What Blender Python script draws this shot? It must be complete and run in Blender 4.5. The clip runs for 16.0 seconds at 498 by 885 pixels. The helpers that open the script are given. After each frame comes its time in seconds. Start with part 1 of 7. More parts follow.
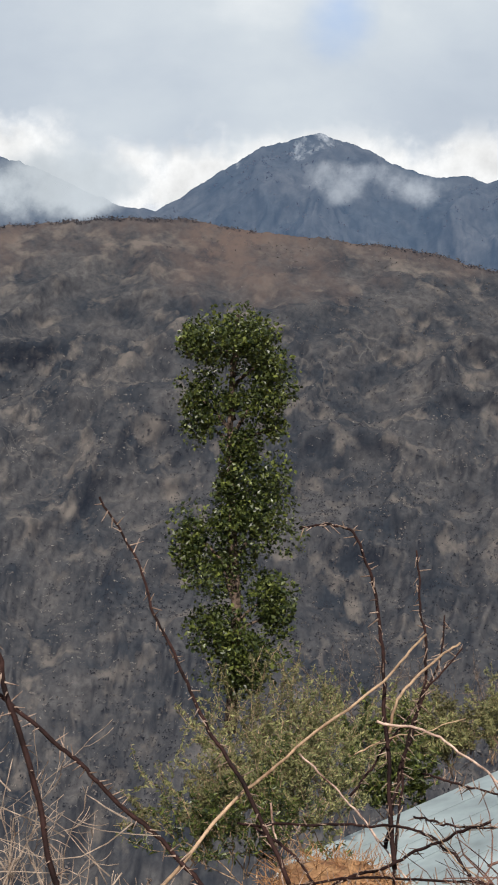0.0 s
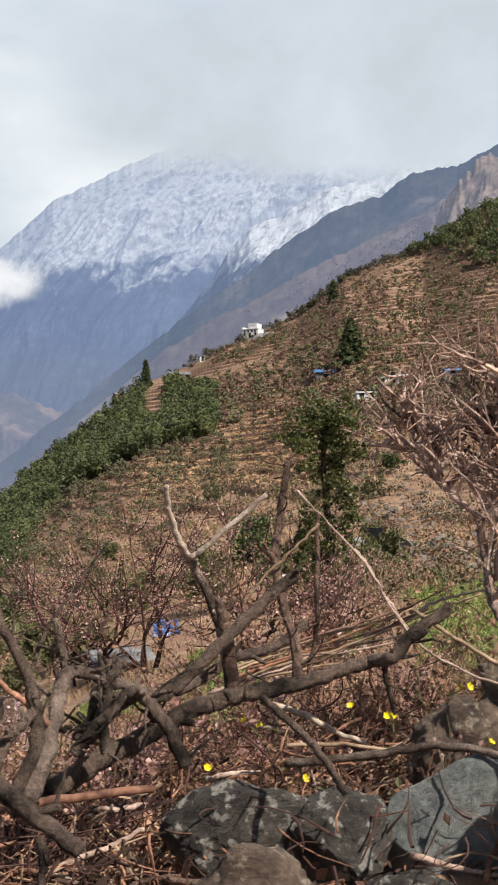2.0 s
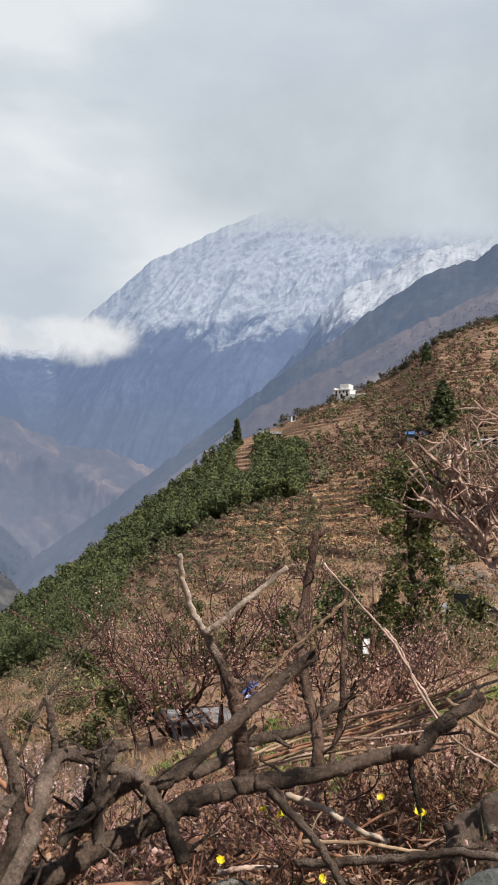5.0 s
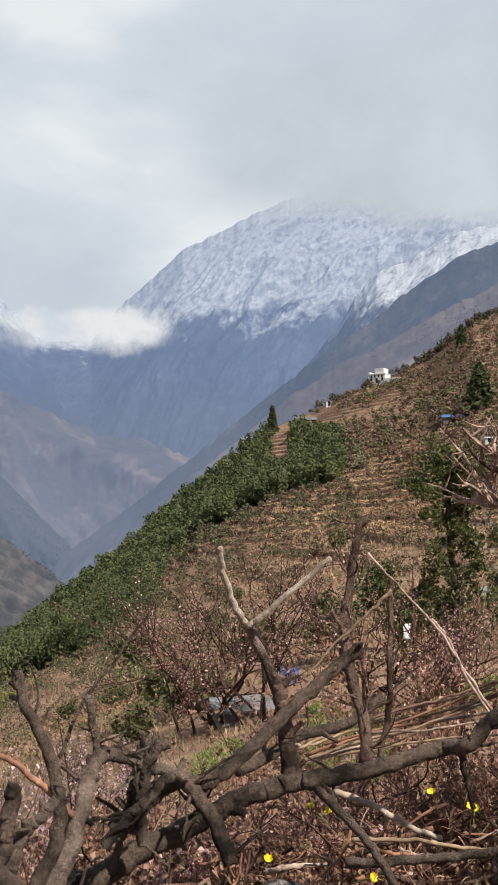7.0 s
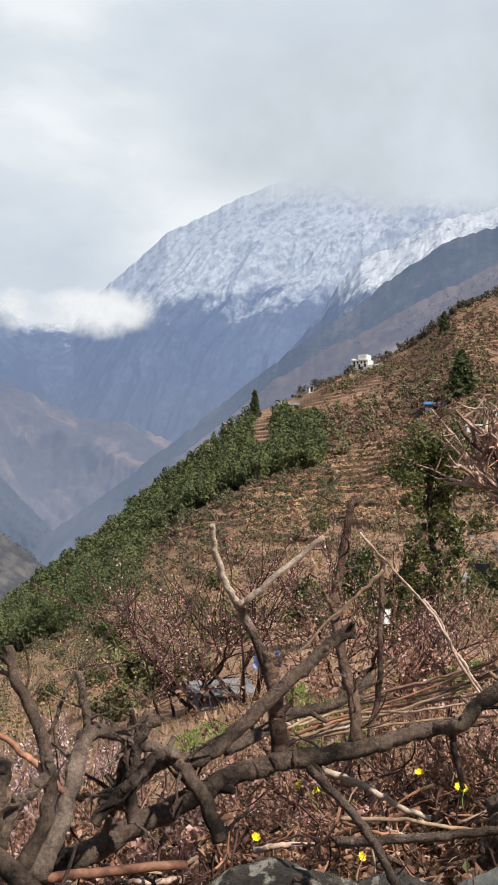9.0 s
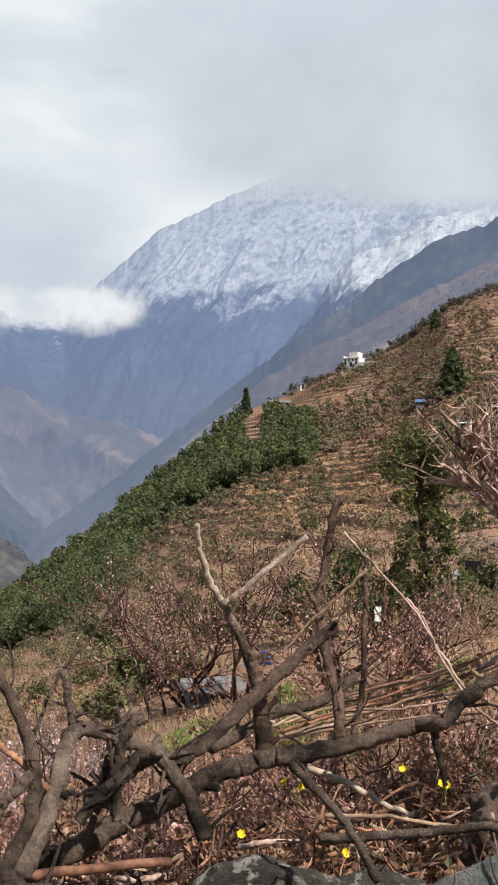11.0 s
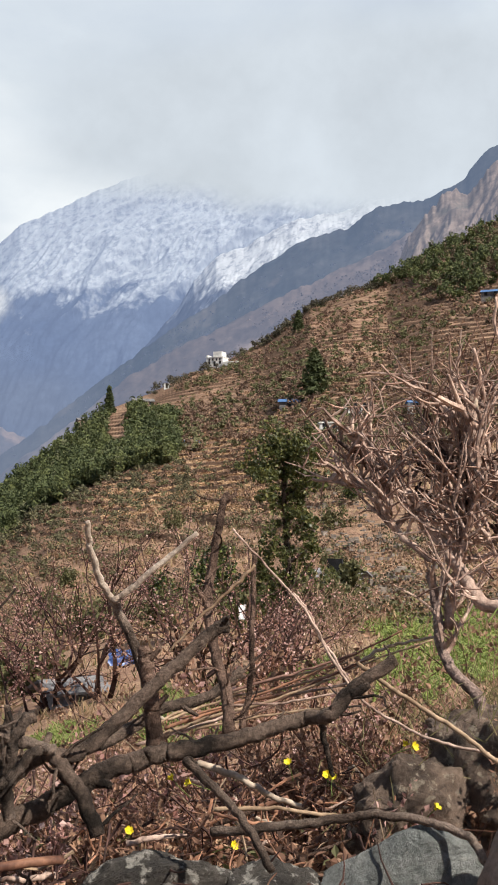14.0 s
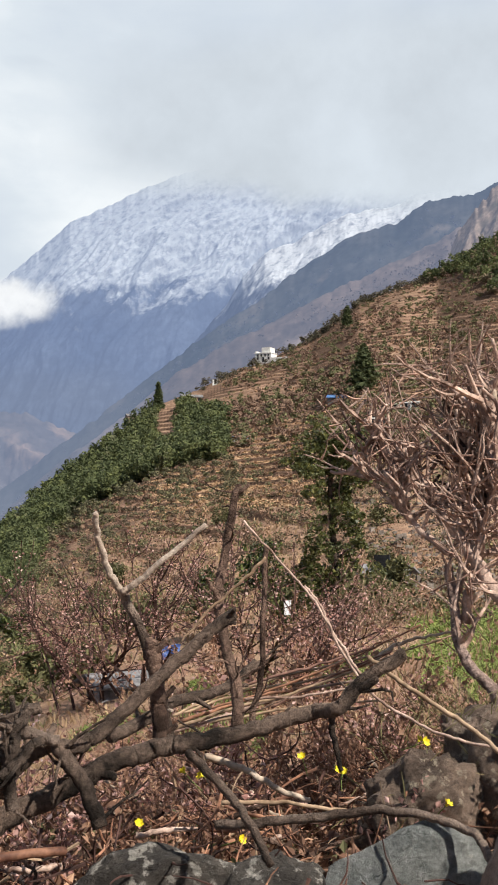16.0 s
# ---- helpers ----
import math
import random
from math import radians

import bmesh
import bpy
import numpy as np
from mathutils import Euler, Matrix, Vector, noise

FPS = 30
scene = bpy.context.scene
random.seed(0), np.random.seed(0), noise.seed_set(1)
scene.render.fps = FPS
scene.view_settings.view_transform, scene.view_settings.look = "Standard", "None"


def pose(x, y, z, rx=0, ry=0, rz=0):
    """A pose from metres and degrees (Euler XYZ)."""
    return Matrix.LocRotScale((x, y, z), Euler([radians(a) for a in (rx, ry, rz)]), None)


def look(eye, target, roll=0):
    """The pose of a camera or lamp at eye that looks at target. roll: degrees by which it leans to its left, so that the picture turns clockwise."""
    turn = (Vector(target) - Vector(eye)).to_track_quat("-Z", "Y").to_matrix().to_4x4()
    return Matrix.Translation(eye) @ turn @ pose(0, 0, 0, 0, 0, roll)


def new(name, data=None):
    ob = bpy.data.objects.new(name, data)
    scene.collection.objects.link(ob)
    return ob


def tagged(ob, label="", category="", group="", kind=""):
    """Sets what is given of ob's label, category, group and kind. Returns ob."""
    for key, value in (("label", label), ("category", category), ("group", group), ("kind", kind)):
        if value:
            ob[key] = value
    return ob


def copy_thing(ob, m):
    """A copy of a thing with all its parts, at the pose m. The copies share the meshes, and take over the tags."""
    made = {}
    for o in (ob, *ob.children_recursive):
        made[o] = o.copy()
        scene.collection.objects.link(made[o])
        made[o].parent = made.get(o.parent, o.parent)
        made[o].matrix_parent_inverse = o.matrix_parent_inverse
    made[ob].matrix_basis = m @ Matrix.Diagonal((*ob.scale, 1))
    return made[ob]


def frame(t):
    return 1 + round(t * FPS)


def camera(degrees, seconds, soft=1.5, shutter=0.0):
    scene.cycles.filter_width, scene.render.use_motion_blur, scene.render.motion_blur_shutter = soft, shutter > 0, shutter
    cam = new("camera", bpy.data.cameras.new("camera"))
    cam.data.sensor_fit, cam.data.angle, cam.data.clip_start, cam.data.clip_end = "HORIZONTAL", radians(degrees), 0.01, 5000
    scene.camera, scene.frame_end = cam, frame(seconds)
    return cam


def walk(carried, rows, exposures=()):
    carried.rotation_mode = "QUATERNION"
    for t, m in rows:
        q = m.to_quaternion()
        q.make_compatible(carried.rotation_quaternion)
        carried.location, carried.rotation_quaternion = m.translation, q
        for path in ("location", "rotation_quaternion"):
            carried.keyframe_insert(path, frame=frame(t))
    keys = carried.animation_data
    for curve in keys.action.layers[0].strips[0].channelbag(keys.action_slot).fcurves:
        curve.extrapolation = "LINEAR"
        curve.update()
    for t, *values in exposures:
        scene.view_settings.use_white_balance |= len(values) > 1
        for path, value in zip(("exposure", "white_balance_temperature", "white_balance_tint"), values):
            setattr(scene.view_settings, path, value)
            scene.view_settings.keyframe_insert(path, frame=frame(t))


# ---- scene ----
cam = camera(23.72, 16.0, soft=1.9, shutter=0.12)
PATH = [
    (0, (-0.115, -0.006, 1.537), (-6.576, 7.625, 1.420), 0.80),
    (0.5, (-0.094, 0.007, 1.545), (-6.845, 7.381, 1.351), 0.76),
    (0.7, (-0.086, 0.013, 1.548), (-6.532, 7.655, 1.361), 0.70),
    (0.9, (-0.079, 0.018, 1.551), (-5.133, 8.645, 1.370), 0.29),
    (1, (-0.094, 0.046, 1.548), (-4.374, 9.082, 1.360), 0.46),
    (1.1, (-0.094, 0.035, 1.547), (-3.523, 9.427, 1.382), 0.32),
    (1.2, (-0.125, 0.072, 1.540), (-2.770, 9.715, 1.425), 0.58),
    (1.3, (-0.158, 0.051, 1.544), (-2.133, 9.854, 1.454), 0.35),
    (1.5, (-0.216, 0.043, 1.563), (-1.314, 9.982, 1.586), -0.08),
    (1.7, (-0.215, -0.026, 1.551), (-0.443, 9.970, 1.736), -1.17),
    (2, (-0.170, -0.100, 1.565), (0.892, 9.836, 1.961), -0.97),
    (2.5, (-0.075, -0.146, 1.576), (1.148, 9.746, 2.385), 0.44),
    (3, (0.017, -0.143, 1.580), (1.221, 9.740, 2.509), 0.69),
    (3.2, (0.021, -0.133, 1.582), (1.517, 9.712, 2.496), 0.41),
    (5.3, (0.045, 0.155, 1.602), (0.163, 10.115, 2.487), 0.60),
    (5.5, (0.086, 0.194, 1.614), (0.123, 10.157, 2.464), 0.63),
    (6, (0.136, 0.218, 1.618), (0.051, 10.182, 2.453), 0.98),
    (6.5, (0.075, 0.197, 1.619), (-0.046, 10.164, 2.420), 0.11),
    (7, (0.029, 0.182, 1.607), (0.029, 10.151, 2.397), -0.49),
    (7.5, (0.005, 0.191, 1.600), (0.079, 10.162, 2.368), -0.50),
    (8, (0.001, 0.189, 1.592), (0.148, 10.163, 2.306), -0.52),
    (8.5, (-0.004, 0.195, 1.591), (0.133, 10.172, 2.263), -0.17),
    (9, (-0.001, 0.204, 1.590), (0.151, 10.181, 2.251), 0.19),
    (9.5, (-0.016, 0.224, 1.578), (0.151, 10.204, 2.191), 0.13),
    (10, (-0.024, 0.201, 1.591), (0.216, 10.180, 2.187), 0.01),
    (10.2, (-0.018, 0.198, 1.593), (0.475, 10.168, 2.189), 0.01),
    (12.3, (0.057, 0.154, 1.607), (-0.278, 10.122, 2.322), 0.34),
    (12.5, (0.059, 0.168, 1.614), (0.008, 10.145, 2.294), 0.65),
    (13, (0.037, 0.164, 1.606), (0.811, 10.113, 2.266), 0.32),
    (13.5, (-0.017, 0.162, 1.602), (1.182, 10.068, 2.251), 0.12),
    (14, (-0.057, 0.161, 1.590), (1.314, 10.046, 2.223), -0.01),
    (14.5, (-0.085, 0.154, 1.596), (1.594, 9.991, 2.230), -0.28),
    (15, (-0.079, 0.141, 1.583), (1.603, 9.977, 2.237), -0.38),
    (15.5, (-0.013, 0.151, 1.587), (1.534, 10.007, 2.256), -0.16),
    (16, (0.050, 0.176, 1.579), (1.013, 10.112, 2.177), 0.15),
]
walk(cam, [(t, look(eye, to, roll)) for t, eye, to, roll in PATH],
     [(0.0, 0.38), (0.6, 0.44), (0.9, 0.5), (1.0, 0.56), (1.1, 0.24), (1.2, -0.07), (1.35, -0.05), (1.5, 0.16), (2.0, 0.51), (3.0, 0.44), (6.0, 0.31), (9.0, 0.48), (12.5, 0.4), (13.0, 0.47), (14.0, 0.54), (16.0, 0.55)])

# ---- light ----
SUN_BEARING, SUN_RISE = 136.0, 45.0      # degrees clockwise from north (+y), above the horizon
sun_way = Vector((math.sin(radians(SUN_BEARING)) * math.cos(radians(SUN_RISE)),
                  math.cos(radians(SUN_BEARING)) * math.cos(radians(SUN_RISE)), math.sin(radians(SUN_RISE))))
sun = new("sun", bpy.data.lights.new("sun", "SUN"))
sun.data.energy, sun.data.angle, sun.data.color = 5.0, radians(1.5), (1.0, 0.94, 0.845)
sun.matrix_world = look(sun_way * 50, (0, 0, 0))


def nodes_of(tree):
    """Two short functions to add nodes to a tree and to link them."""
    def add(kind, **given):
        node = tree.nodes.new(kind)
        for key, value in given.items():
            if key in node.inputs:
                node.inputs[key].default_value = value
            else:
                setattr(node, key, value)
        return node

    def link(a, b):
        tree.links.new(a, b)
    return add, link


def ramp(add, stops, interpolation="LINEAR"):
    node = add("ShaderNodeValToRGB")
    node.color_ramp.interpolation = interpolation
    while len(node.color_ramp.elements) < len(stops):
        node.color_ramp.elements.new(0.5)
    for element, (place, colour) in zip(node.color_ramp.elements, stops):
        element.position = place
        element.color = (*colour, 1) if len(colour) == 3 else colour
    return node


world = bpy.data.worlds.new("sky")
scene.world = world
world.use_nodes = True
world.node_tree.nodes.clear()
add, link = nodes_of(world.node_tree)
sky = add("ShaderNodeTexSky", sky_type="NISHITA", sun_disc=False, sun_elevation=radians(SUN_RISE),
          sun_rotation=radians(SUN_BEARING), altitude=2000.0)
sky_dim = add("ShaderNodeMix", data_type="RGBA", blend_type="MULTIPLY")
sky_dim.inputs[0].default_value = 1.0
sky_dim.inputs[7].default_value = (0.065, 0.065, 0.068, 1)
link(sky.outputs[0], sky_dim.inputs[6])
coord = add("ShaderNodeTexCoord")
flat = add("ShaderNodeMapping")
flat.inputs["Scale"].default_value = (1.0, 1.0, 1.9)
link(coord.outputs["Generated"], flat.inputs["Vector"])
big = add("ShaderNodeTexNoise", Scale=3.4, Detail=7.0, Roughness=0.52, Distortion=0.15)
link(flat.outputs[0], big.inputs["Vector"])
shade = ramp(add, [(0.30, (0.53, 0.60, 0.695)), (0.42, (0.60, 0.67, 0.755)), (0.55, (0.70, 0.765, 0.825)), (0.66, (0.86, 0.905, 0.935))])
link(big.outputs["Fac"], shade.inputs["Fac"])
flat2 = add("ShaderNodeMapping")
flat2.inputs["Scale"].default_value = (1.0, 1.0, 2.2)
flat2.inputs["Location"].default_value = (0.35, 0.1, 0.0)
link(coord.outputs["Generated"], flat2.inputs["Vector"])
gaps = add("ShaderNodeTexNoise", Scale=2.6, Detail=4.0, Roughness=0.5)
link(flat2.outputs[0], gaps.inputs["Vector"])
cover = ramp(add, [(0.24, (0.5, 0.5, 0.5)), (0.36, (1, 1, 1))])
link(gaps.outputs["Fac"], cover.inputs["Fac"])
sky_mix = add("ShaderNodeMix", data_type="RGBA")
# one torn gap of blue above the dark mountain
apart = add("ShaderNodeVectorMath", operation="DISTANCE")
apart.inputs[1].default_value = (math.sin(radians(-36.2)) * math.cos(radians(19.6)), math.cos(radians(-36.2)) * math.cos(radians(19.6)), math.sin(radians(19.6)))
link(coord.outputs["Generated"], apart.inputs[0])
torn = add("ShaderNodeMath", operation="MULTIPLY_ADD")
link(big.outputs["Fac"], torn.inputs[0])
torn.inputs[1].default_value = 0.16
link(apart.outputs["Value"], torn.inputs[2])
gap = add("ShaderNodeMapRange", interpolation_type="SMOOTHSTEP")
gap.inputs["From Min"].default_value, gap.inputs["From Max"].default_value = 0.075, 0.13
gap.inputs["To Min"].default_value = 0.15
link(torn.outputs[0], gap.inputs["Value"])
closed = cover
torn_sky = add("ShaderNodeMix", data_type="RGBA")
torn_sky.inputs[6].default_value = (0.42, 0.60, 0.93, 1)
link(gap.outputs[0], torn_sky.inputs[0])
link(shade.outputs["Color"], torn_sky.inputs[7])
# the clouds hang over the mountains; overhead and behind, where the sun stands, the sky is open
side = add("ShaderNodeSeparateXYZ")
link(coord.outputs["Generated"], side.inputs[0])
north = add("ShaderNodeMapRange", interpolation_type="SMOOTHSTEP")
north.inputs["From Min"].default_value, north.inputs["From Max"].default_value = -0.05, 0.42
north.inputs["To Min"].default_value = 0.15
link(side.outputs["Y"], north.inputs["Value"])
clouded = add("ShaderNodeMath", operation="MULTIPLY")
link(closed.outputs[0], clouded.inputs[0])
link(north.outputs[0], clouded.inputs[1])
link(clouded.outputs[0], sky_mix.inputs[0])
link(sky_dim.outputs[2], sky_mix.inputs[6])
link(torn_sky.outputs[2], sky_mix.inputs[7])
back = add("ShaderNodeBackground", Strength=0.72)
link(sky_mix.outputs[2], back.inputs["Color"])
link(back.outputs[0], add("ShaderNodeOutputWorld").inputs[0])


# ---- materials ----
def material(name, roughness=0.9, specular=0.25):
    mat = bpy.data.materials.new(name)
    mat.use_nodes = True
    tree = mat.node_tree
    tree.nodes.clear()
    a, l = nodes_of(tree)
    bsdf = a("ShaderNodeBsdfPrincipled", Roughness=roughness)
    bsdf.inputs["Specular IOR Level"].default_value = specular
    out = a("ShaderNodeOutputMaterial")
    l(bsdf.outputs[0], out.inputs[0])
    return mat, a, l, bsdf, out


def mixed(a, l, factor, one, two, blend="MIX"):
    node = a("ShaderNodeMix", data_type="RGBA", blend_type=blend)
    for socket, value in ((node.inputs[0], factor), (node.inputs[6], one), (node.inputs[7], two)):
        if isinstance(value, bpy.types.NodeSocket):
            l(value, socket)
        elif isinstance(value, (int, float)):
            socket.default_value = value
        else:
            socket.default_value = (*value, 1)
    return node.outputs[2]


def grain(a, l, scale, detail=6.0, rough=0.6, stretch=(1, 1, 1), stops=((0.35, (0, 0, 0)), (0.65, (1, 1, 1))), space="Object", distortion=0.0):
    """Noise in metres, sharpened by stops."""
    c = a("ShaderNodeTexCoord")
    m = a("ShaderNodeMapping")
    m.inputs["Scale"].default_value = stretch
    l(c.outputs[space], m.inputs["Vector"])
    n = a("ShaderNodeTexNoise", Scale=scale, Detail=detail, Roughness=rough, Distortion=distortion)
    l(m.outputs[0], n.inputs["Vector"])
    r = ramp(a, list(stops))
    l(n.outputs["Fac"], r.inputs["Fac"])
    return r.outputs["Color"]


def bumped(a, l, bsdf, height, strength, distance):
    b = a("ShaderNodeBump", Strength=strength, Distance=distance)
    l(height, b.inputs["Height"])
    l(b.outputs[0], bsdf.inputs["Normal"])


def two_tone(name, dark, light, scale, fine=None, roughness=0.9, stretch=(1, 1, 1), bump=0.0, bump_distance=0.01, specular=0.25, per_object=0.0, per_island=0.0):
    """A surface that wanders between two colours at two scales, with relief."""
    mat, a, l, bsdf, _ = material(name, roughness, specular)
    g1 = grain(a, l, scale, stretch=stretch)
    g2 = grain(a, l, fine or scale * 6, detail=4, stretch=stretch, stops=((0.25, (0.55, 0.55, 0.55)), (0.75, (1.25, 1.25, 1.25))))
    colour = mixed(a, l, g1, dark, light)
    colour = mixed(a, l, 1.0, colour, g2, "MULTIPLY")
    for amount, source in ((per_object, "ShaderNodeObjectInfo"), (per_island, "ShaderNodeNewGeometry")):
        if amount:
            info = a(source)
            r = ramp(a, [(0, (1 - amount,) * 3), (1, (1 + amount, 1 + amount * 0.9, 1 + amount * 0.7))])
            l(info.outputs["Random" if source == "ShaderNodeObjectInfo" else "Random Per Island"], r.inputs["Fac"])
            colour = mixed(a, l, 1.0, colour, r.outputs["Color"], "MULTIPLY")
    l(colour, bsdf.inputs["Base Color"])
    if bump:
        bumped(a, l, bsdf, g2, bump, bump_distance)
    return mat


def leafy(name, dark, light, gloss=0.45, through_light=0.25):
    """Leaves: each one its own shade, some light passing through."""
    mat, a, l, bsdf, out = material(name, gloss, 0.4)
    r = ramp(a, [(0.0, dark), (0.7, tuple(0.65 * d + 0.35 * e for d, e in zip(dark, light))), (1.0, light)])
    l(a("ShaderNodeNewGeometry").outputs["Random Per Island"], r.inputs["Fac"])
    l(r.outputs["Color"], bsdf.inputs["Base Color"])
    trans = a("ShaderNodeBsdfTranslucent")
    l(r.outputs["Color"], trans.inputs["Color"])
    mix = a("ShaderNodeMixShader", Fac=through_light)
    l(bsdf.outputs[0], mix.inputs[1])
    l(trans.outputs[0], mix.inputs[2])
    l(mix.outputs[0], out.inputs[0])
    return mat


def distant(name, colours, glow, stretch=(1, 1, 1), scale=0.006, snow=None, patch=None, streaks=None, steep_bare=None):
    """A far range, the backdrop of the place: forest and scree in two tones, snow above a ragged line; glow is its
    haze, painted as emission.
    """
    mat, a, l, bsdf, out = material(name, 1.0, 0.0)
    g1 = grain(a, l, scale, detail=8, rough=0.62, stretch=stretch)
    colour = mixed(a, l, g1, colours[0], colours[1])
    g2 = grain(a, l, scale * 7, detail=6, rough=0.7, stops=((0.3, (0.5, 0.5, 0.5)), (0.7, (1.45, 1.45, 1.45))))
    colour = mixed(a, l, 1.0, colour, g2, "MULTIPLY")
    if patch:
        g3 = grain(a, l, patch[1], detail=7, rough=0.6, stops=((patch[2], (0, 0, 0)), (patch[2] + 0.15, (1, 1, 1))))
        colour = mixed(a, l, g3, colour, patch[0])
    if streaks:
        for size, width in ((streaks[1], 0.006), (streaks[1] * 1.7, 0.007)):
            g4 = grain(a, l, size, detail=5, rough=0.55, distortion=0.3, stops=((0.5 - width, (0, 0, 0)), (0.5, (0.30, 0.30, 0.30)), (0.5 + width, (0, 0, 0))))
            g5 = grain(a, l, size * 0.8, detail=3, stops=((0.5, (0, 0, 0)), (0.62, (1, 1, 1))))
            colour = mixed(a, l, mixed(a, l, 1.0, g4, g5, "MULTIPLY"), colour, streaks[0])
    if snow:
        low, high, white, sway = (*snow, 620.0)[:4]
        place = a("ShaderNodeNewGeometry")
        split = a("ShaderNodeSeparateXYZ")
        l(place.outputs["Position"], split.inputs[0])
        wander = a("ShaderNodeTexNoise", Scale=0.0085, Detail=9.0, Roughness=0.68)
        tongues = a("ShaderNodeMapping")
        tongues.inputs["Scale"].default_value = (1.0, 1.0, 0.3)
        l(place.outputs["Position"], tongues.inputs["Vector"])
        l(tongues.outputs[0], wander.inputs["Vector"])
        lift = a("ShaderNodeMath", operation="MULTIPLY_ADD")
        l(wander.outputs["Fac"], lift.inputs[0])
        lift.inputs[1].default_value = sway
        l(split.outputs["Z"], lift.inputs[2])
        span = a("ShaderNodeMapRange")
        span.inputs["From Min"].default_value = low + sway / 2
        span.inputs["From Max"].default_value = high + sway / 2
        l(lift.outputs[0], span.inputs["Value"])
        rock = grain(a, l, 0.045, detail=10, rough=0.8, stretch=(1, 1, 0.5), stops=((0.36, (0.25, 0.25, 0.25)), (0.52, (1, 1, 1))))
        cover_snow = mixed(a, l, 1.0, span.outputs[0], rock, "MULTIPLY")
        if steep_bare:
            up = a("ShaderNodeSeparateXYZ")
            l(place.outputs["Normal"], up.inputs[0])
            lies = a("ShaderNodeMapRange")
            lies.inputs["From Min"].default_value, lies.inputs["From Max"].default_value = steep_bare
            lies.inputs["To Min"].default_value = 0.58
            l(up.outputs["Z"], lies.inputs["Value"])
            cover_snow = mixed(a, l, 1.0, cover_snow, lies.outputs[0], "MULTIPLY")
        colour = mixed(a, l, cover_snow, colour, white)
    l(colour, bsdf.inputs["Base Color"])
    # painted haze: one flat emission added on top of the range's own colours
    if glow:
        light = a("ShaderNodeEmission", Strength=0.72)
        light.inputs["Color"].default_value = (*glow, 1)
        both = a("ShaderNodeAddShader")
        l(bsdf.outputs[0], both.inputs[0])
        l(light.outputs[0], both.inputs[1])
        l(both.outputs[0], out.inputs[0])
    return mat


def vapour(name, scale, low, high, white, stretch=(1, 1, 1), strength=1.0, grey=0.84):
    """Cloud or painted haze: thin where its noise and its rim are thin; its brightness is emission."""
    mat = bpy.data.materials.new(name)
    mat.use_nodes = True
    mat.node_tree.nodes.clear()
    a, l = nodes_of(mat.node_tree)
    out = a("ShaderNodeOutputMaterial")
    n = grain(a, l, scale, detail=8, rough=0.58, stretch=stretch, stops=((low, (0, 0, 0)), (high, (1, 1, 1))))
    uv = a("ShaderNodeUVMap", uv_map="rim")
    split = a("ShaderNodeSeparateXYZ")
    l(uv.outputs[0], split.inputs[0])
    rim = a("ShaderNodeMapRange", interpolation_type="SMOOTHSTEP")
    l(split.outputs["X"], rim.inputs["Value"])
    # noise and rim together, so that the rim is ragged
    both = a("ShaderNodeMath", operation="ADD")
    l(n, both.inputs[0])
    l(rim.outputs[0], both.inputs[1])
    total = a("ShaderNodeMapRange", interpolation_type="SMOOTHSTEP")
    total.inputs["From Min"].default_value, total.inputs["From Max"].default_value = 1.03, 1.70
    l(both.outputs[0], total.inputs["Value"])
    amount = a("ShaderNodeMath", operation="MULTIPLY")
    l(total.outputs[0], amount.inputs[0])
    amount.inputs[1].default_value = strength
    tone = grain(a, l, scale * 2.3, detail=5, stretch=stretch, stops=((0.3, tuple(grey * w for w in white)), (0.7, white)))
    # brightness is put in as emission, not taken from the sun
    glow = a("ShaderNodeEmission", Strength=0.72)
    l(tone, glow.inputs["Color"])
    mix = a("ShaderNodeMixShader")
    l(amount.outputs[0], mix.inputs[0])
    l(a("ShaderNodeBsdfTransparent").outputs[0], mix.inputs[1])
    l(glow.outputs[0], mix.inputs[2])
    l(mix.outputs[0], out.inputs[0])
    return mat


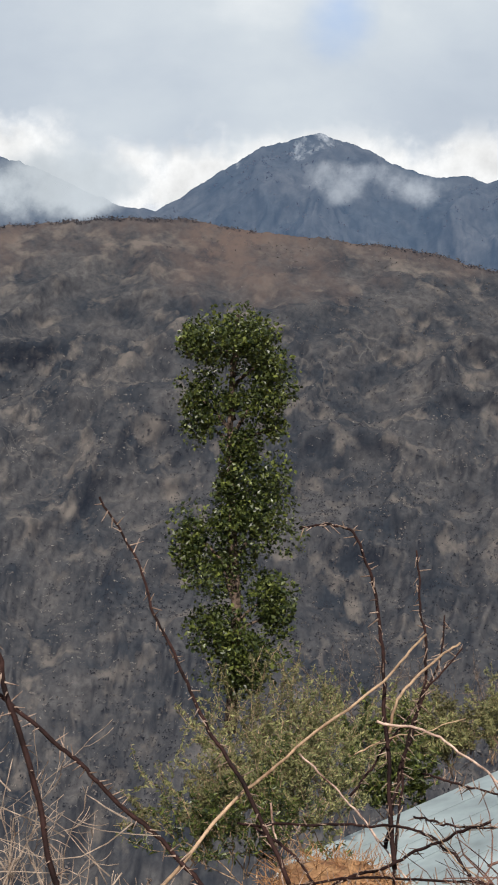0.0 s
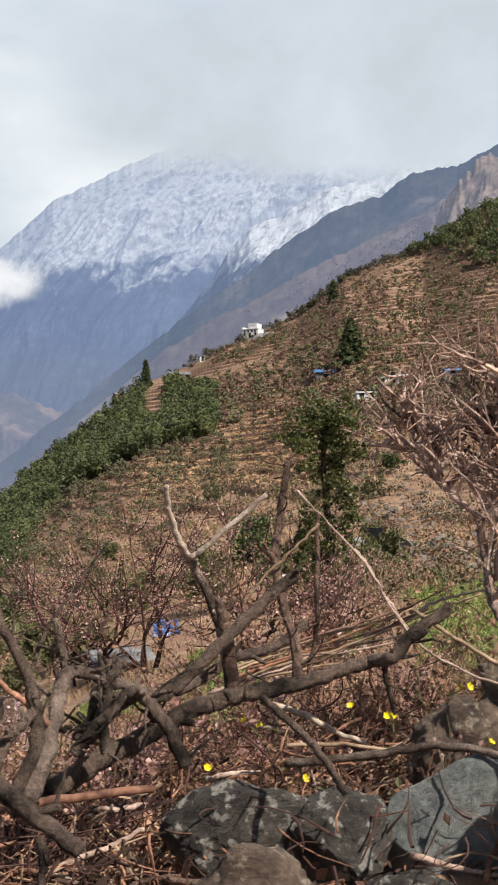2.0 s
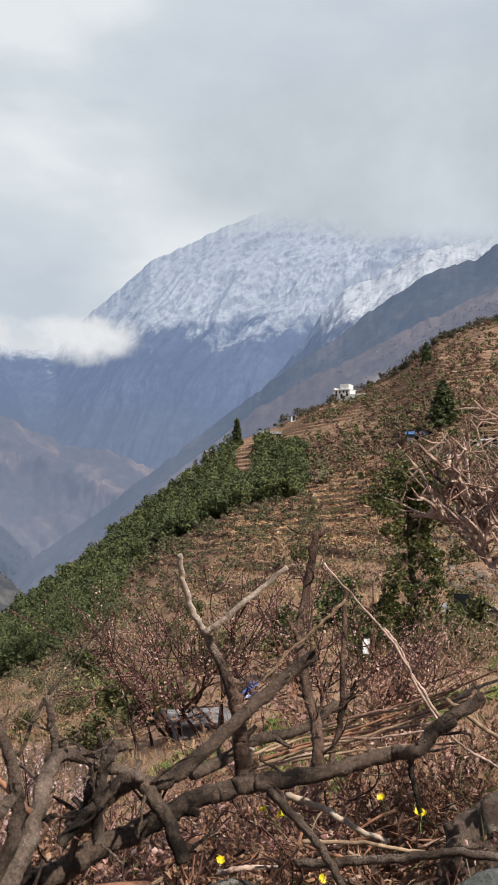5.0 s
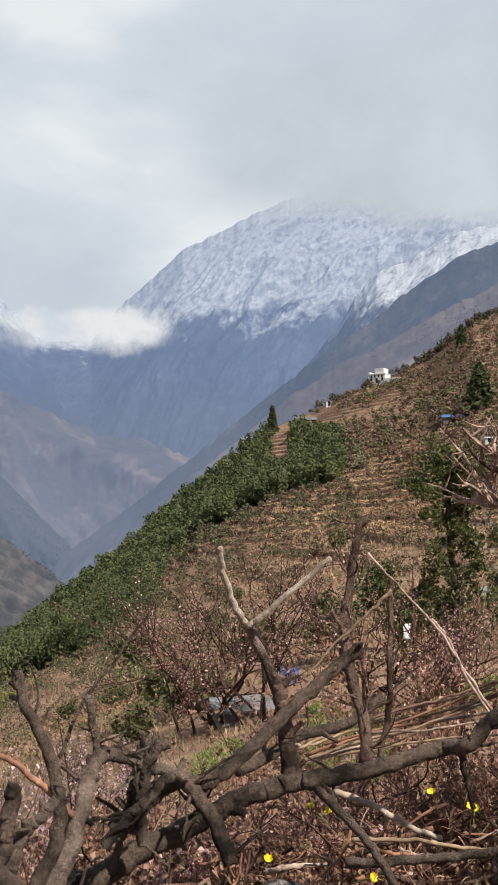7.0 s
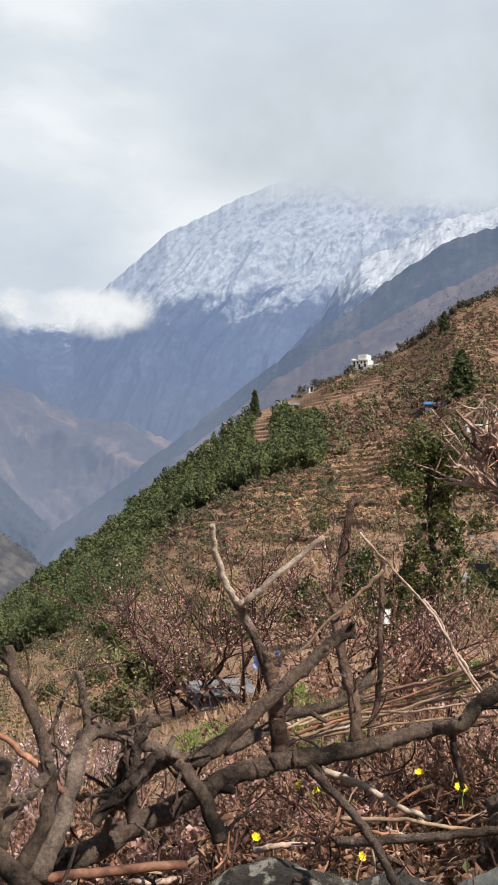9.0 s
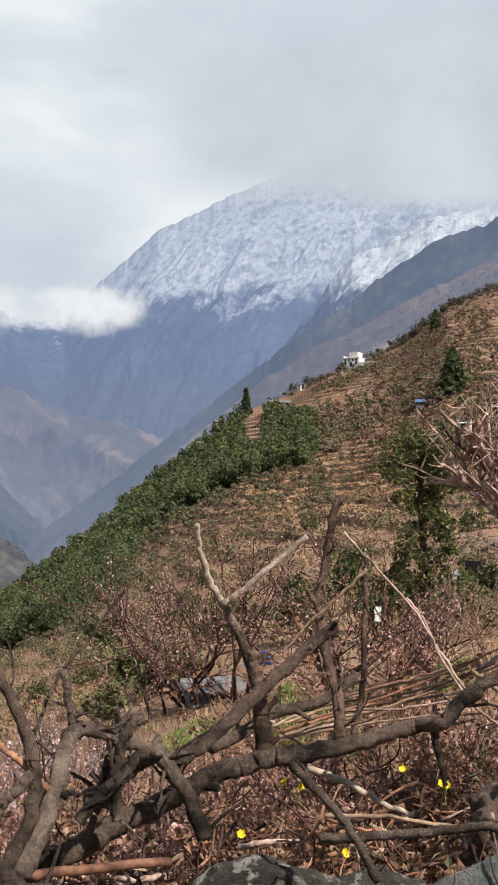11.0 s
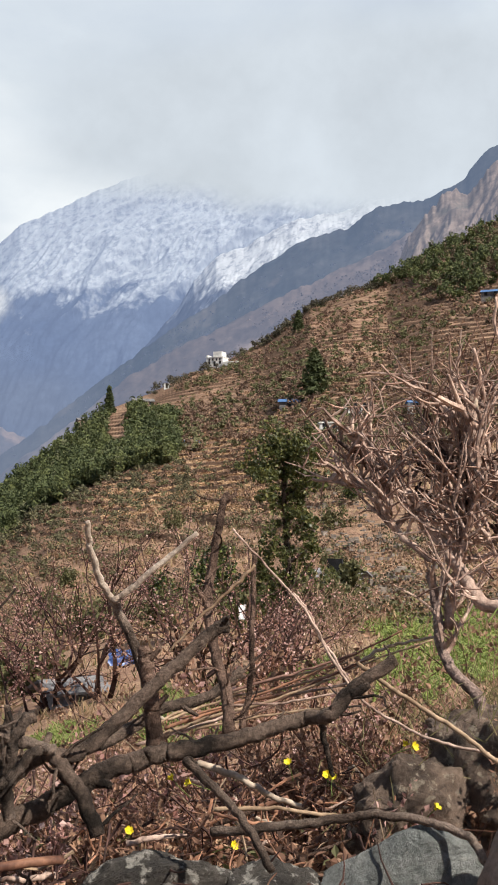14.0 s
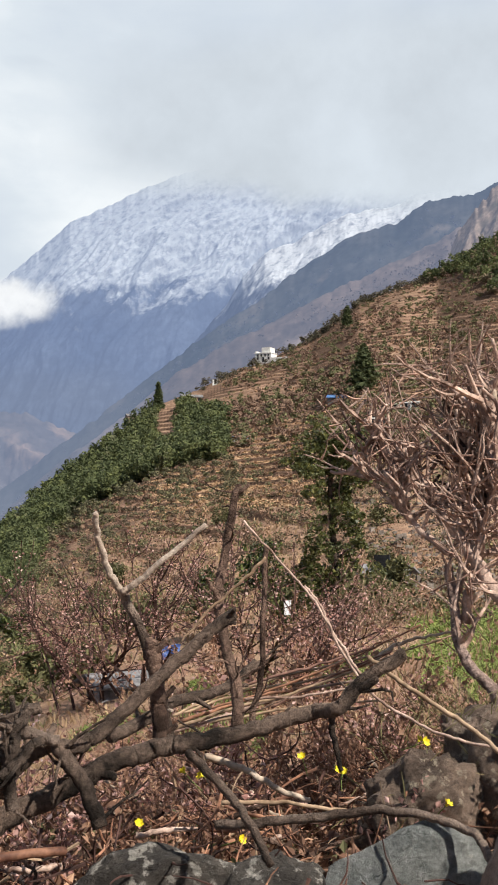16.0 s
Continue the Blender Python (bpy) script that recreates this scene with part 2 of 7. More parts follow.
def bark_of(name, dark, light, plate=80.0, cracks=0.14):
    """Old bark: uneven plates between dark cracks, paler where it has worn off."""
    mat, a, l, bsdf, _ = material(name, 0.9, 0.15)
    c = a("ShaderNodeTexCoord")
    bend = a("ShaderNodeTexNoise", Scale=18.0, Detail=4.0)
    l(c.outputs["Object"], bend.inputs["Vector"])
    place = a("ShaderNodeVectorMath", operation="MULTIPLY_ADD")
    l(bend.outputs["Color"], place.inputs[0])
    place.inputs[1].default_value = (0.05, 0.05, 0.05)
    l(c.outputs["Object"], place.inputs[2])
    plates = a("ShaderNodeTexVoronoi", feature="DISTANCE_TO_EDGE", Scale=plate)
    l(place.outputs[0], plates.inputs["Vector"])
    edge = ramp(a, [(0.0, (0.80, 0.80, 0.80)), (cracks, (1, 1, 1)), (0.4, (1.06, 1.06, 1.06))])
    l(plates.outputs["Distance"], edge.inputs["Fac"])
    colour = mixed(a, l, grain(a, l, 6, detail=8, rough=0.65, stops=((0.41, (0, 0, 0)), (0.58, (1, 1, 1)))), dark, light)
    colour = mixed(a, l, grain(a, l, 4, detail=5, stops=((0.56, (0, 0, 0)), (0.68, (0.7, 0.7, 0.7)))), colour, tuple(min(1.7 * v, 0.4) for v in light))
    colour = mixed(a, l, 1.0, colour, edge.outputs["Color"], "MULTIPLY")
    fine = grain(a, l, 70, detail=8, rough=0.8, stops=((0.30, (0.40, 0.40, 0.40)), (0.5, (0.95, 0.95, 0.95)), (0.72, (1.65, 1.62, 1.58))))
    colour = mixed(a, l, 1.0, colour, fine, "MULTIPLY")
    l(colour, bsdf.inputs["Base Color"])
    bumped(a, l, bsdf, mixed(a, l, 1.0, edge.outputs["Color"], fine, "MULTIPLY"), 0.9, 0.007)
    return mat


bark = bark_of("bark", (0.020, 0.015, 0.012), (0.165, 0.118, 0.092), 60.0, cracks=0.18)
bark_red = bark_of("reddish bark", (0.045, 0.027, 0.020), (0.225, 0.145, 0.110), 70.0)
bark_grey = bark_of("grey bark", (0.034, 0.026, 0.021), (0.215, 0.160, 0.128), 95.0)
stem_red = two_tone("reddish stem", (0.075, 0.032, 0.022), (0.40, 0.205, 0.13), 9, 50, roughness=0.7, per_island=0.45)
stem_tan = two_tone("dry stem", (0.17, 0.11, 0.07), (0.42, 0.30, 0.205), 9, 60, roughness=0.8, per_island=0.35)
stem_dark = two_tone("dark thorny stem", (0.010, 0.006, 0.006), (0.038, 0.019, 0.017), 12, 60, roughness=0.8, specular=0.1)
stem_pile = two_tone("cut brown stem", (0.055, 0.025, 0.022), (0.29, 0.165, 0.13), 9, 50, roughness=0.75, per_island=0.45)
stem_pink = two_tone("pinkish grey stem", (0.15, 0.09, 0.07), (0.56, 0.415, 0.35), 14, 80, roughness=0.8, per_island=0.35, bump=0.5, bump_distance=0.006)
wood_pale = two_tone("pale bare wood", (0.30, 0.22, 0.16), (0.52, 0.42, 0.33), 16, 80, roughness=0.8, bump=0.3, bump_distance=0.004)
leaf_green = leafy("ivy leaf", (0.011, 0.021, 0.006), (0.145, 0.17, 0.038), 0.4)
leaf_scrub = leafy("scrub leaf", (0.068, 0.068, 0.027), (0.21, 0.195, 0.082), 0.7)
leaf_dry = leafy("dry leaf", (0.155, 0.078, 0.050), (0.46, 0.275, 0.175), 0.8, 0.2)
leaf_fresh = leafy("fresh grass", (0.14, 0.175, 0.042), (0.26, 0.295, 0.085), 0.6, 0.3)
leaf_silver = leafy("grey green leaf", (0.075, 0.085, 0.032), (0.35, 0.335, 0.145), 0.7)
blossom = leafy("pink bud", (0.30, 0.135, 0.11), (0.74, 0.52, 0.46), 0.7, 0.3)
blossom_pale = leafy("pale blossom", (0.40, 0.24, 0.25), (0.80, 0.66, 0.66), 0.7, 0.3)


# ---- building helpers ----
EYE_HEIGHT = 1.6


def _hash(ix, iy, iz):
    h = (ix.astype(np.int64) * 374761393 + iy.astype(np.int64) * 668265263 + iz.astype(np.int64) * 2147483647) & 0xFFFFFFFF
    h = ((h ^ (h >> 13)) * 1274126177) & 0xFFFFFFFF
    return ((h ^ (h >> 16)) & 0xFFFF) / 65535.0


def value_noise(x, y, z=0.0):
    x, y, z = np.broadcast_arrays(np.asarray(x, float), np.asarray(y, float), np.asarray(z, float))
    ix, iy, iz = np.floor(x), np.floor(y), np.floor(z)
    fx, fy, fz = x - ix, y - iy, z - iz
    fx, fy, fz = (f * f * f * (f * (f * 6 - 15) + 10) for f in (fx, fy, fz))
    total = 0
    for dx in (0, 1):
        for dy in (0, 1):
            for dz in (0, 1):
                w = (fx if dx else 1 - fx) * (fy if dy else 1 - fy) * (fz if dz else 1 - fz)
                total = total + w * _hash(ix + dx, iy + dy, iz + dz)
    return total * 2 - 1


def fbm(x, y, z=0.0, octaves=5, gain=0.5, ridged=False):
    total, amp, norm = 0, 1.0, 0.0
    for k in range(octaves):
        n = value_noise(np.asarray(x) * 2 ** k + 17 * k, np.asarray(y) * 2 ** k - 31 * k, np.asarray(z) * 2 ** k)
        total = total + amp * ((1 - 2 * np.abs(n)) if ridged else n)
        norm += amp
        amp *= gain
    return total / norm


def mesh_of(name, verts, faces, mat, smooth=False):
    """A mesh from arrays; faces all of one length."""
    verts, faces = np.asarray(verts, np.float32), np.asarray(faces, np.int32)
    me = bpy.data.meshes.new(name)
    me.vertices.add(len(verts))
    me.vertices.foreach_set("co", verts.ravel())
    n = faces.shape[1]
    me.loops.add(faces.size)
    me.loops.foreach_set("vertex_index", faces.ravel())
    me.polygons.add(len(faces))
    me.polygons.foreach_set("loop_start", np.arange(0, faces.size, n, dtype=np.int32))
    me.polygons.foreach_set("use_smooth", np.full(len(faces), smooth))
    me.update(calc_edges=True)
    me.validate()
    me.materials.append(mat)
    return me


def thing(name, label, category, at=(0, 0, 0), group="", kind=""):
    """An Empty at the base of a thing."""
    ob = new(name)
    ob.empty_display_size = 0.1
    ob.location = at
    return tagged(ob, label, category, group, kind)


def part_mesh(name, me, parent, label="", kind=""):
    ob = new(name, me)
    if parent:
        ob.parent = parent
        ob.matrix_parent_inverse = Matrix.Translation(parent.location).inverted()
    return tagged(ob, label, kind=kind)


def part(name, bm, mat, parent, label="", smooth=False):
    """Links a bmesh, in world metres, as one mesh under a thing or a part."""
    me = bpy.data.meshes.new(name)
    bm.to_mesh(me)
    bm.free()
    me.materials.append(mat)
    if smooth:
        for p in me.polygons:
            p.use_smooth = True
    root = parent
    while root and root.parent:
        root = root.parent
    ob = new(name, me)
    if parent:
        ob.parent = parent
        base = root.location if root else Vector()
        if parent == root:
            ob.matrix_parent_inverse = Matrix.Translation(base).inverted()
    return tagged(ob, label)


def grid_faces(rows, cols):
    i = np.arange(rows * cols).reshape(rows, cols)
    return np.stack([i[:-1, :-1], i[:-1, 1:], i[1:, 1:], i[1:, :-1]], -1).reshape(-1, 4)


def bearing(az, el, reach):
    """A place by its bearing and rise in degrees and its distance from where the film was taken."""
    az, el = np.radians(az), np.radians(el)
    return np.stack(np.broadcast_arrays(reach * np.sin(az) * np.cos(el), reach * np.cos(az) * np.cos(el), EYE_HEIGHT + reach * np.sin(el)), -1)


# ---- far ranges ----
def far_range(name, label, crest, reach, depth, base, mat, step, rows, rough, gully, jag=0.05, seed=0.0, span=None, cross=4.0, shear=0.0, detail_to=None, gain=0.55):
    """A mountain range: its crest by bearing and rise, its foot nearer and lower, gullies down its face."""
    ca, ce = np.array(crest).T
    az = np.arange(*(span or (ca[0], ca[-1])), step)
    if detail_to:      # coarse out of the way, fine where the range shows
        az = np.concatenate([np.arange(ca[0], detail_to[0], step * 8), np.arange(*detail_to, step), np.arange(detail_to[1], ca[-1], step * 8)])
    top = EYE_HEIGHT + reach * np.tan(np.radians(np.interp(az, ca, ce)))
    teeth = reach * math.radians(1) * jag * fbm(az * 2.2, seed, octaves=6, gain=0.6)
    v = np.concatenate([[-0.3, -0.1], np.linspace(0, 1, rows) ** 1.15])[:, None]
    r = reach - depth * v
    z = np.where(v < 0, top + v * depth * 0.9, top + (base - top) * np.clip(v, 0, 1) ** 0.92)
    arc = np.radians(az)[None, :] * reach
    g = fbm(arc * gully + shear * np.sign(v) * np.abs(v) ** 0.6 + 0.6 * fbm(arc * gully * 0.5, v * 4, 3.0, 3), np.sign(v) * np.abs(v) ** 0.6 * cross + seed, seed, octaves=7, gain=gain, ridged=True)
    fade = np.clip(v * 5, 0, 1) * np.clip((1 - v) * 6, 0, 1)
    r = r - rough * g * fade
    z = z + rough * 0.45 * g * fade + teeth * np.clip(1 - np.abs(v) * 14, 0, 1)
    a = np.radians(az)[None, :] + np.zeros_like(r)
    V = np.stack([r * np.sin(a), r * np.cos(a), z], -1).reshape(-1, 3)
    ob = new(name, mesh_of(name, V, grid_faces(*r.shape)[:, ::-1], mat, True))
    return tagged(ob, label, "mountain", kind="structure")


# the third value of each is its painted haze, given off evenly
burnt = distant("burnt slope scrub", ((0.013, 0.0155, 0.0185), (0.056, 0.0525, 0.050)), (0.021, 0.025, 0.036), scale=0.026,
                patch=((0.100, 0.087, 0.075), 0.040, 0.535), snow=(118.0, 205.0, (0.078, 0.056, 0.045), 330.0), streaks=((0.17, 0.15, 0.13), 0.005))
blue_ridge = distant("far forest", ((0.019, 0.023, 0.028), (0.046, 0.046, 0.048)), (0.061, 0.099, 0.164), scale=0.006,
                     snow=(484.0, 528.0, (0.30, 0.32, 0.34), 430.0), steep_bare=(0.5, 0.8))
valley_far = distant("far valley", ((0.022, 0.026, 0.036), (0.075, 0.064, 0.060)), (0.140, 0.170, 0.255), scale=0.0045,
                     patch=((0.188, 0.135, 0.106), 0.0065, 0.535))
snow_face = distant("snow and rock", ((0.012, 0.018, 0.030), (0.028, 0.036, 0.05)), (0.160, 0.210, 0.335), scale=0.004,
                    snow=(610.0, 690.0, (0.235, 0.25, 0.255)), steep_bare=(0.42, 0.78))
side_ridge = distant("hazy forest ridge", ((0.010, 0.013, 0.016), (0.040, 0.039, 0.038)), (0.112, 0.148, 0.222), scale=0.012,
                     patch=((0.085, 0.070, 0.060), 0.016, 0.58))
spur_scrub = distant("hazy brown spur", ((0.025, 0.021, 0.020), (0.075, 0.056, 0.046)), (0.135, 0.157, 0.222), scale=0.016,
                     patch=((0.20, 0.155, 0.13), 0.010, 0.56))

far_range("mountain_snow", "snow-covered mountain with bare rock and forested flanks under painted blue haze", [(-70, 9), (-40, 11), (-23.3, 12.4), (-18.8, 13.0), (-17.2, 12.4), (-14.2, 12.7), (-11.9, 11.2), (-9.8, 9.3), (-7.6, 9.4),
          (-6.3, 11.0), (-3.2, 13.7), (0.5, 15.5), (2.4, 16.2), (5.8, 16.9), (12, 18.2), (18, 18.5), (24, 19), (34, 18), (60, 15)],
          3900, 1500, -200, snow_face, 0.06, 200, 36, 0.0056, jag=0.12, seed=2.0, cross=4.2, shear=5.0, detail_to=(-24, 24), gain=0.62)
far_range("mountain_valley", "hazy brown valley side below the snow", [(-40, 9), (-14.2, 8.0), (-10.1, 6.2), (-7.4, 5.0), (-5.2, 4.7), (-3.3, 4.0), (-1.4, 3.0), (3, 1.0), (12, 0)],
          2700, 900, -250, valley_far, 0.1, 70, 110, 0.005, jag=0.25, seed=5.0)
far_range("mountain_ridge", "forested mountain with two peaks, painted blue-grey haze and wisps of cloud", [(-75, 11), (-56, 12.8), (-52.3, 12.5), (-50.7, 12.1), (-46.7, 10.5), (-44.8, 10.3), (-42.4, 11.8), (-39.9, 13.3), (-37.1, 13.95), (-35.0, 13.3),
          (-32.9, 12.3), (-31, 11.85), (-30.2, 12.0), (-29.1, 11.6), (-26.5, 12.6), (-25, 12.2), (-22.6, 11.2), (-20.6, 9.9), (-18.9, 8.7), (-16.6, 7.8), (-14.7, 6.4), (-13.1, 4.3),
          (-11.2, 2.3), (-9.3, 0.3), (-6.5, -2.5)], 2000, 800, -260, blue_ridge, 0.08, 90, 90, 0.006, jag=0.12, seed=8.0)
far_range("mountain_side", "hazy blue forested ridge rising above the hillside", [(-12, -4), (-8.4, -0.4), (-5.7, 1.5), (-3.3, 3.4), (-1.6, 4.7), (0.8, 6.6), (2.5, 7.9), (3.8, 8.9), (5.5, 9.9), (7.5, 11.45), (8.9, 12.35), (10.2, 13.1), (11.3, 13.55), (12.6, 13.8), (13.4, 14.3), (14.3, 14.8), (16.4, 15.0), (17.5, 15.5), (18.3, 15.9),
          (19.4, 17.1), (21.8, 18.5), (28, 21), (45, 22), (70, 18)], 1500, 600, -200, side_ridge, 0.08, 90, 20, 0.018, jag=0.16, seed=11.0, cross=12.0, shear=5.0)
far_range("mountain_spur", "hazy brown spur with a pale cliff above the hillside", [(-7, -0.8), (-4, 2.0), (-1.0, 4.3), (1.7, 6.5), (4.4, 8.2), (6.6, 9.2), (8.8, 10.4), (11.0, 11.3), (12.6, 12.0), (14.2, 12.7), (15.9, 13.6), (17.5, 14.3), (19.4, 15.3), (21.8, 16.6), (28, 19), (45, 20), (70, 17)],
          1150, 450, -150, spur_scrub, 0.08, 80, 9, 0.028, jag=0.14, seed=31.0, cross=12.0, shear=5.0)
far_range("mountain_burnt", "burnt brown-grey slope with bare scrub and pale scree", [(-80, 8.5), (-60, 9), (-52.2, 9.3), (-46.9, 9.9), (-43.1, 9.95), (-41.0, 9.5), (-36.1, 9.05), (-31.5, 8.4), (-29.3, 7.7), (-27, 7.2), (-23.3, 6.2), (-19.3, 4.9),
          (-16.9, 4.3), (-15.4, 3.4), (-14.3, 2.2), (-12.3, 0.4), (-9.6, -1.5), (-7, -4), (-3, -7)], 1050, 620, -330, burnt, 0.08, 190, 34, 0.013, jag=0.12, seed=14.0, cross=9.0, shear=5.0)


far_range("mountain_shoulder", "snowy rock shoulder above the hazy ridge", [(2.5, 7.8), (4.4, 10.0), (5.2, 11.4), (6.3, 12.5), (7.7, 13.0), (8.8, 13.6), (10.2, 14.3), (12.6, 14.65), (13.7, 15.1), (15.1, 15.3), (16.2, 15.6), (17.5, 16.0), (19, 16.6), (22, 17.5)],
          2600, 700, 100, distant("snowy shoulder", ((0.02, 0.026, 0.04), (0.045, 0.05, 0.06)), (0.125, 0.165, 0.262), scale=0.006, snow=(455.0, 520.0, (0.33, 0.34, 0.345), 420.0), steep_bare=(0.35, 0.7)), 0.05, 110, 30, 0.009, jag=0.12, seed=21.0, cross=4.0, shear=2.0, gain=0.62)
# snow paler than snow_face: sunlight on this peak is put into its colour
far_range("mountain_summit", "jagged snowy summit behind the clouds, sunlight painted into its paler snow", [(-27, 9), (-24, 11.6), (-21.8, 12.4), (-20.6, 12.9), (-19.6, 12.8), (-18.7, 13.35), (-17.9, 13.1), (-17.2, 12.5), (-16.4, 12.75), (-15.2, 13.0), (-14.2, 12.8), (-13.2, 12.2), (-12.5, 11.4), (-11.8, 10.3), (-10.8, 9.0), (-9.4, 7.2), (-8, 4), (-6, -1), (-4, -6)],
          3450, 1000, -250, distant("snow painted as sunlit", ((0.012, 0.018, 0.030), (0.028, 0.036, 0.05)), (0.158, 0.208, 0.332), scale=0.004, snow=(590.0, 690.0, (0.42, 0.43, 0.435), 420.0), steep_bare=(0.3, 0.7)), 0.05, 110, 46, 0.008, jag=0.22, seed=51.0, cross=4.0, shear=3.0, gain=0.62)

# the cliff's bluish emission is painted haze as well
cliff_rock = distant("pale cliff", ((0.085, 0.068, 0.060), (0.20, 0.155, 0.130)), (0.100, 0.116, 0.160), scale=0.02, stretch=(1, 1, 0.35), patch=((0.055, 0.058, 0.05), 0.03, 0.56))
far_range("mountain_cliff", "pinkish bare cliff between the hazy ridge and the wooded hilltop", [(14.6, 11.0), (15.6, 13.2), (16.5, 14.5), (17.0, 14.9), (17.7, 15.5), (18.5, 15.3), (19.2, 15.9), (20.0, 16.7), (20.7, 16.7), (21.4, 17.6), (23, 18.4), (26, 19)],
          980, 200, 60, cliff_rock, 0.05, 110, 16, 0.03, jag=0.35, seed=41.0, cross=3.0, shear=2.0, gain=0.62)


# ---- clouds ----
def range_scrub(ob, label, count, size, mat, seed, back=2, reach=0.85, bare=0.05, start=0.0):
    """Trees or bushes strewn over the face of a far range."""
    g = np.random.default_rng(seed)
    me = ob.data
    P = np.empty(len(me.vertices) * 3, np.float32)
    me.vertices.foreach_get("co", P)
    P = P.reshape(-1, 3)
    cols = int(np.argmax(np.diff(np.arctan2(P[:, 0], P[:, 1])) < -0.05)) + 1
    P = P.reshape(-1, cols, 3)[back + 3:]
    n = count * 3
    i, j = g.integers(int(len(P) * start), max(int(len(P) * reach), 2), n), g.integers(0, cols, n)
    Q = P[i, j]
    keep = fbm(Q[:, 0] / 130, Q[:, 2] / 90, seed, 4) + 0.22 * g.normal(size=n) > bare
    Q = Q[keep][:count]
    away = Q / np.linalg.norm(Q, axis=1, keepdims=True)
    C = np.concatenate([Q - away * size + g.normal(size=Q.shape) * size * (1.3, 1.3, 0.7) + (0, 0, size * 0.4) for _ in range(5)])
    g2 = np.random.default_rng(seed + 1)
    a = g2.normal(size=C.shape)
    a /= np.linalg.norm(a, axis=1, keepdims=True)
    b = np.cross(a, g2.normal(size=C.shape))
    b /= np.linalg.norm(b, axis=1, keepdims=True)
    s = size * g2.uniform(0.5, 1.3, (len(C), 1))
    V = np.stack([C - a * s * 0.8, C + b * s * 0.5, C + a * s * 0.8, C - b * s * 0.5], 1).reshape(-1, 3)
    return tagged(new("slope_scrub", mesh_of("slope_scrub", V, np.arange(len(V)).reshape(-1, 4), mat)), label, "scrub", kind="stuff")


FAR = {o.name: o for o in scene.objects if o.name.startswith("mountain_")}
# haze is painted into this growth too, as the emission given last
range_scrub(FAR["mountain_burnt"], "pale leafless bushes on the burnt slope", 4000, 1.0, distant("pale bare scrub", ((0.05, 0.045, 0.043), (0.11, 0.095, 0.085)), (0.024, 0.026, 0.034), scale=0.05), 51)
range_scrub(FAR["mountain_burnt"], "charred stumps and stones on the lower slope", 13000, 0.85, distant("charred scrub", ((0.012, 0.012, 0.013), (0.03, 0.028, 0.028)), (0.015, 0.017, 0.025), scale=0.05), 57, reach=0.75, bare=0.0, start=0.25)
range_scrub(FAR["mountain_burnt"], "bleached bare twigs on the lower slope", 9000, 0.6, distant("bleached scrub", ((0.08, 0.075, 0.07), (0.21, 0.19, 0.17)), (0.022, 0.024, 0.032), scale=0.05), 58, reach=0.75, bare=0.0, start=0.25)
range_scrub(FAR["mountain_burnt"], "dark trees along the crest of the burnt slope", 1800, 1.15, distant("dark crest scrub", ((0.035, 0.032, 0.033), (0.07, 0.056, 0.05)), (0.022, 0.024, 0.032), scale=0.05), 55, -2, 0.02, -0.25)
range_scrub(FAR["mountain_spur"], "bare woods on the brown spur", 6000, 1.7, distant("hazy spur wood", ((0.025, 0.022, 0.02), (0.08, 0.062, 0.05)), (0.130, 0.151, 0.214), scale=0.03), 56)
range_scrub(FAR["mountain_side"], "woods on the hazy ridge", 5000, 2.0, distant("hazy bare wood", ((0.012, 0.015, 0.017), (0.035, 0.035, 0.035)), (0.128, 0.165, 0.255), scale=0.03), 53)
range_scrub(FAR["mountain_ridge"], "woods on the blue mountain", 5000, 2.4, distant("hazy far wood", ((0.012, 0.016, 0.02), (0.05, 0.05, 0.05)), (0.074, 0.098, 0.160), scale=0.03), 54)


def cloud(name, label, az0, az1, el0, el1, reach, mat, hard_top=0.35, bulge=0.02, soft_foot=0.5):
    """A glowing sheet for a bank of cloud lying against a mountain, or for haze; it thins out towards its rim."""
    n, m = 40, 16
    u, v = np.meshgrid(np.linspace(0, 1, n), np.linspace(0, 1, m))
    az, el = az0 + (az1 - az0) * u, el0 + (el1 - el0) * v
    P = bearing(az, el, reach * (1 - bulge * np.sin(np.pi * u) * np.sin(np.pi * v)))
    me = mesh_of(name, P.reshape(-1, 3), grid_faces(m, n), mat, True)
    rim = np.clip(np.minimum(u, 1 - u) / 0.30, 0, 1) * np.clip(v / soft_foot, 0, 1) * np.clip((1 - v) / hard_top, 0, 1)
    layer = me.uv_layers.new(name="rim")
    idx = np.empty(len(me.loops), np.int32)
    me.loops.foreach_get("vertex_index", idx)
    layer.data.foreach_set("uv", np.stack([rim.ravel()[idx], rim.ravel()[idx]], -1).astype(np.float32).ravel())
    ob = new(name, me)
    ob.visible_shadow = False
    return tagged(ob, label, "cloud", kind="structure")


cumulus = vapour("white cloud", 0.0035, 0.22, 0.56, (1.15, 1.16, 1.16), grey=0.72)
veil = vapour("grey cloud", 0.0018, 0.10, 0.50, (0.68, 0.745, 0.81))
mist = vapour("thin mist", 0.0045, 0.34, 0.70, (0.60, 0.66, 0.73), strength=0.85)
wisp = vapour("thin wisp", 0.006, 0.42, 0.72, (0.56, 0.615, 0.69), strength=0.9)
cloud("cloud_bank", "white cloud lying below the snow peak", -16.5, -1.6, 7.4, 11.9, 2850, vapour("soft white cloud", 0.0042, 0.31, 0.70, (0.95, 0.97, 0.985), strength=0.94))
cloud("cloud_bank", "white cloud round the foot of the snowy summit", -27, -11.2, 8.2, 12.7, 2900, vapour("summit cloud", 0.0042, 0.27, 0.66, (1.05, 1.07, 1.08), grey=0.85), 0.5)
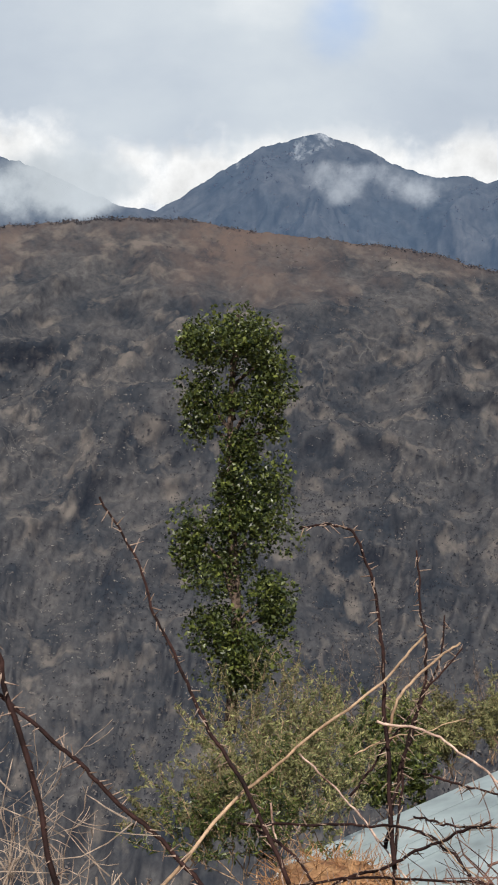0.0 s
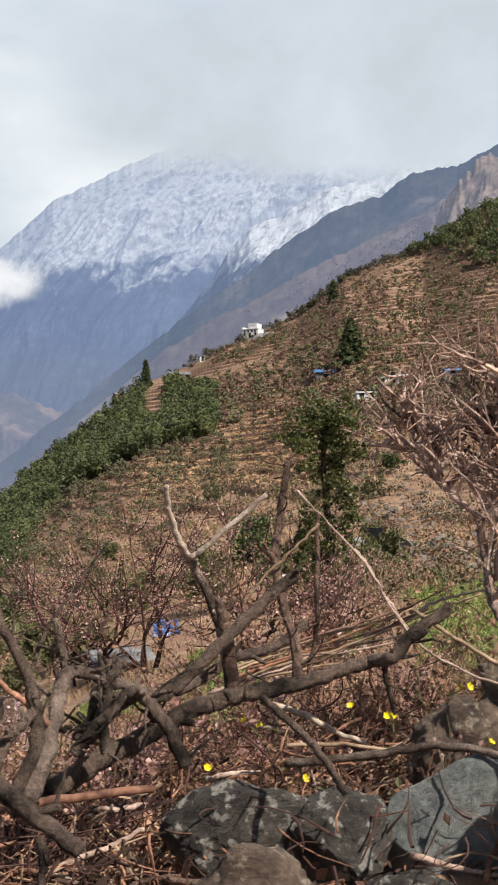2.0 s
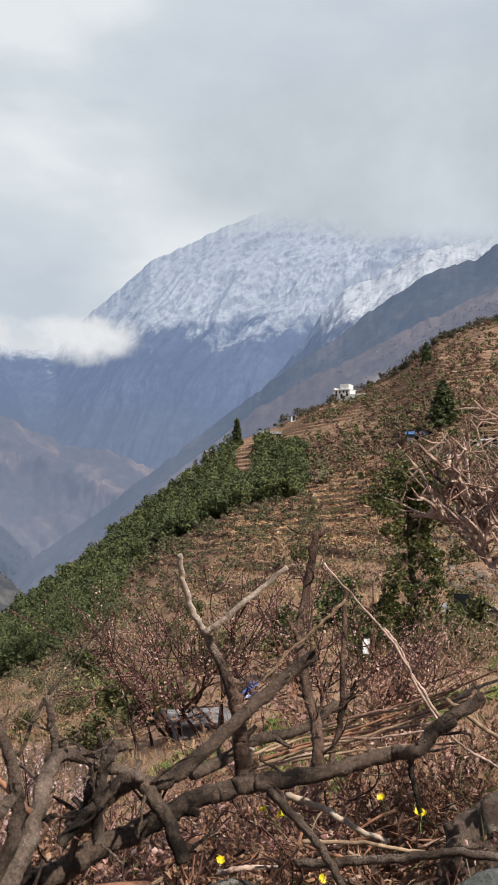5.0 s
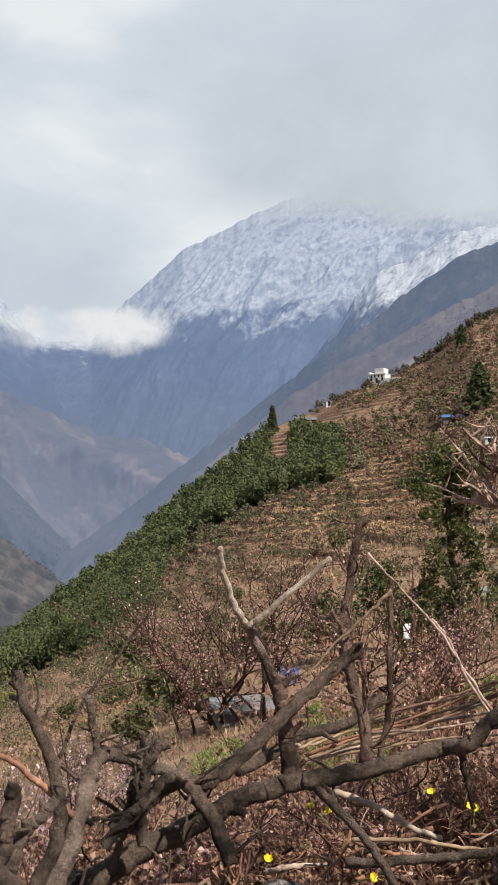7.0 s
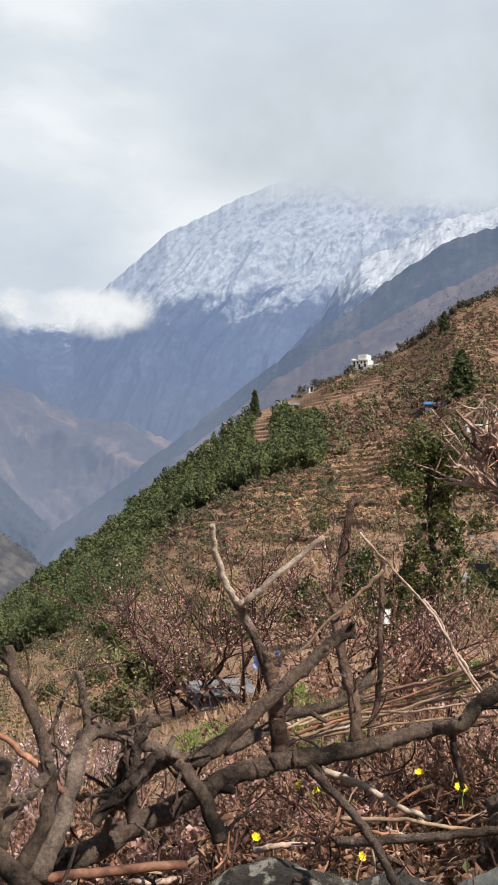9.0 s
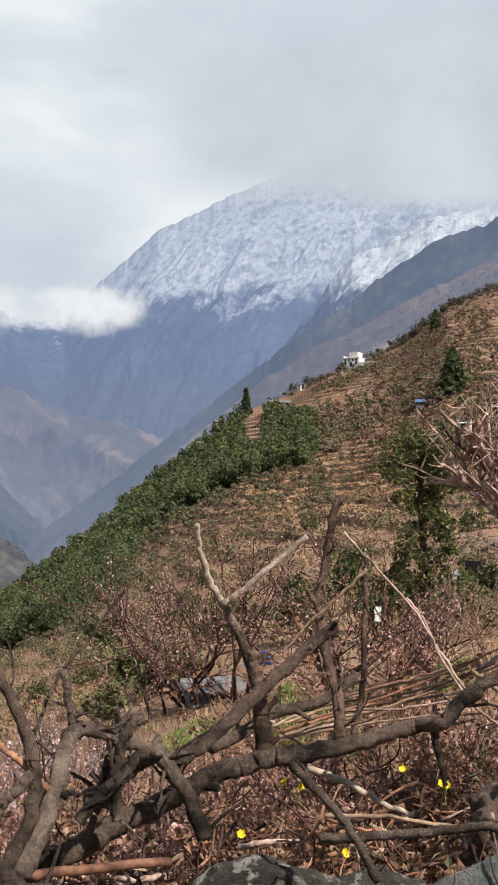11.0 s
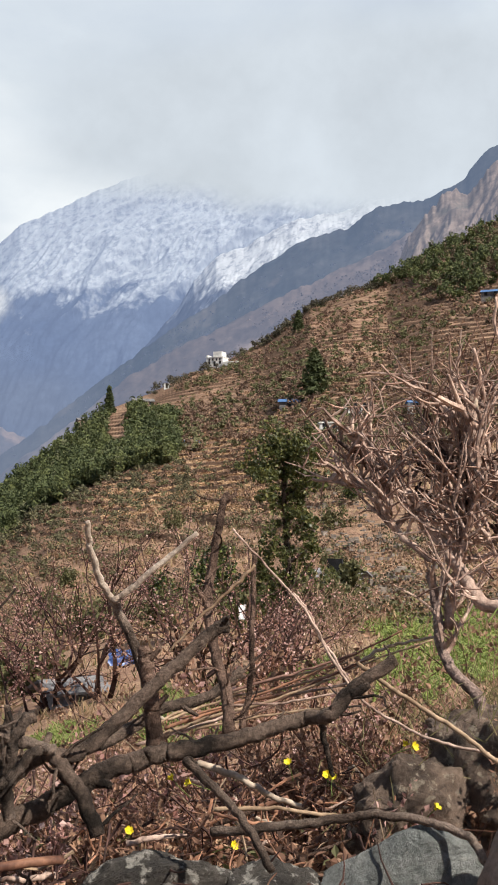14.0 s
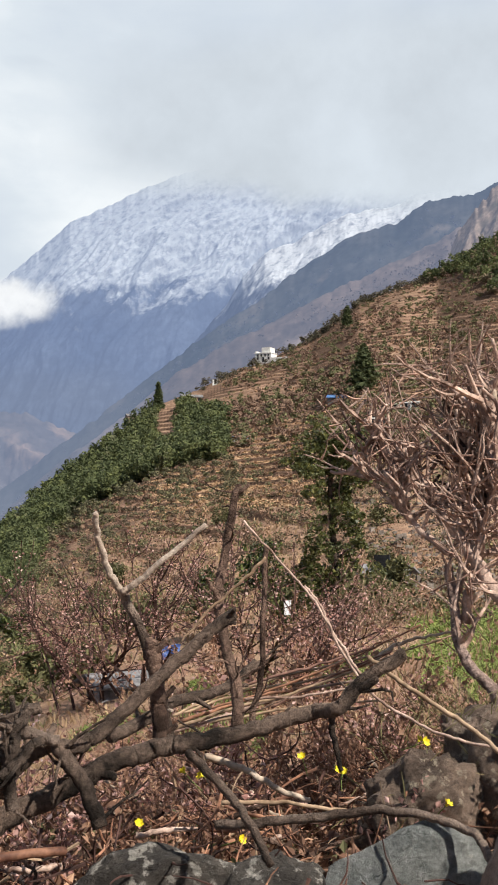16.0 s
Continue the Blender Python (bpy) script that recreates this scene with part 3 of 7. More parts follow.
cloud("cloud_bank", "white cloud behind the blue mountain", -60, -36, 8.0, 15.8, 3300, cumulus, 0.5)
cloud("cloud_bank", "white cloud behind the twin peaks", -47, -20, 8.0, 15.4, 3350, cumulus, 0.5)
cloud("cloud_veil", "grey cloud hiding the snow mountain's top", -12, 60, 12.9, 26, 2350, veil, 0.5, soft_foot=0.31)
cloud("cloud_veil", "thin grey cloud drifting over the snow slopes", 4.5, 50, 12.9, 19, 2900, mist, 0.3)
# two faint emissive sheets added to pale what lies behind, as haze would
cloud("valley_haze", "glowing sheet added as thin haze in the mouth of the valley", -26, -2.5, -14, 8.5, 405, vapour("valley haze", 0.0016, 0.0, 0.35, (0.40, 0.425, 0.48), strength=0.14, grey=0.95), 0.5, 0.0)
cloud("valley_haze", "glowing sheet added as blue haze along the foot of the forested ridge", -17, 5.5, -3.5, 9.5, 1080, vapour("ridge haze", 0.0016, 0.0, 0.35, (0.205, 0.245, 0.335), strength=0.45, grey=0.95), 0.5, 0.0)
cloud("cloud_wisp", "thin wisp of cloud on the blue mountain", -40.0, -29.0, 9.3, 13.7, 1850, wisp)
cloud("cloud_wisp", "thick grey cloud on the mountain's flank", -60, -42.2, 8.4, 14.2, 1850, vapour("flank cloud", 0.0045, 0.26, 0.60, (0.70, 0.765, 0.82), strength=0.95), 0.4)


# ---- ground ----
CREST = ((-180, -16), (-75, -27), (-36, -26), (-30, -20), (-24, -12.2), (-19.8, -9.9), (-16.5, -8.2), (-11.7, -5.4), (-8.1, -2.7), (-4.9, 0.2), (-1.2, 3.5), (1.2, 5.2), (3.1, 6.0), (4.7, 6.8), (6.4, 7.4),
         (8.6, 8.5), (10.8, 10.1), (13.0, 10.9), (14.6, 11.3), (16.9, 12.7), (19, 13.6), (21.8, 14.6), (30, 16.5), (60, 18), (100, 10), (180, -16))
CREST_REACH = ((-180, 90), (-30, 90), (-24, 115), (-20, 145), (-12, 230), (-8, 300), (-1, 390), (6, 440), (15, 500), (28, 560), (60, 560), (180, 90))
NEAR_RISE = ((-180, -9), (-60, -29), (-36, -28), (-30, -25), (-18, -20), (-8, -17), (25, -16), (60, -12), (100, -7), (180, -9))


def slope_at(az, r):
    """The hillside without its terraces, and how far along its own terrace a place lies (0 at the inner edge, 1 at the riser)."""
    az, r = np.broadcast_arrays(np.asarray(az, float), np.asarray(r, float))
    top = np.interp(az, *np.array(CREST).T)
    far = np.interp(az, *np.array(CREST_REACH).T)
    low = np.interp(az, *np.array(NEAR_RISE).T)
    s = np.log(np.maximum(r, 9.0) / 9.0) / np.log(far / 9.0)
    x, y = r * np.sin(np.radians(az)), r * np.cos(np.radians(az))
    el = low + (top - low) * np.clip(s, 0, 1.0)
    z = EYE_HEIGHT + r * np.tan(np.radians(el))
    wide = np.clip((r - 15) / 80, 0, 1)
    z = z + wide * (3.0 * fbm(x / 55, y / 55, 3.0) * np.clip(far - r, 0, 60) / 60 + 0.45 * fbm(x / 13, y / 13, 5.0))
    rise = 1.55 + 0.45 * value_noise(x / 120, y / 120, 9.0)
    cell = (z + 1.7 * fbm(x / 42, y / 42, 1.0, 4)) / rise
    return z, cell - np.floor(cell), rise, top, far, low, x, y


RISER = 0.91


def ground_height(az, r):
    """The height of the ground, by bearing in degrees and distance: the terrace at hand, the slope below and the terraced hillside."""
    az, r = np.broadcast_arrays(np.asarray(az, float), np.asarray(r, float))
    z, frac, rise, top, far, low, x, y = slope_at(az, r)
    # terraces: outward-sloping treads and short steep risers, worn away in places
    cut = np.clip((r - 60) / 60, 0, 1) * np.clip(0.72 + 1.7 * fbm(x / 38, y / 38, 7.0, 4), 0.15, 1.0) * np.interp(r, (250, 330, 430), (0.42, 0.40, 0.36))
    z = z + (np.clip((frac - RISER) / (1 - RISER), 0, 1) - frac) * rise * cut
    beyond = np.clip(r - far, 0, None)
    z = np.where(beyond > 0, np.maximum(EYE_HEIGHT + far * np.tan(np.radians(top)) - beyond * 0.75, -340), z)
    # the stony bank at hand and the drop behind it
    bank = np.interp(az, (-180, -62, -42, -33, -24, -16, -8, 30, 60, 180), (0, -0.2, -0.45, -0.3, 0.04, 0.28, 0.48, 0.6, 0.3, 0))
    near = 0.10 * fbm(x * 1.6, y * 1.6, 2.0, 5) * np.clip((r - 1.5) / 1, 0, 1)
    z9 = EYE_HEIGHT + 9.0 * np.tan(np.radians(low))
    edge = np.clip((r - 3.9) / 5.1, 0, 1)
    hand = bank * np.clip((r - 1.5) / 0.8, 0, 1) * (1 - edge) + z9 * edge ** 1.1
    return np.where(r < 9.0, hand, z) + near * np.clip((14 - r) / 5, 0, 1)


def on_ground(az, r, lift=0.0):
    a = math.radians(az)
    return Vector((r * math.sin(a), r * math.cos(a), float(ground_height(az, r)) + lift))


def build_ground(mat):
    az = np.concatenate([np.arange(-180, -56, 4), np.arange(-56, -20, 0.5), np.arange(-20, 24, 0.15), np.arange(24, 60, 1.0), np.arange(60, 181, 4)])
    r = np.concatenate([[0.001, 0.3], np.geomspace(1.0, 60, 130), np.geomspace(60.5, 120, 110), np.geomspace(120.3, 540, 740), np.geomspace(545, 4900, 45)])
    A, R = np.meshgrid(az, r)
    Z = ground_height(A, R)
    V = np.stack([R * np.sin(np.radians(A)), R * np.cos(np.radians(A)), Z], -1).reshape(-1, 3)
    ob = new("ground", mesh_of("ground", V, grid_faces(*A.shape), mat, True))
    return tagged(ob, "brown terraced hillside with dry grass and bare soil", "ground", kind="structure")


def ground_material():
    mat, a, l, bsdf, _ = material("dry terraced soil", 1.0, 0.1)
    soil = mixed(a, l, grain(a, l, 0.035, detail=8), (0.235, 0.138, 0.097), (0.345, 0.212, 0.142))
    rust = grain(a, l, 0.02, detail=7, stops=((0.50, (0, 0, 0)), (0.62, (1, 1, 1))))
    soil = mixed(a, l, rust, soil, (0.255, 0.140, 0.100))
    straw = grain(a, l, 0.3, detail=7, stretch=(1, 1, 4), stops=((0.44, (0, 0, 0)), (0.60, (1, 1, 1))))
    soil = mixed(a, l, straw, soil, (0.375, 0.248, 0.162))
    scrub = grain(a, l, 0.28, detail=7, rough=0.7, stops=((0.56, (0, 0, 0)), (0.66, (1, 1, 1))))
    soil = mixed(a, l, scrub, soil, (0.15, 0.105, 0.062))
    # steep faces, terrace risers and the bank alike, turn a darker brown
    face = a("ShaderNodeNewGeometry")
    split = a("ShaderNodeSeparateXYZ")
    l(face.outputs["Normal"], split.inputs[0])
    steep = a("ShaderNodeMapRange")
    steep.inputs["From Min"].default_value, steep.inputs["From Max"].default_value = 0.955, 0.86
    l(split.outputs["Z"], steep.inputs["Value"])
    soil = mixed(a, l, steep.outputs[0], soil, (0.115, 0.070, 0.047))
    fine = grain(a, l, 3.0, detail=6, rough=0.7, stops=((0.25, (0.6, 0.6, 0.6)), (0.75, (1.3, 1.3, 1.3))))
    soil = mixed(a, l, 1.0, soil, fine, "MULTIPLY")
    l(soil, bsdf.inputs["Base Color"])
    bumped(a, l, bsdf, fine, 0.6, 0.25)
    return mat


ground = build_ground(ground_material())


# ---- branch work ----
def unit(v):
    v = np.asarray(v, float)
    return v / (np.linalg.norm(v) + 1e-9)


def tubes(segments, sides=5, least=0.0):
    """Tapered rods from (start, end, start radius, end radius) rows, as one array of vertices and quads."""
    S = np.asarray([(*a, *b, ra, rb) for a, b, ra, rb in segments], float)
    a, b, ra, rb = S[:, 0:3], S[:, 3:6], np.maximum(S[:, 6], least), np.maximum(S[:, 7], least * 0.8)
    d = b - a
    d /= np.linalg.norm(d, axis=1, keepdims=True) + 1e-9
    side = np.where(np.abs(d[:, 2:3]) < 0.9, np.array([[0, 0, 1.0]]), np.array([[1.0, 0, 0]]))
    u = np.cross(d, side)
    u /= np.linalg.norm(u, axis=1, keepdims=True)
    w = np.cross(d, u)
    ang = np.linspace(0, 2 * np.pi, sides, endpoint=False)
    ring = u[:, None] * np.cos(ang)[None, :, None] + w[:, None] * np.sin(ang)[None, :, None]
    V = np.concatenate([a[:, None] + ring * ra[:, None, None], b[:, None] + ring * rb[:, None, None]], 1).reshape(-1, 3)
    k = np.arange(sides)
    q = np.stack([k, (k + 1) % sides, (k + 1) % sides + sides, k + sides], -1)
    F = (np.arange(len(S))[:, None, None] * 2 * sides + q[None]).reshape(-1, 4)
    return V, F


def smooth_line(points, per=5):
    """A curve through the points (Catmull-Rom)."""
    P = np.asarray(points, float)
    P = np.vstack([2 * P[0] - P[1], P, 2 * P[-1] - P[-2]])
    out = []
    for i in range(1, len(P) - 2):
        for t in np.linspace(0, 1, per, endpoint=False):
            out.append(0.5 * (2 * P[i] + (P[i + 1] - P[i - 1]) * t + (2 * P[i - 1] - 5 * P[i] + 4 * P[i + 1] - P[i + 2]) * t ** 2
                              + (3 * P[i] - P[i - 1] - 3 * P[i + 1] + P[i + 2]) * t ** 3))
    return np.array(out + [P[-2]])


def limb(points, r0, r1, sides=10, knots=0.12, per=6, seed=0.0, waver=0.0):
    """One bent branch as a closed tube with knots and an uneven skin."""
    C = smooth_line(points, per)
    n = len(C)
    if waver:
        C[1:-1] += waver * np.stack([fbm(np.arange(1, n - 1) * 0.35, seed, k * 7.0, 3) for k in range(3)], -1)
    d = np.gradient(C, axis=0)
    d /= np.linalg.norm(d, axis=1, keepdims=True) + 1e-9
    u = np.cross(d, np.array([0.3, 0.9, 0.2]))
    u /= np.linalg.norm(u, axis=1, keepdims=True) + 1e-9
    w = np.cross(d, u)
    ang = np.linspace(0, 2 * np.pi, sides, endpoint=False)
    rad = np.linspace(r0, r1, n)[:, None] * (1 + knots * (fbm(np.arange(n)[:, None] * 0.22 + 0 * ang, np.cos(ang) * 1.1 + seed, np.sin(ang) * 1.1, 4) * 1.2 + 0.8 * value_noise(np.arange(n)[:, None] * 0.6, np.cos(ang) * 4 + seed, np.sin(ang) * 4)) + 0.5 * knots * value_noise(np.arange(n)[:, None] * 1.7, np.cos(ang) * 7 + seed, np.sin(ang) * 7))
    V = C[:, None] + (u[:, None] * np.cos(ang)[None, :, None] + w[:, None] * np.sin(ang)[None, :, None]) * rad[..., None]
    V = np.concatenate([(C[0] + 0 * V[0])[None] - d[0] * r0 * 0.1, V, (C[-1] + 0 * V[-1])[None] + d[-1] * r1 * 0.1])
    m = len(V)
    i = np.arange(m * sides).reshape(m, sides)
    F = np.stack([i[:-1], np.roll(i, -1, 1)[:-1], np.roll(i, -1, 1)[1:], i[1:]], -1).reshape(-1, 4)
    return V.reshape(-1, 3), F


def joined(*pieces):
    V, F, k = [], [], 0
    for v, f in pieces:
        V.append(v)
        F.append(np.asarray(f) + k)
        k += len(v)
    return np.concatenate(V), np.concatenate(F)


def leaves(rng, centres, size, vary=0.4, long=1.6, flat=0.0):
    """A pointed leaf at each place, turned at random."""
    C = np.asarray(centres, float)
    n = len(C)
    a = rng.normal(size=(n, 3)) * np.array([1, 1, 1 - flat])
    a /= np.linalg.norm(a, axis=1, keepdims=True)
    b = np.cross(a, rng.normal(size=(n, 3)))
    b /= np.linalg.norm(b, axis=1, keepdims=True)
    s = size * (1 + vary * rng.uniform(-1, 1, n))[:, None]
    fold = np.cross(a, b) * s * 0.18
    V = np.stack([C - a * s * long / 2, C + b * s / 2 + fold, C + a * s * long / 2, C - b * s / 2 + fold], 1).reshape(-1, 3)
    return V, np.arange(4 * n).reshape(n, 4)


def grow(rng, base, way, length, radius, depth, kids=3, spread=0.7, wander=0.14, lift=0.06, steps=5, shrink=0.62):
    """A branching plant: its rods, and the places along its twigs where buds sit."""
    segs, buds = [], []

    def go(p, d, ln, r, level):
        step = ln / steps
        kid_at = rng.permutation(steps - 1)[:kids] + 1 if level else []
        for i in range(steps):
            d = unit(d + rng.normal(size=3) * wander + np.array([0, 0, lift]))
            q = p + d * step
            ra, rb = r * (1 - 0.55 * i / steps), r * (1 - 0.55 * (i + 1) / steps)
            segs.append((p, q, ra, rb))
            if level <= 1:
                for _ in range(2):
                    buds.append(p + (q - p) * rng.random())
            if level and i in kid_at:
                go(q, unit(d + rng.normal(size=3) * spread), ln * shrink * rng.uniform(0.7, 1.1), rb * 0.7, level - 1)
            p = q
        if level:
            go(p, unit(d + rng.normal(size=3) * spread * 0.5), ln * shrink, r * 0.45, level - 1)
    go(np.asarray(base, float), unit(way), length, radius, depth)
    return segs, buds


def blob_points(rng, centre, radii, n, shell=0.5):
    """Places in an ellipsoid, more of them near its skin."""
    v = rng.normal(size=(n, 3))
    v /= np.linalg.norm(v, axis=1, keepdims=True)
    return np.asarray(centre) + v * (rng.random((n, 1)) ** (1 / 3) * (1 - shell) + shell * rng.uniform(0.75, 1.05, (n, 1))) * np.asarray(radii)


# ---- hillside woods and scrub ----
def hill_tree_points(az_r, rng, height, width, count, lumps=4):
    """Leaf places for a crowd of broad trees, and the way each faces, out of its clump."""
    A, R = np.array(az_r, float).T
    n = len(A)
    foot = np.stack([R * np.sin(np.radians(A)), R * np.cos(np.radians(A)), ground_height(A, R)], -1)
    h, w = height * rng.uniform(0.5, 1.4, n), width * rng.uniform(0.6, 1.3, n)
    out, ways = [], []
    for _ in range(lumps):
        c = foot + np.stack([rng.normal(size=n) * w * 0.28, rng.normal(size=n) * w * 0.28, h * rng.uniform(0.30, 0.85, n)], -1)
        k = count // lumps
        rad = np.stack([w * 0.36, w * 0.36, h * 0.24], -1)
        v = rng.normal(size=(n, k, 3))
        v /= np.linalg.norm(v, axis=2, keepdims=True)
        out.append((c[:, None] + v * rng.uniform(0.70, 1.05, (n, k, 1)) * rad[:, None]).reshape(-1, 3))
        ways.append(v.reshape(-1, 3))
    return np.concatenate(out), np.concatenate(ways)


def sprays(rng, places, size, vary=0.4, long=1.4):
    """Leafy sprays that face out of their clump, so that each clump has a lit and a shaded side."""
    C, N = places
    n = len(C)
    N = N + rng.normal(size=(n, 3)) * 0.28
    N /= np.linalg.norm(N, axis=1, keepdims=True)
    a = np.cross(N, rng.normal(size=(n, 3)))
    a /= np.linalg.norm(a, axis=1, keepdims=True)
    b = np.cross(N, a)
    s = size * ((1 + vary * rng.uniform(-1, 1, n)) * np.clip(np.linalg.norm(C, axis=1) / 210, 0.4, 1.2))[:, None]
    fold = N * s * 0.15
    V = np.stack([C - a * s * long / 2, C + b * s / 2 + fold, C + a * s * long / 2, C - b * s / 2 + fold], 1).reshape(-1, 3)
    return V, np.arange(4 * n).reshape(n, 4)


def reach_at(az, el):
    """The distance at which the hillside shows under a given rise."""
    top, far, low = (np.interp(az, *np.array(t).T) for t in (CREST, CREST_REACH, NEAR_RISE))
    return 9.0 * (far / 9.0) ** np.clip((el - low) / (top - low), 0.02, 0.995)


def stuff(name, label, category, pieces, mat):
    v, f = joined(*pieces)
    return tagged(new(name, mesh_of(name, v, f, mat)), label, category, kind="stuff")


rng = np.random.default_rng(21)
WOOD_LOW = ((-14, -8.4), (-10.8, -6.8), (-8.5, -5.9), (-6.9, -5.4), (-5.1, -4.0), (-4.3, -1.6), (-2.9, -0.3), (-0.2, 1.1), (1.9, 1.9), (4.3, 2.4))
WOOD_TOP = ((-14, -6.3), (-11.7, -5.4), (-8, -2.2), (1.2, 5.2), (2.0, 5.1), (4.3, 4.9))
spots = []
while len(spots) < 4200:
    az = rng.uniform(-13.2, 4.3)
    lo, hi = np.interp(az, *np.array(WOOD_LOW).T), np.interp(az, *np.array(WOOD_TOP).T)
    el = lo + (hi - lo) * rng.random() ** 1.1
    if (1.0 < az < 2.1 and el > 3.4) or (1.6 < az < 2.6 and el < 3.2 and rng.random() < 0.7):
        continue
    spots.append((az, float(reach_at(az, el))))
rng.shuffle(spots)
spots = [tuple(s) for s in spots]
leaf_wood = leafy("wood leaf", (0.088, 0.104, 0.040), (0.155, 0.170, 0.062), 0.9, 0.25)
wood_dark = leafy("dark wood leaf", (0.060, 0.076, 0.032), (0.10, 0.118, 0.046), 0.9, 0.25)
wood_grey = leafy("wood edge leaf", (0.12, 0.125, 0.065), (0.20, 0.20, 0.10), 0.8, 0.15)
for label, low, high, count, size in (("dense green wood on the hill's edge", 0, 190, 130, 0.35), ("dense green wood on the hill's edge", 190, 270, 100, 0.39), ("dense green wood high on the hill's edge", 270, 600, 84, 0.44)):
    band = [s for s in spots if low <= s[1] < high]
    cut, dark_cut = int(len(band) * 0.88), int(len(band) * 0.42)
    stuff("woodland", label, "woodland", [sprays(rng, hill_tree_points(band[dark_cut:cut], rng, 3.9, 2.9, count, 3), size)], leaf_wood)
    stuff("woodland", "darker trees in the wood on the hill", "woodland", [sprays(rng, hill_tree_points(band[:dark_cut], rng, 4.4, 2.6, count, 3), size)], wood_dark)
    stuff("woodland", "paler grey-green trees among the wood", "woodland", [sprays(rng, hill_tree_points(band[cut:], rng, 3.4, 2.3, count, 3), size * 0.9)], wood_grey)
# the wood along the upper crest
az = 14.0 + 10.7 * rng.random(900) ** 0.85
drop = rng.uniform(0.0, 2.7, 900) * np.interp(az, (14.0, 15.4, 16.4, 17.6, 30), (0.05, 0.2, 0.6, 1, 1.1))
spots = np.stack([az, reach_at(az, np.interp(az, *np.array(CREST).T) - drop)], -1)
stuff("woodland", "dark green wood along the top of the hill", "woodland", [sprays(rng, hill_tree_points(spots[:300], rng, 4.2, 3.2, 72), 0.56)], leaf_wood)
stuff("woodland", "dark trees in the wood along the top of the hill", "woodland", [sprays(rng, hill_tree_points(spots[300:570], rng, 5.0, 2.8, 72), 0.56)], wood_dark)
stuff("woodland", "bare brownish trees in the wood along the top of the hill", "woodland", [sprays(rng, hill_tree_points(spots[570:], rng, 3.6, 2.6, 60), 0.50)], leafy("bare wood twig", (0.13, 0.10, 0.062), (0.24, 0.19, 0.115), 0.9, 0.2))


def slope_places(n, az, low_el, power):
    """Places strewn over the hillside: bearing, rise, distance, and how near the riser of their terrace they lie."""
    A = rng.uniform(*az, n)
    T = np.interp(A, *np.array(CREST).T)
    B = T - 0.05 - rng.random(n) ** power * (T - low_el)
    R = reach_at(A, B)
    return A, B, R, slope_at(A, R)[1]


def in_wood(A, B):
    return (A < 4.3) & (A > -13) & (B > np.interp(A, *np.array(WOOD_LOW).T))


# scrub lined up along the edges of the terraces, thinner on the treads
A, B, R, F = slope_places(60000, (-19, 24), -6.0, 1.25)
X, Y = R * np.sin(np.radians(A)), R * np.cos(np.radians(A))
clump = fbm(X / 40, Y / 40, 4.0, 3)
edge = (F > 0.80) | (F < 0.04)
ploughed = (A > 1.2) & (A < 8.5) & (B > 0.3) & (B < 4.2)
keep = (rng.random(60000) < np.where(edge, 0.55, np.where(ploughed, 0.012, np.where(B < 1.0, 0.04, 0.10))) * np.clip(0.85 + 1.4 * clump, 0.4, 1.5)) & ~in_wood(A, B)
kind = rng.random(60000)
for low, high, label, tall, wide, count, size, mat in (
        (0.0, 0.5, "low brown bushes along the terrace edges", 0.8, 1.3, 22, 0.30, leafy("brown scrub", (0.16, 0.097, 0.065), (0.29, 0.18, 0.12), 0.8, 0.1)),
        (0.5, 0.72, "dark bushes along the terrace edges", 1.0, 1.2, 24, 0.30, leafy("dark scrub", (0.075, 0.058, 0.036), (0.15, 0.115, 0.07), 0.8, 0.1)),
        (0.72, 1.0, "green bushes along the terrace edges", 0.9, 1.3, 24, 0.30, leafy("green scrub", (0.10, 0.098, 0.046), (0.20, 0.185, 0.09), 0.8, 0.1))):
    some = keep & (kind >= low) & (kind < high)
    stuff("hill_scrub", label, "scrub", [sprays(rng, hill_tree_points(np.stack([A[some], R[some]], -1), rng, tall, wide, count, 2), size)], mat)
# dry tufts on the treads
A, B, R, F = slope_places(30000, (-22, 24), -11.0, 1.2)
some = (R > 45) & (fbm(R * np.sin(np.radians(A)) / 14, R / 14, 34.0, 3) + 0.25 * rng.normal(size=30000) > np.where(B > 4.2, -0.1, 0.15)) & ~((A > 1.2) & (A < 8.5) & (B > 0.3) & (B < 4.4)) & ~in_wood(A, B)
green = rng.random(30000) < np.where(A < -12, 0.3, 0.25)
stuff("dry_tufts", "reddish dry tufts on the terraces", "grass", [sprays(rng, hill_tree_points(np.stack([A, R], -1)[some & ~green], rng, 0.5, 1.0, 12, 2), 0.30)], leafy("reddish tuft", (0.22, 0.13, 0.083), (0.40, 0.255, 0.16), 0.9, 0.1))
stuff("green_tufts", "olive grass tufts on the terraces", "grass", [sprays(rng, hill_tree_points(np.stack([A, R], -1)[some & green], rng, 0.5, 1.0, 12, 2), 0.30)], leafy("olive tuft", (0.15, 0.135, 0.056), (0.29, 0.25, 0.11), 0.9, 0.1))
# golden stubble on the treads in the middle of the slope
A, B = rng.uniform(0.8, 9.0, 30000), rng.uniform(-0.5, 4.4, 30000)
R = reach_at(A, B)
X, Y = R * np.sin(np.radians(A)), R * np.cos(np.radians(A))
some = (fbm(X / 22, Y / 22, 24.0, 3) + 0.2 * rng.normal(size=30000) > -0.15) & (slope_at(A, R)[1] < 0.84) & ~in_wood(A, B)
P = np.stack([X, Y, ground_height(A, R)], -1)[some]
tip = P + np.concatenate([rng.normal(size=(len(P), 2)) * 0.2, rng.uniform(0.06, 0.22, (len(P), 1))], 1)
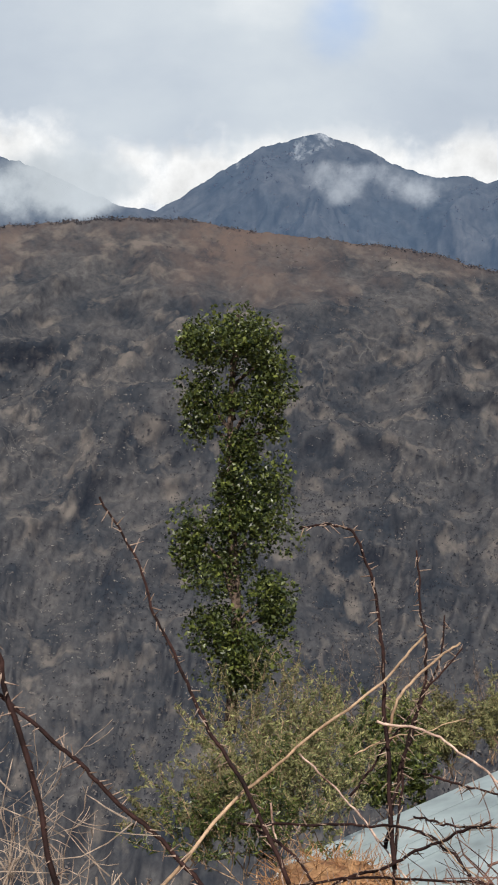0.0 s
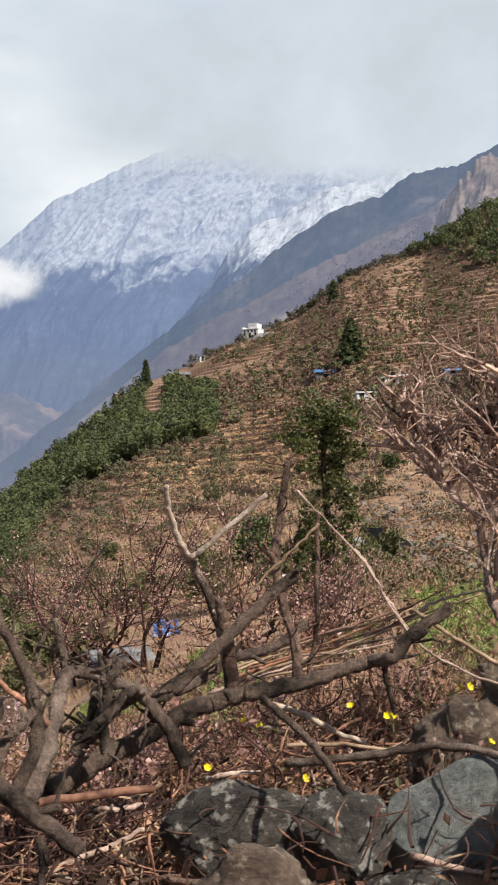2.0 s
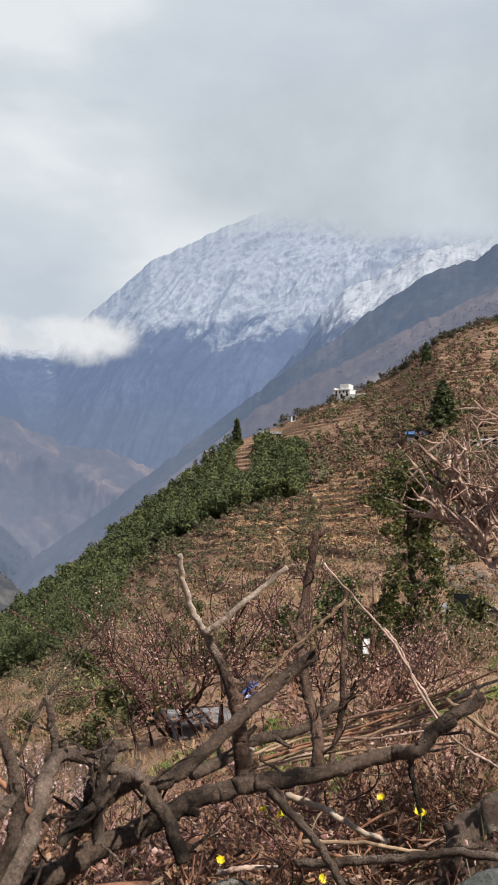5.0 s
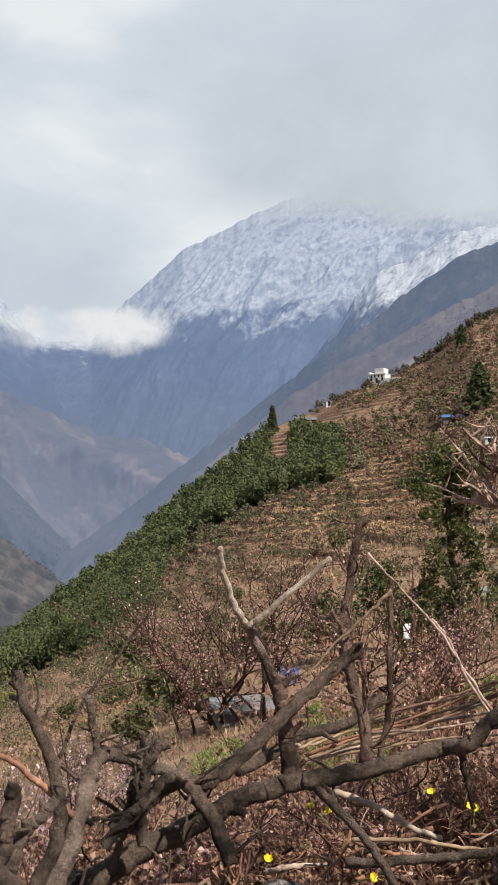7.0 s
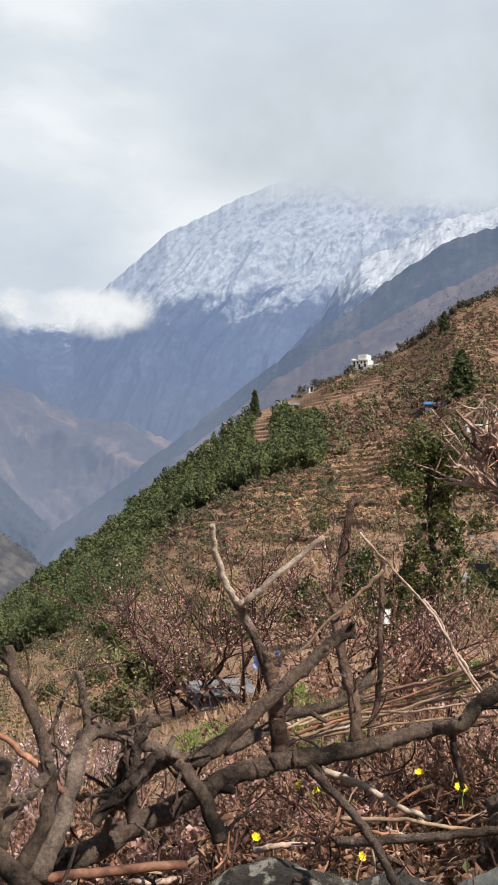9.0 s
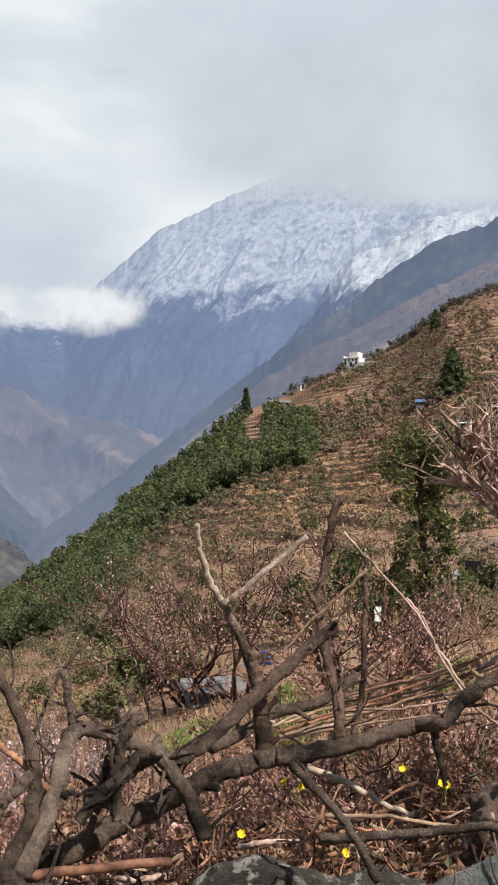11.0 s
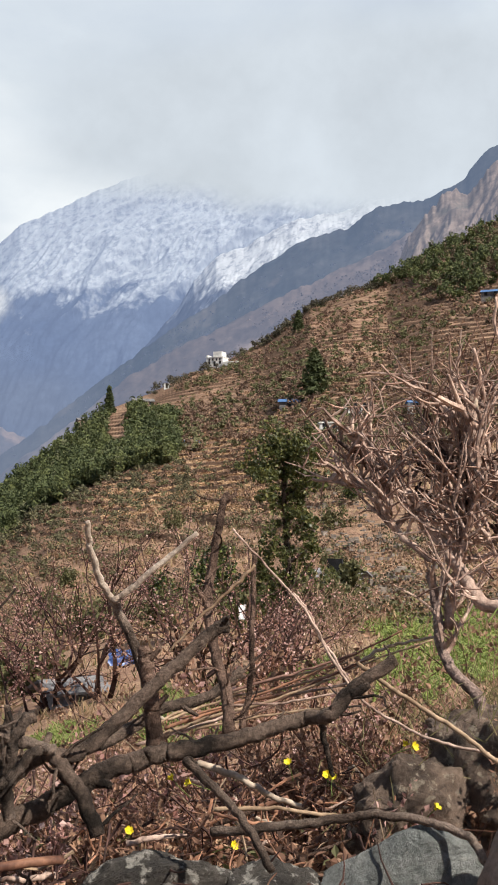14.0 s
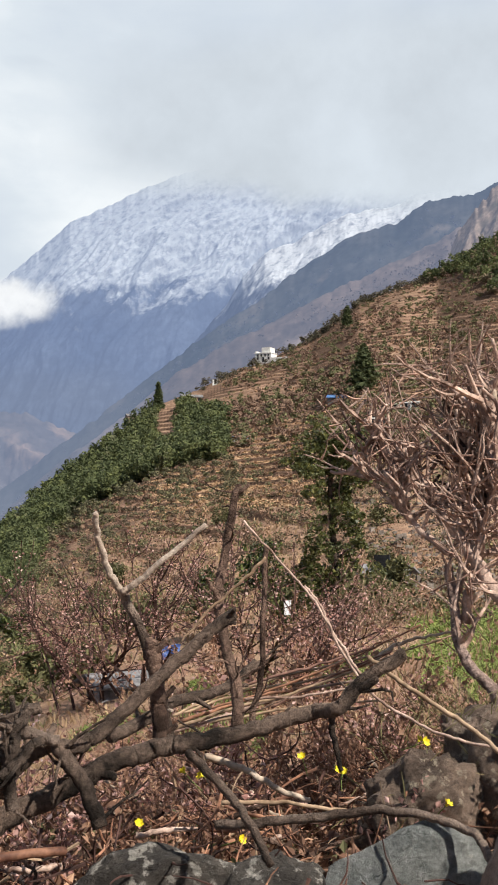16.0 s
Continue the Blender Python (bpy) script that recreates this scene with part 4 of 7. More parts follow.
side = np.concatenate([rng.normal(size=(len(P), 2)), np.zeros((len(P), 1))], 1) * 0.16
stuff("stubble", "golden dry stubble on the terraces", "grass", [(np.stack([P - side, P + side, tip + side * 0.5, tip - side * 0.5], 1).reshape(-1, 3), np.arange(4 * len(P)).reshape(-1, 4))],
      leafy("golden stubble", (0.33, 0.205, 0.115), (0.50, 0.34, 0.20), 0.9, 0.1))
# small bushes where the wood thins out
spots = [(az, reach_at(az, np.interp(az, *np.array(WOOD_LOW).T) - abs(rng.normal()) * 1.5)) for az in rng.uniform(-13, 5, 220)]
stuff("hill_scrub", "grey-green bushes below the wood", "scrub", [sprays(rng, hill_tree_points(spots, rng, 1.8, 1.9, 110, 3), 0.24)], leafy("edge scrub", (0.06, 0.058, 0.032), (0.19, 0.17, 0.085), 0.8, 0.1))
# larger bushes on the upper slope
A = rng.uniform(2.5, 24, 3000)
T = np.interp(A, *np.array(CREST).T)
B = T - rng.random(3000) * (T - 3.0)
R = reach_at(A, B)
X, Y = R * np.sin(np.radians(A)), R * np.cos(np.radians(A))
some = (fbm(X / 35, Y / 35, 14.0, 3) + 0.35 * rng.normal(size=3000) > -0.06) & ((A > 4.6) | (B < np.interp(A, *np.array(WOOD_LOW).T)))
both = np.stack([A[some], R[some]], -1)
cut = int(len(both) * 0.6)
stuff("hill_scrub", "dark brown bushes on the upper hillside", "scrub", [sprays(rng, hill_tree_points(both[:cut], rng, 1.7, 2.2, 45, 3), 0.36)], leafy("dark brown scrub", (0.135, 0.085, 0.060), (0.25, 0.160, 0.11), 0.85, 0.1))
stuff("hill_scrub", "olive bushes on the upper hillside", "scrub", [sprays(rng, hill_tree_points(both[cut:], rng, 2.0, 2.0, 45, 3), 0.36)], leafy("olive scrub", (0.095, 0.093, 0.042), (0.19, 0.18, 0.085), 0.85, 0.1))
# a fringe of small trees along the skyline
spots = [(az, reach_at(az, np.interp(az, *np.array(CREST).T) - rng.uniform(0.0, 0.25))) for az in np.concatenate([rng.uniform(3, 9, 45), rng.uniform(8.5, 15.5, 130), rng.uniform(-19, -11, 30)])]
stuff("hill_scrub", "small dark trees along the skyline of the hill", "scrub", [sprays(rng, hill_tree_points(spots, rng, 3.0, 2.4, 80, 3), 0.32)], leafy("skyline leaf", (0.05, 0.045, 0.03), (0.14, 0.12, 0.07), 0.8, 0.1))

def conifer(label, az, r, height, width, seed):
    g = np.random.default_rng(seed)
    foot = on_ground(az, r, -0.3)
    t = thing("conifer_tree", label, "tree", foot)
    part_mesh("trunk", mesh_of("trunk", *limb([foot, foot + Vector((0.05, 0, height * 0.5)), foot + Vector((0, 0, height * 0.98))], 0.022 * height, 0.01, 7), bark), t)
    pts = []
    for k in range(26):
        f = 0.12 + 0.86 * k / 26
        reach = width / 2 * (1 - f) ** 0.8 * g.uniform(0.75, 1.15) + 0.1
        for b in range(7):
            a = g.uniform(0, 2 * math.pi)
            for s in np.linspace(0.15, 1, 9):
                pts.append((foot.x + math.cos(a) * reach * s, foot.y + math.sin(a) * reach * s, foot.z + height * f - 0.22 * reach * s + g.normal() * 0.12))
    part_mesh("crown", mesh_of("crown", *leaves(g, np.array(pts) + g.normal(size=(len(pts), 3)) * 0.15, 0.06 * height, 0.5, 1.8, 0.5), wood_dark), t)
    return t


conifer("dark lone conifer on the ridge", 1.15, 392, 9.5, 4.4, 1)
conifer("broad green conifer among the terraces", 11.1, reach_at(11.1, 5.9), 10.2, 8.6, 2)
conifer("small conifer by the crest", 10.3, reach_at(10.3, 8.9), 8.0, 5.0, 3)


# ---- ivy-clad trees ----
def ivy_tree(label, base, height, clumps, count, leaf, seed, lean=(0, 0), mat=None, loose=0.33, lump=(0.5, 0.8)):
    """A bare trunk that ivy has overgrown in clumps: (sideways, up, half width, half height) in metres."""
    g = np.random.default_rng(seed)
    base = Vector(base)
    away = unit((base.x, base.y, 0))
    right = np.array([away[1], -away[0], 0])
    t = thing("ivy_tree", label, "tree", base)
    spine = [np.array(base) + right * lean[0] * f ** 2 + np.array([0, 0, height * f]) + right * 0.12 * math.sin(7 * f) for f in (0, 0.25, 0.5, 0.75, 0.97)]
    trunk = [limb(spine, 0.17, 0.05, 9)]
    for sx, up, hw, hh in clumps:
        s = np.array(base) + right * (lean[0] * (up / height) ** 2) + np.array([0, 0, max(up - hh, 0.2)])
        trunk.append(limb([s, s + right * sx * 0.5 + np.array([0, 0, hh * 0.6]), np.array(base) + right * sx + np.array([0, 0, up])], 0.06, 0.02, 6))
    stem = part_mesh("trunk", mesh_of("trunk", *trunk[0], bark, True), t)
    for piece in trunk[1:]:
        part_mesh("branch", mesh_of("branch", *piece, bark, True), stem)
    area = sum(hw * hh for _, _, hw, hh in clumps)
    pts = []
    for sx, up, hw, hh in clumps:
        for _ in range(12):
            off = g.normal(size=3) * loose * np.array([hw, hw, hh])
            k = g.uniform(*lump)
            pts.append(blob_points(g, np.array(base) + right * sx + np.array([0, 0, up]) + off, (hw * k, hw * k, hh * k), int(count * hw * hh / area / 12), 0.4))
    part_mesh("crown", mesh_of("crown", *leaves(g, np.concatenate(pts), leaf, 0.5, 1.4), mat or leaf_green), t, "glossy green ivy leaves in hanging clumps")
    return t


ivy_tree("tall bare trunk overgrown with glossy dark green ivy", bearing(-41.15, -14.5, 31.0), 10.9,
         [(-0.25, 9.75, 1.15, 0.75), (0.45, 10.1, 0.85, 0.7), (0.75, 9.4, 0.65, 0.6), (-0.95, 8.5, 0.55, 1.0), (-1.0, 9.9, 0.5, 0.5), (0.7, 8.6, 0.8, 1.05), (-0.1, 8.4, 0.6, 0.5), (-0.75, 7.75, 0.4, 0.45), (0.3, 7.3, 0.5, 0.65), (1.0, 7.7, 0.4, 0.4), (0.55, 6.3, 0.85, 0.75),
          (0.2, 5.6, 0.7, 0.6), (-0.05, 7.0, 0.45, 0.6), (-0.1, 6.2, 0.5, 0.6), (-0.3, 5.3, 0.5, 0.5), (-1.05, 5.0, 0.6, 0.95), (0.65, 5.1, 0.9, 0.8), (-0.2, 4.1, 1.05, 0.7), (0.85, 3.4, 0.75, 0.8), (1.1, 3.0, 0.55, 0.5), (-0.35, 2.7, 0.8, 0.85), (0.45, 2.0, 1.15, 0.75), (0.1, 1.3, 0.9, 0.5)],
         25000, 0.078, 31)
ivy_tree("slender tree overgrown with dark green ivy below the slope", bearing(-20.6, -13.6, 46.0), 5.3,
         [(-0.45, 4.6, 0.75, 0.5), (-0.2, 4.2, 0.9, 0.45), (-0.3, 3.3, 0.55, 0.45), (0.1, 2.3, 0.75, 0.65), (0.15, 1.2, 0.55, 0.5), (0.3, 0.6, 0.6, 0.4)], 6500, 0.10, 32)
mid = on_ground(9.6, 47)
ivy_tree("round-topped tree hung with dark green creeper", mid, 8.0,
         [(-0.6, 7.2, 1.15, 0.75), (0.2, 7.7, 1.0, 0.55), (0.6, 6.9, 1.2, 0.85), (0.0, 6.2, 1.55, 0.8), (-1.0, 6.6, 0.8, 0.7), (1.0, 6.0, 0.7, 0.6), (0.3, 5.0, 0.5, 0.6), (0.55, 4.2, 0.6, 0.6), (-0.55, 3.7, 0.5, 0.6), (0.9, 3.3, 0.6, 0.7),
          (0.1, 4.6, 0.6, 0.7), (-0.2, 5.3, 0.8, 0.6), (0.0, 3.0, 0.5, 0.8), (0.1, 2.0, 0.5, 0.7), (0.6, 2.3, 0.55, 0.6), (-0.7, 2.5, 0.7, 0.8), (-1.1, 1.5, 0.8, 0.8), (0.1, 1.2, 0.8, 0.8), (1.4, 1.5, 0.7, 0.7), (-1.9, 0.8, 0.6, 0.7)], 14000, 0.100, 33, mat=leafy("creeper leaf", (0.045, 0.056, 0.018), (0.22, 0.215, 0.068), 0.45, 0.35), loose=0.52, lump=(0.22, 0.5))


# ---- shrubs and fruit trees ----
stem_fruit = two_tone("dark red fruit twig", (0.026, 0.013, 0.011), (0.10, 0.050, 0.040), 6, 30, roughness=0.8, per_island=0.3)

def shrub(name, label, category, base, height, stems, seed, mat, bud_mat=None, buds=0, bud_size=0.03, depth=2, radius=0.02, spread=0.7, fan=0.5, kids=3, lift=0.06, group="", long=1.3, thick=0, least=0.0):
    g = np.random.default_rng(seed)
    base = np.array(base, float)
    t = thing(name, label, category, base, group)
    places = []
    for _ in range(stems):
        way = unit((g.normal() * fan, g.normal() * fan, 1))
        s, b = grow(g, base + np.array([g.normal() * 0.06, g.normal() * 0.06, -0.05]) * height, way, height * g.uniform(0.45, 0.62), radius * g.uniform(0.6, 1.1), depth, kids, spread, lift=lift)
        places += b
        part_mesh("stem", mesh_of("stem", *tubes(s, thick or (4 if np.hypot(base[0], base[1]) < 5 else 3), least), mat), t)
    if buds:
        places = np.array(places)[g.integers(0, len(places), buds)] + g.normal(size=(buds, 3)) * bud_size * 0.9
        part_mesh("blossom" if bud_mat in (blossom, blossom_pale) else "foliage", mesh_of("foliage", *leaves(g, places, bud_size, 0.5, long), bud_mat), t, kind="stuff")
    return t


def at(az, el):
    """A foot on the ground under a bearing and rise."""
    return on_ground(az, reach_at(az, el))


ORCHARD = "blossoming fruit trees"
for az, el, h, seed, n in ((-1.4, -9.0, 6.3, 41, 5), (0.7, -8.8, 5.9, 42, 5), (7.2, -9.2, 3.4, 44, 5), (5.2, -8.4, 5.4, 45, 5), (-3.2, -9.6, 4.2, 46, 2)):
    shrub("fruit_tree", "small bare fruit tree with dark red twigs and pink buds", "tree", at(az, el), h, n, seed, stem_fruit, blossom, 1900, 0.050, 2, 0.10, 0.85, 0.62, 4, group=ORCHARD, least=0.015)
for az, el, h, seed in ((10.0, -8.6, 2.6, 51), (12.5, -7.4, 2.8, 52), (8.2, -7.2, 2.4, 53), (11.0, -6.2, 2.6, 55), (9.0, -11.0, 2.0, 56)):
    shrub("red_stemmed_bush", "leafless bush of reddish twigs", "bush", at(az, el), h, 9, seed, (stem_fruit, stem_tan, stem_red)[seed % 3], blossom, 420, 0.05, 2, 0.026, 0.6, 0.4, 3, least=0.007)
for az, el, h, seed in ((-9.3, -13.6, 1.5, 61), (-11.3, -12.9, 1.7, 62), (-7.4, -13.4, 1.4, 63), (-13.6, -12.8, 1.5, 64), (-15.6, -13.4, 1.4, 65), (-8.4, -11.6, 1.6, 66), (-17.3, -14.3, 1.3, 67), (-5.6, -12.6, 1.4, 68), (-10.4, -15.0, 1.2, 69), (-13.0, -15.2, 1.2, 70)):
    shrub("blossom_bush", "low bush thick with pale pink blossom", "bush", at(az, el), h, 8, seed, stem_fruit, blossom_pale, 520, 0.038, 2, 0.018, 0.7, 0.5, 3, group="pale blossom bushes")
for az, el, h, seed in ((-14.2, -9.6, 3.0, 71), (-16.4, -10.4, 2.6, 72), (-11.9, -8.6, 2.6, 73), (-18.4, -12.0, 2.4, 74)):
    shrub("green_shrub", "sparse shrub with fresh yellow-green leaves", "bush", at(az, el), h, 6, seed, stem_tan, leaf_fresh, 1000, 0.12, 2, 0.02, 0.6, 0.35, 3)
for az, el, h, seed in ((0.5, -6.0, 2.4, 75), (5.6, -3.8, 3.0, 76), (7.2, -5.6, 2.6, 77), (-5.2, -6.6, 2.8, 78), (-2.6, -8.4, 2.0, 79), (3.2, -4.4, 2.6, 80), (12.4, -4.0, 2.4, 81)):
    shrub("round_bush", "rounded green bush on the slope", "bush", at(az, el), h, 6, seed, bark, leaf_scrub if seed % 2 else leaf_green, 1500, 0.16, 2, 0.03, 0.8, 0.6, 3)
for az, el, h, seed in ((-6.4, -8.0, 1.6, 86), (-8.6, -8.8, 1.5, 87), (-5.4, -9.6, 1.3, 88)):
    shrub("round_bush", "low olive bush on the brown slope", "bush", at(az, el), h, 7, seed, stem_tan, leaf_scrub, 900, 0.11, 2, 0.016, 0.7, 0.6, 3)
g = np.random.default_rng(89)
for k in range(16):
    az, el = g.uniform(-9, 14), g.uniform(-6.5, 0.5)
    if 8 < az < 11.5 or el > np.interp(az, (-9, -5, -4, 14), (-6.5, -4.5, -1.5, 0.5)):
        continue
    shrub("round_bush", "rounded dark green bush on the brown slope", "bush", at(az, el), g.uniform(1.3, 2.4), 6, 140 + k, bark, (leaf_scrub, leaf_green, leaf_scrub)[k % 3], 1100, 0.13, 2, 0.025, 0.8, 0.6, 3)
shrub("silver_bush", "low grey-green feathery bush", "bush", at(-4.0, -8.6), 2.6, 16, 85, stem_tan, leaf_silver, 2200, 0.09, 2, 0.015, 0.5, 0.7, 3, long=3.0)

# thicket round the foot of the tall ivy tree and about the house
for k, (az, el, r, h) in enumerate(((-41.5, -17.5, 24, 2.6), (-39.5, -16.5, 25, 2.8), (-37.6, -16.4, 26, 2.6), (-40.4, -19.6, 19, 1.9), (-38.2, -18.6, 20, 2.0), (-42.8, -19.2, 20, 1.7), (-36.2, -17.2, 25, 2.4), (-34.6, -15.6, 33, 2.6), (-32.6, -15.2, 36, 2.8), (-30.6, -14.9, 38, 2.8),
                                    (-28.6, -14.2, 42, 2.8), (-26.4, -13.6, 44, 2.6), (-24.2, -13.4, 46, 2.6), (-22.6, -13.6, 46, 2.4), (-19.6, -13.6, 44, 2.2), (-33.5, -17.0, 30, 2.2))):
    p = bearing(az, el - 1.0, r)
    shrub("thicket_bush", "tangled grey-green bush with dry twigs", "bush", p, h, 10, 90 + k, stem_tan, (leaf_silver, leaf_scrub, leaf_silver, leaf_green)[k % 4], 5200, 0.026 if r < 30 else 0.042, 2, 0.013, 0.6, 0.55, 3, group="thicket", long=3.4, least=0.005)
for az, el, r, h, seed in ((-32.5, -13.8, 40, 3.6, 111), (-34.8, -13.9, 38, 3.4, 112), (-29.8, -13.6, 44, 3.2, 113)):
    shrub("bare_tree", "small leafless grey tree", "tree", bearing(az, el - 1.2, r), h, 4, seed, bark_grey, None, 0, 0, 3, 0.06, 0.75, 0.35, 3)


# ---- grass fields ----
def field(name, label, az0, az1, r0, r1, seed, blades, mat, tall=0.09):
    """A patch of short green crop: its own turf sheet, and its blades."""
    g = np.random.default_rng(seed)
    n, m = 40, 24
    A, R = np.meshgrid(np.linspace(az0, az1, n), np.linspace(r0, r1, m))
    A = A + 0.12 * (az1 - az0) * fbm(R * 0.3, seed, 1.0, 3)
    R = R + 0.25 * (r1 - r0) * fbm(A * 0.9, seed, 2.0, 3)
    V = np.stack([R * np.sin(np.radians(A)), R * np.cos(np.radians(A)), ground_height(A, R) + 0.05], -1)
    ob = tagged(new(name, mesh_of(name, V.reshape(-1, 3), grid_faces(m, n), mat, True)), label, "field", kind="structure")
    i, j = g.integers(0, m - 1, blades), g.integers(0, n - 1, blades)
    u, w = g.random((blades, 1)), g.random((blades, 1))
    P = V[i, j] * (1 - u) * (1 - w) + V[i + 1, j] * u * (1 - w) + V[i, j + 1] * (1 - u) * w + V[i + 1, j + 1] * u * w
    tip = P + np.stack([g.normal(size=blades) * 0.1, g.normal(size=blades) * 0.1, tall * g.uniform(0.5, 1.2, blades)], -1)
    side = np.stack([g.normal(size=blades), g.normal(size=blades), np.zeros(blades)], -1) * 0.022
    B = np.stack([P - side, P + side, tip + side * 0.2, tip - side * 0.2], 1).reshape(-1, 3)
    me = mesh_of("grass", B, np.arange(4 * blades).reshape(blades, 4), leaf_fresh)
    tagged(new("grass", me), "short bright green grass blades", "grass", kind="stuff")
    return ob


turf = two_tone("green turf", (0.195, 0.235, 0.05), (0.30, 0.335, 0.09), 0.8, 6, bump=0.4, bump_distance=0.05)
field("field", "bright green young crop on a terrace", 13.6, 24.5, 27, 47, 1, 18000, turf)
field("field", "small green plot between the bushes", 2.6, 6.6, 22, 37, 2, 6000, turf)
field("field", "narrow green plot below the bushes", -2.8, 0.4, 26, 31, 3, 3000, turf)
field("field", "green plot beside the red bushes", 7.6, 12.0, 30, 36, 4, 4000, turf)


# ---- the blue-roofed house ----
def box(bm, x0, x1, y0, y1, z0, z1, bevel=0.0):
    vs = [bm.verts.new((x, y, z)) for x in (x0, x1) for y in (y0, y1) for z in (z0, z1)]
    for f in ((0, 1, 3, 2), (4, 6, 7, 5), (0, 4, 5, 1), (2, 3, 7, 6), (0, 2, 6, 4), (1, 5, 7, 3)):
        bm.faces.new([vs[i] for i in f])
    if bevel:
        bmesh.ops.bevel(bm, geom=list(bm.edges), offset=bevel, segments=1, affect="EDGES")
    return vs


def slab(bm, corners, thick):
    """A flat sheet with thickness, below its four corners."""
    up = [bm.verts.new(c) for c in corners]
    n = (Vector(corners[1]) - Vector(corners[0])).cross(Vector(corners[3]) - Vector(corners[0])).normalized()
    if n.z < 0:
        n = -n
    dn = [bm.verts.new(Vector(c) - n * thick) for c in corners]
    bm.faces.new(up)
    bm.faces.new(dn[::-1])
    for i in range(4):
        bm.faces.new((up[i], dn[i], dn[(i + 1) % 4], up[(i + 1) % 4]))


tin = two_tone("pale blue painted tin", (0.25, 0.305, 0.32), (0.31, 0.365, 0.38), 0.3, 0.9, roughness=0.45, specular=0.4)
mud = two_tone("mud plaster", (0.24, 0.17, 0.12), (0.36, 0.28, 0.21), 1.2, 12)
cell = two_tone("solar cell", (0.012, 0.020, 0.06), (0.02, 0.035, 0.10), 3, 20, roughness=0.2, specular=0.6)
alu = two_tone("aluminium frame", (0.45, 0.46, 0.47), (0.6, 0.61, 0.62), 4, 40, roughness=0.4)
straw_mat = two_tone("orange straw", (0.19, 0.09, 0.045), (0.40, 0.23, 0.115), 6, 40, per_island=0.3)


def blue_house():
    far_peak, near_peak = Vector(bearing(-25.35, -14.25, 29.0)), Vector(bearing(-24.6, -20.0, 20.5))
    near_peak.z = far_peak.z
    left_far = Vector(bearing(-38.6, -20.3, 25.2))
    right_far = Vector(bearing(-19.4, -16.9, 26.5))
    run = near_peak - far_peak
    t = thing("blue_house", "mud-walled house under a pale blue tin roof", "house", (far_peak + near_peak) / 2 + Vector((0, 0, -4.6)))
    for side, foot in (("left", left_far), ("right", right_far)):
        bm = bmesh.new()
        slab(bm, (far_peak, near_peak, foot + run, foot), 0.05)
        roof = part("roof", bm, tin, t, "pale blue corrugated tin sheet")
        bm = bmesh.new()
        n = (foot - far_peak)
        for k in range(1, 7):
            a = far_peak + run * (k / 7) + Vector((0, 0, 0.006))
            w = run.normalized() * 0.025
            vs = [bm.verts.new(p) for p in (a - w, a + w, a + w + n, a - w + n)]
            top = [bm.verts.new(v.co + Vector((0, 0, 0.008))) for v in vs]
            bm.faces.new(top)
            for i in range(4):
                bm.faces.new((vs[i], vs[(i + 1) % 4], top[(i + 1) % 4], top[i]))
        part("roof_seam", bm, tin, t)
    bm = bmesh.new()
    w = run.normalized()
    box(bm, -0.12, 0.12, -0.5, run.length, -0.06, 0.05)
    bm.transform(Matrix.Translation(far_peak) @ w.to_track_quat("Y", "Z").to_matrix().to_4x4())
    part("ridge_cap", bm, tin, t)
    # walls under the roof
    bm = bmesh.new()
    inner = [far_peak * 0.25 + left_far * 0.75 + run * 0.05, far_peak * 0.25 + right_far * 0.75 + run * 0.05, far_peak * 0.25 + right_far * 0.75 + run * 0.95, far_peak * 0.25 + left_far * 0.75 + run * 0.95]
    low = min(left_far.z, right_far.z) - 2.2
    vs_t = [bm.verts.new((p.x, p.y, left_far.z if i in (0, 3) else right_far.z)) for i, p in enumerate(inner)]
    vs_b = [bm.verts.new((p.x, p.y, low)) for p in inner]
    for i in range(4):
        bm.faces.new((vs_t[i], vs_t[(i + 1) % 4], vs_b[(i + 1) % 4], vs_b[i]))
    bm.faces.new(vs_t)
    part("wall", bm, mud, t)
    # solar panel on the roof
    down = (left_far - far_peak).normalized()
    across = run.normalized()
    normal = across.cross(down)
    if normal.z < 0:
        normal = -normal
    origin = far_peak + down * 0.20 + across * 0.25 + normal * 0.45
    frame_m = Matrix((across, down, normal)).transposed().to_4x4()
    frame_m.translation = origin
    tilt = Matrix.Rotation(radians(7), 4, "Y")
    panel = thing("solar_panel", "small dark blue solar panel on the tin roof", "solar panel", origin)
    for k in range(2):
        bm = bmesh.new()
        box(bm, -0.02 + 0.64 * k, 0.58 + 0.64 * k, -0.02, 1.02, -0.03, 0.0)
        bm.transform(frame_m @ tilt)
        backing = part("frame", bm, alu, panel)
        for i in range(3):
            for j in range(6):
                bm = bmesh.new()
                box(bm, 0.004 + 0.64 * k + i * 0.185, 0.185 + 0.64 * k + i * 0.185, 0.004 + j * 0.166, 0.166 + j * 0.166, 0.0, 0.006)
                bm.transform(frame_m @ tilt)
                part("solar_cell", bm, cell, backing)
    for x, y in ((0.1, 0.1), (0.1, 0.9), (1.1, 0.1), (1.1, 0.9)):
        bm = bmesh.new()
        box(bm, x - 0.02, x + 0.02, y - 0.02, y + 0.02, -0.34, -0.02)
        bm.transform(frame_m)
        part("bracket", bm, alu, panel)


blue_house()


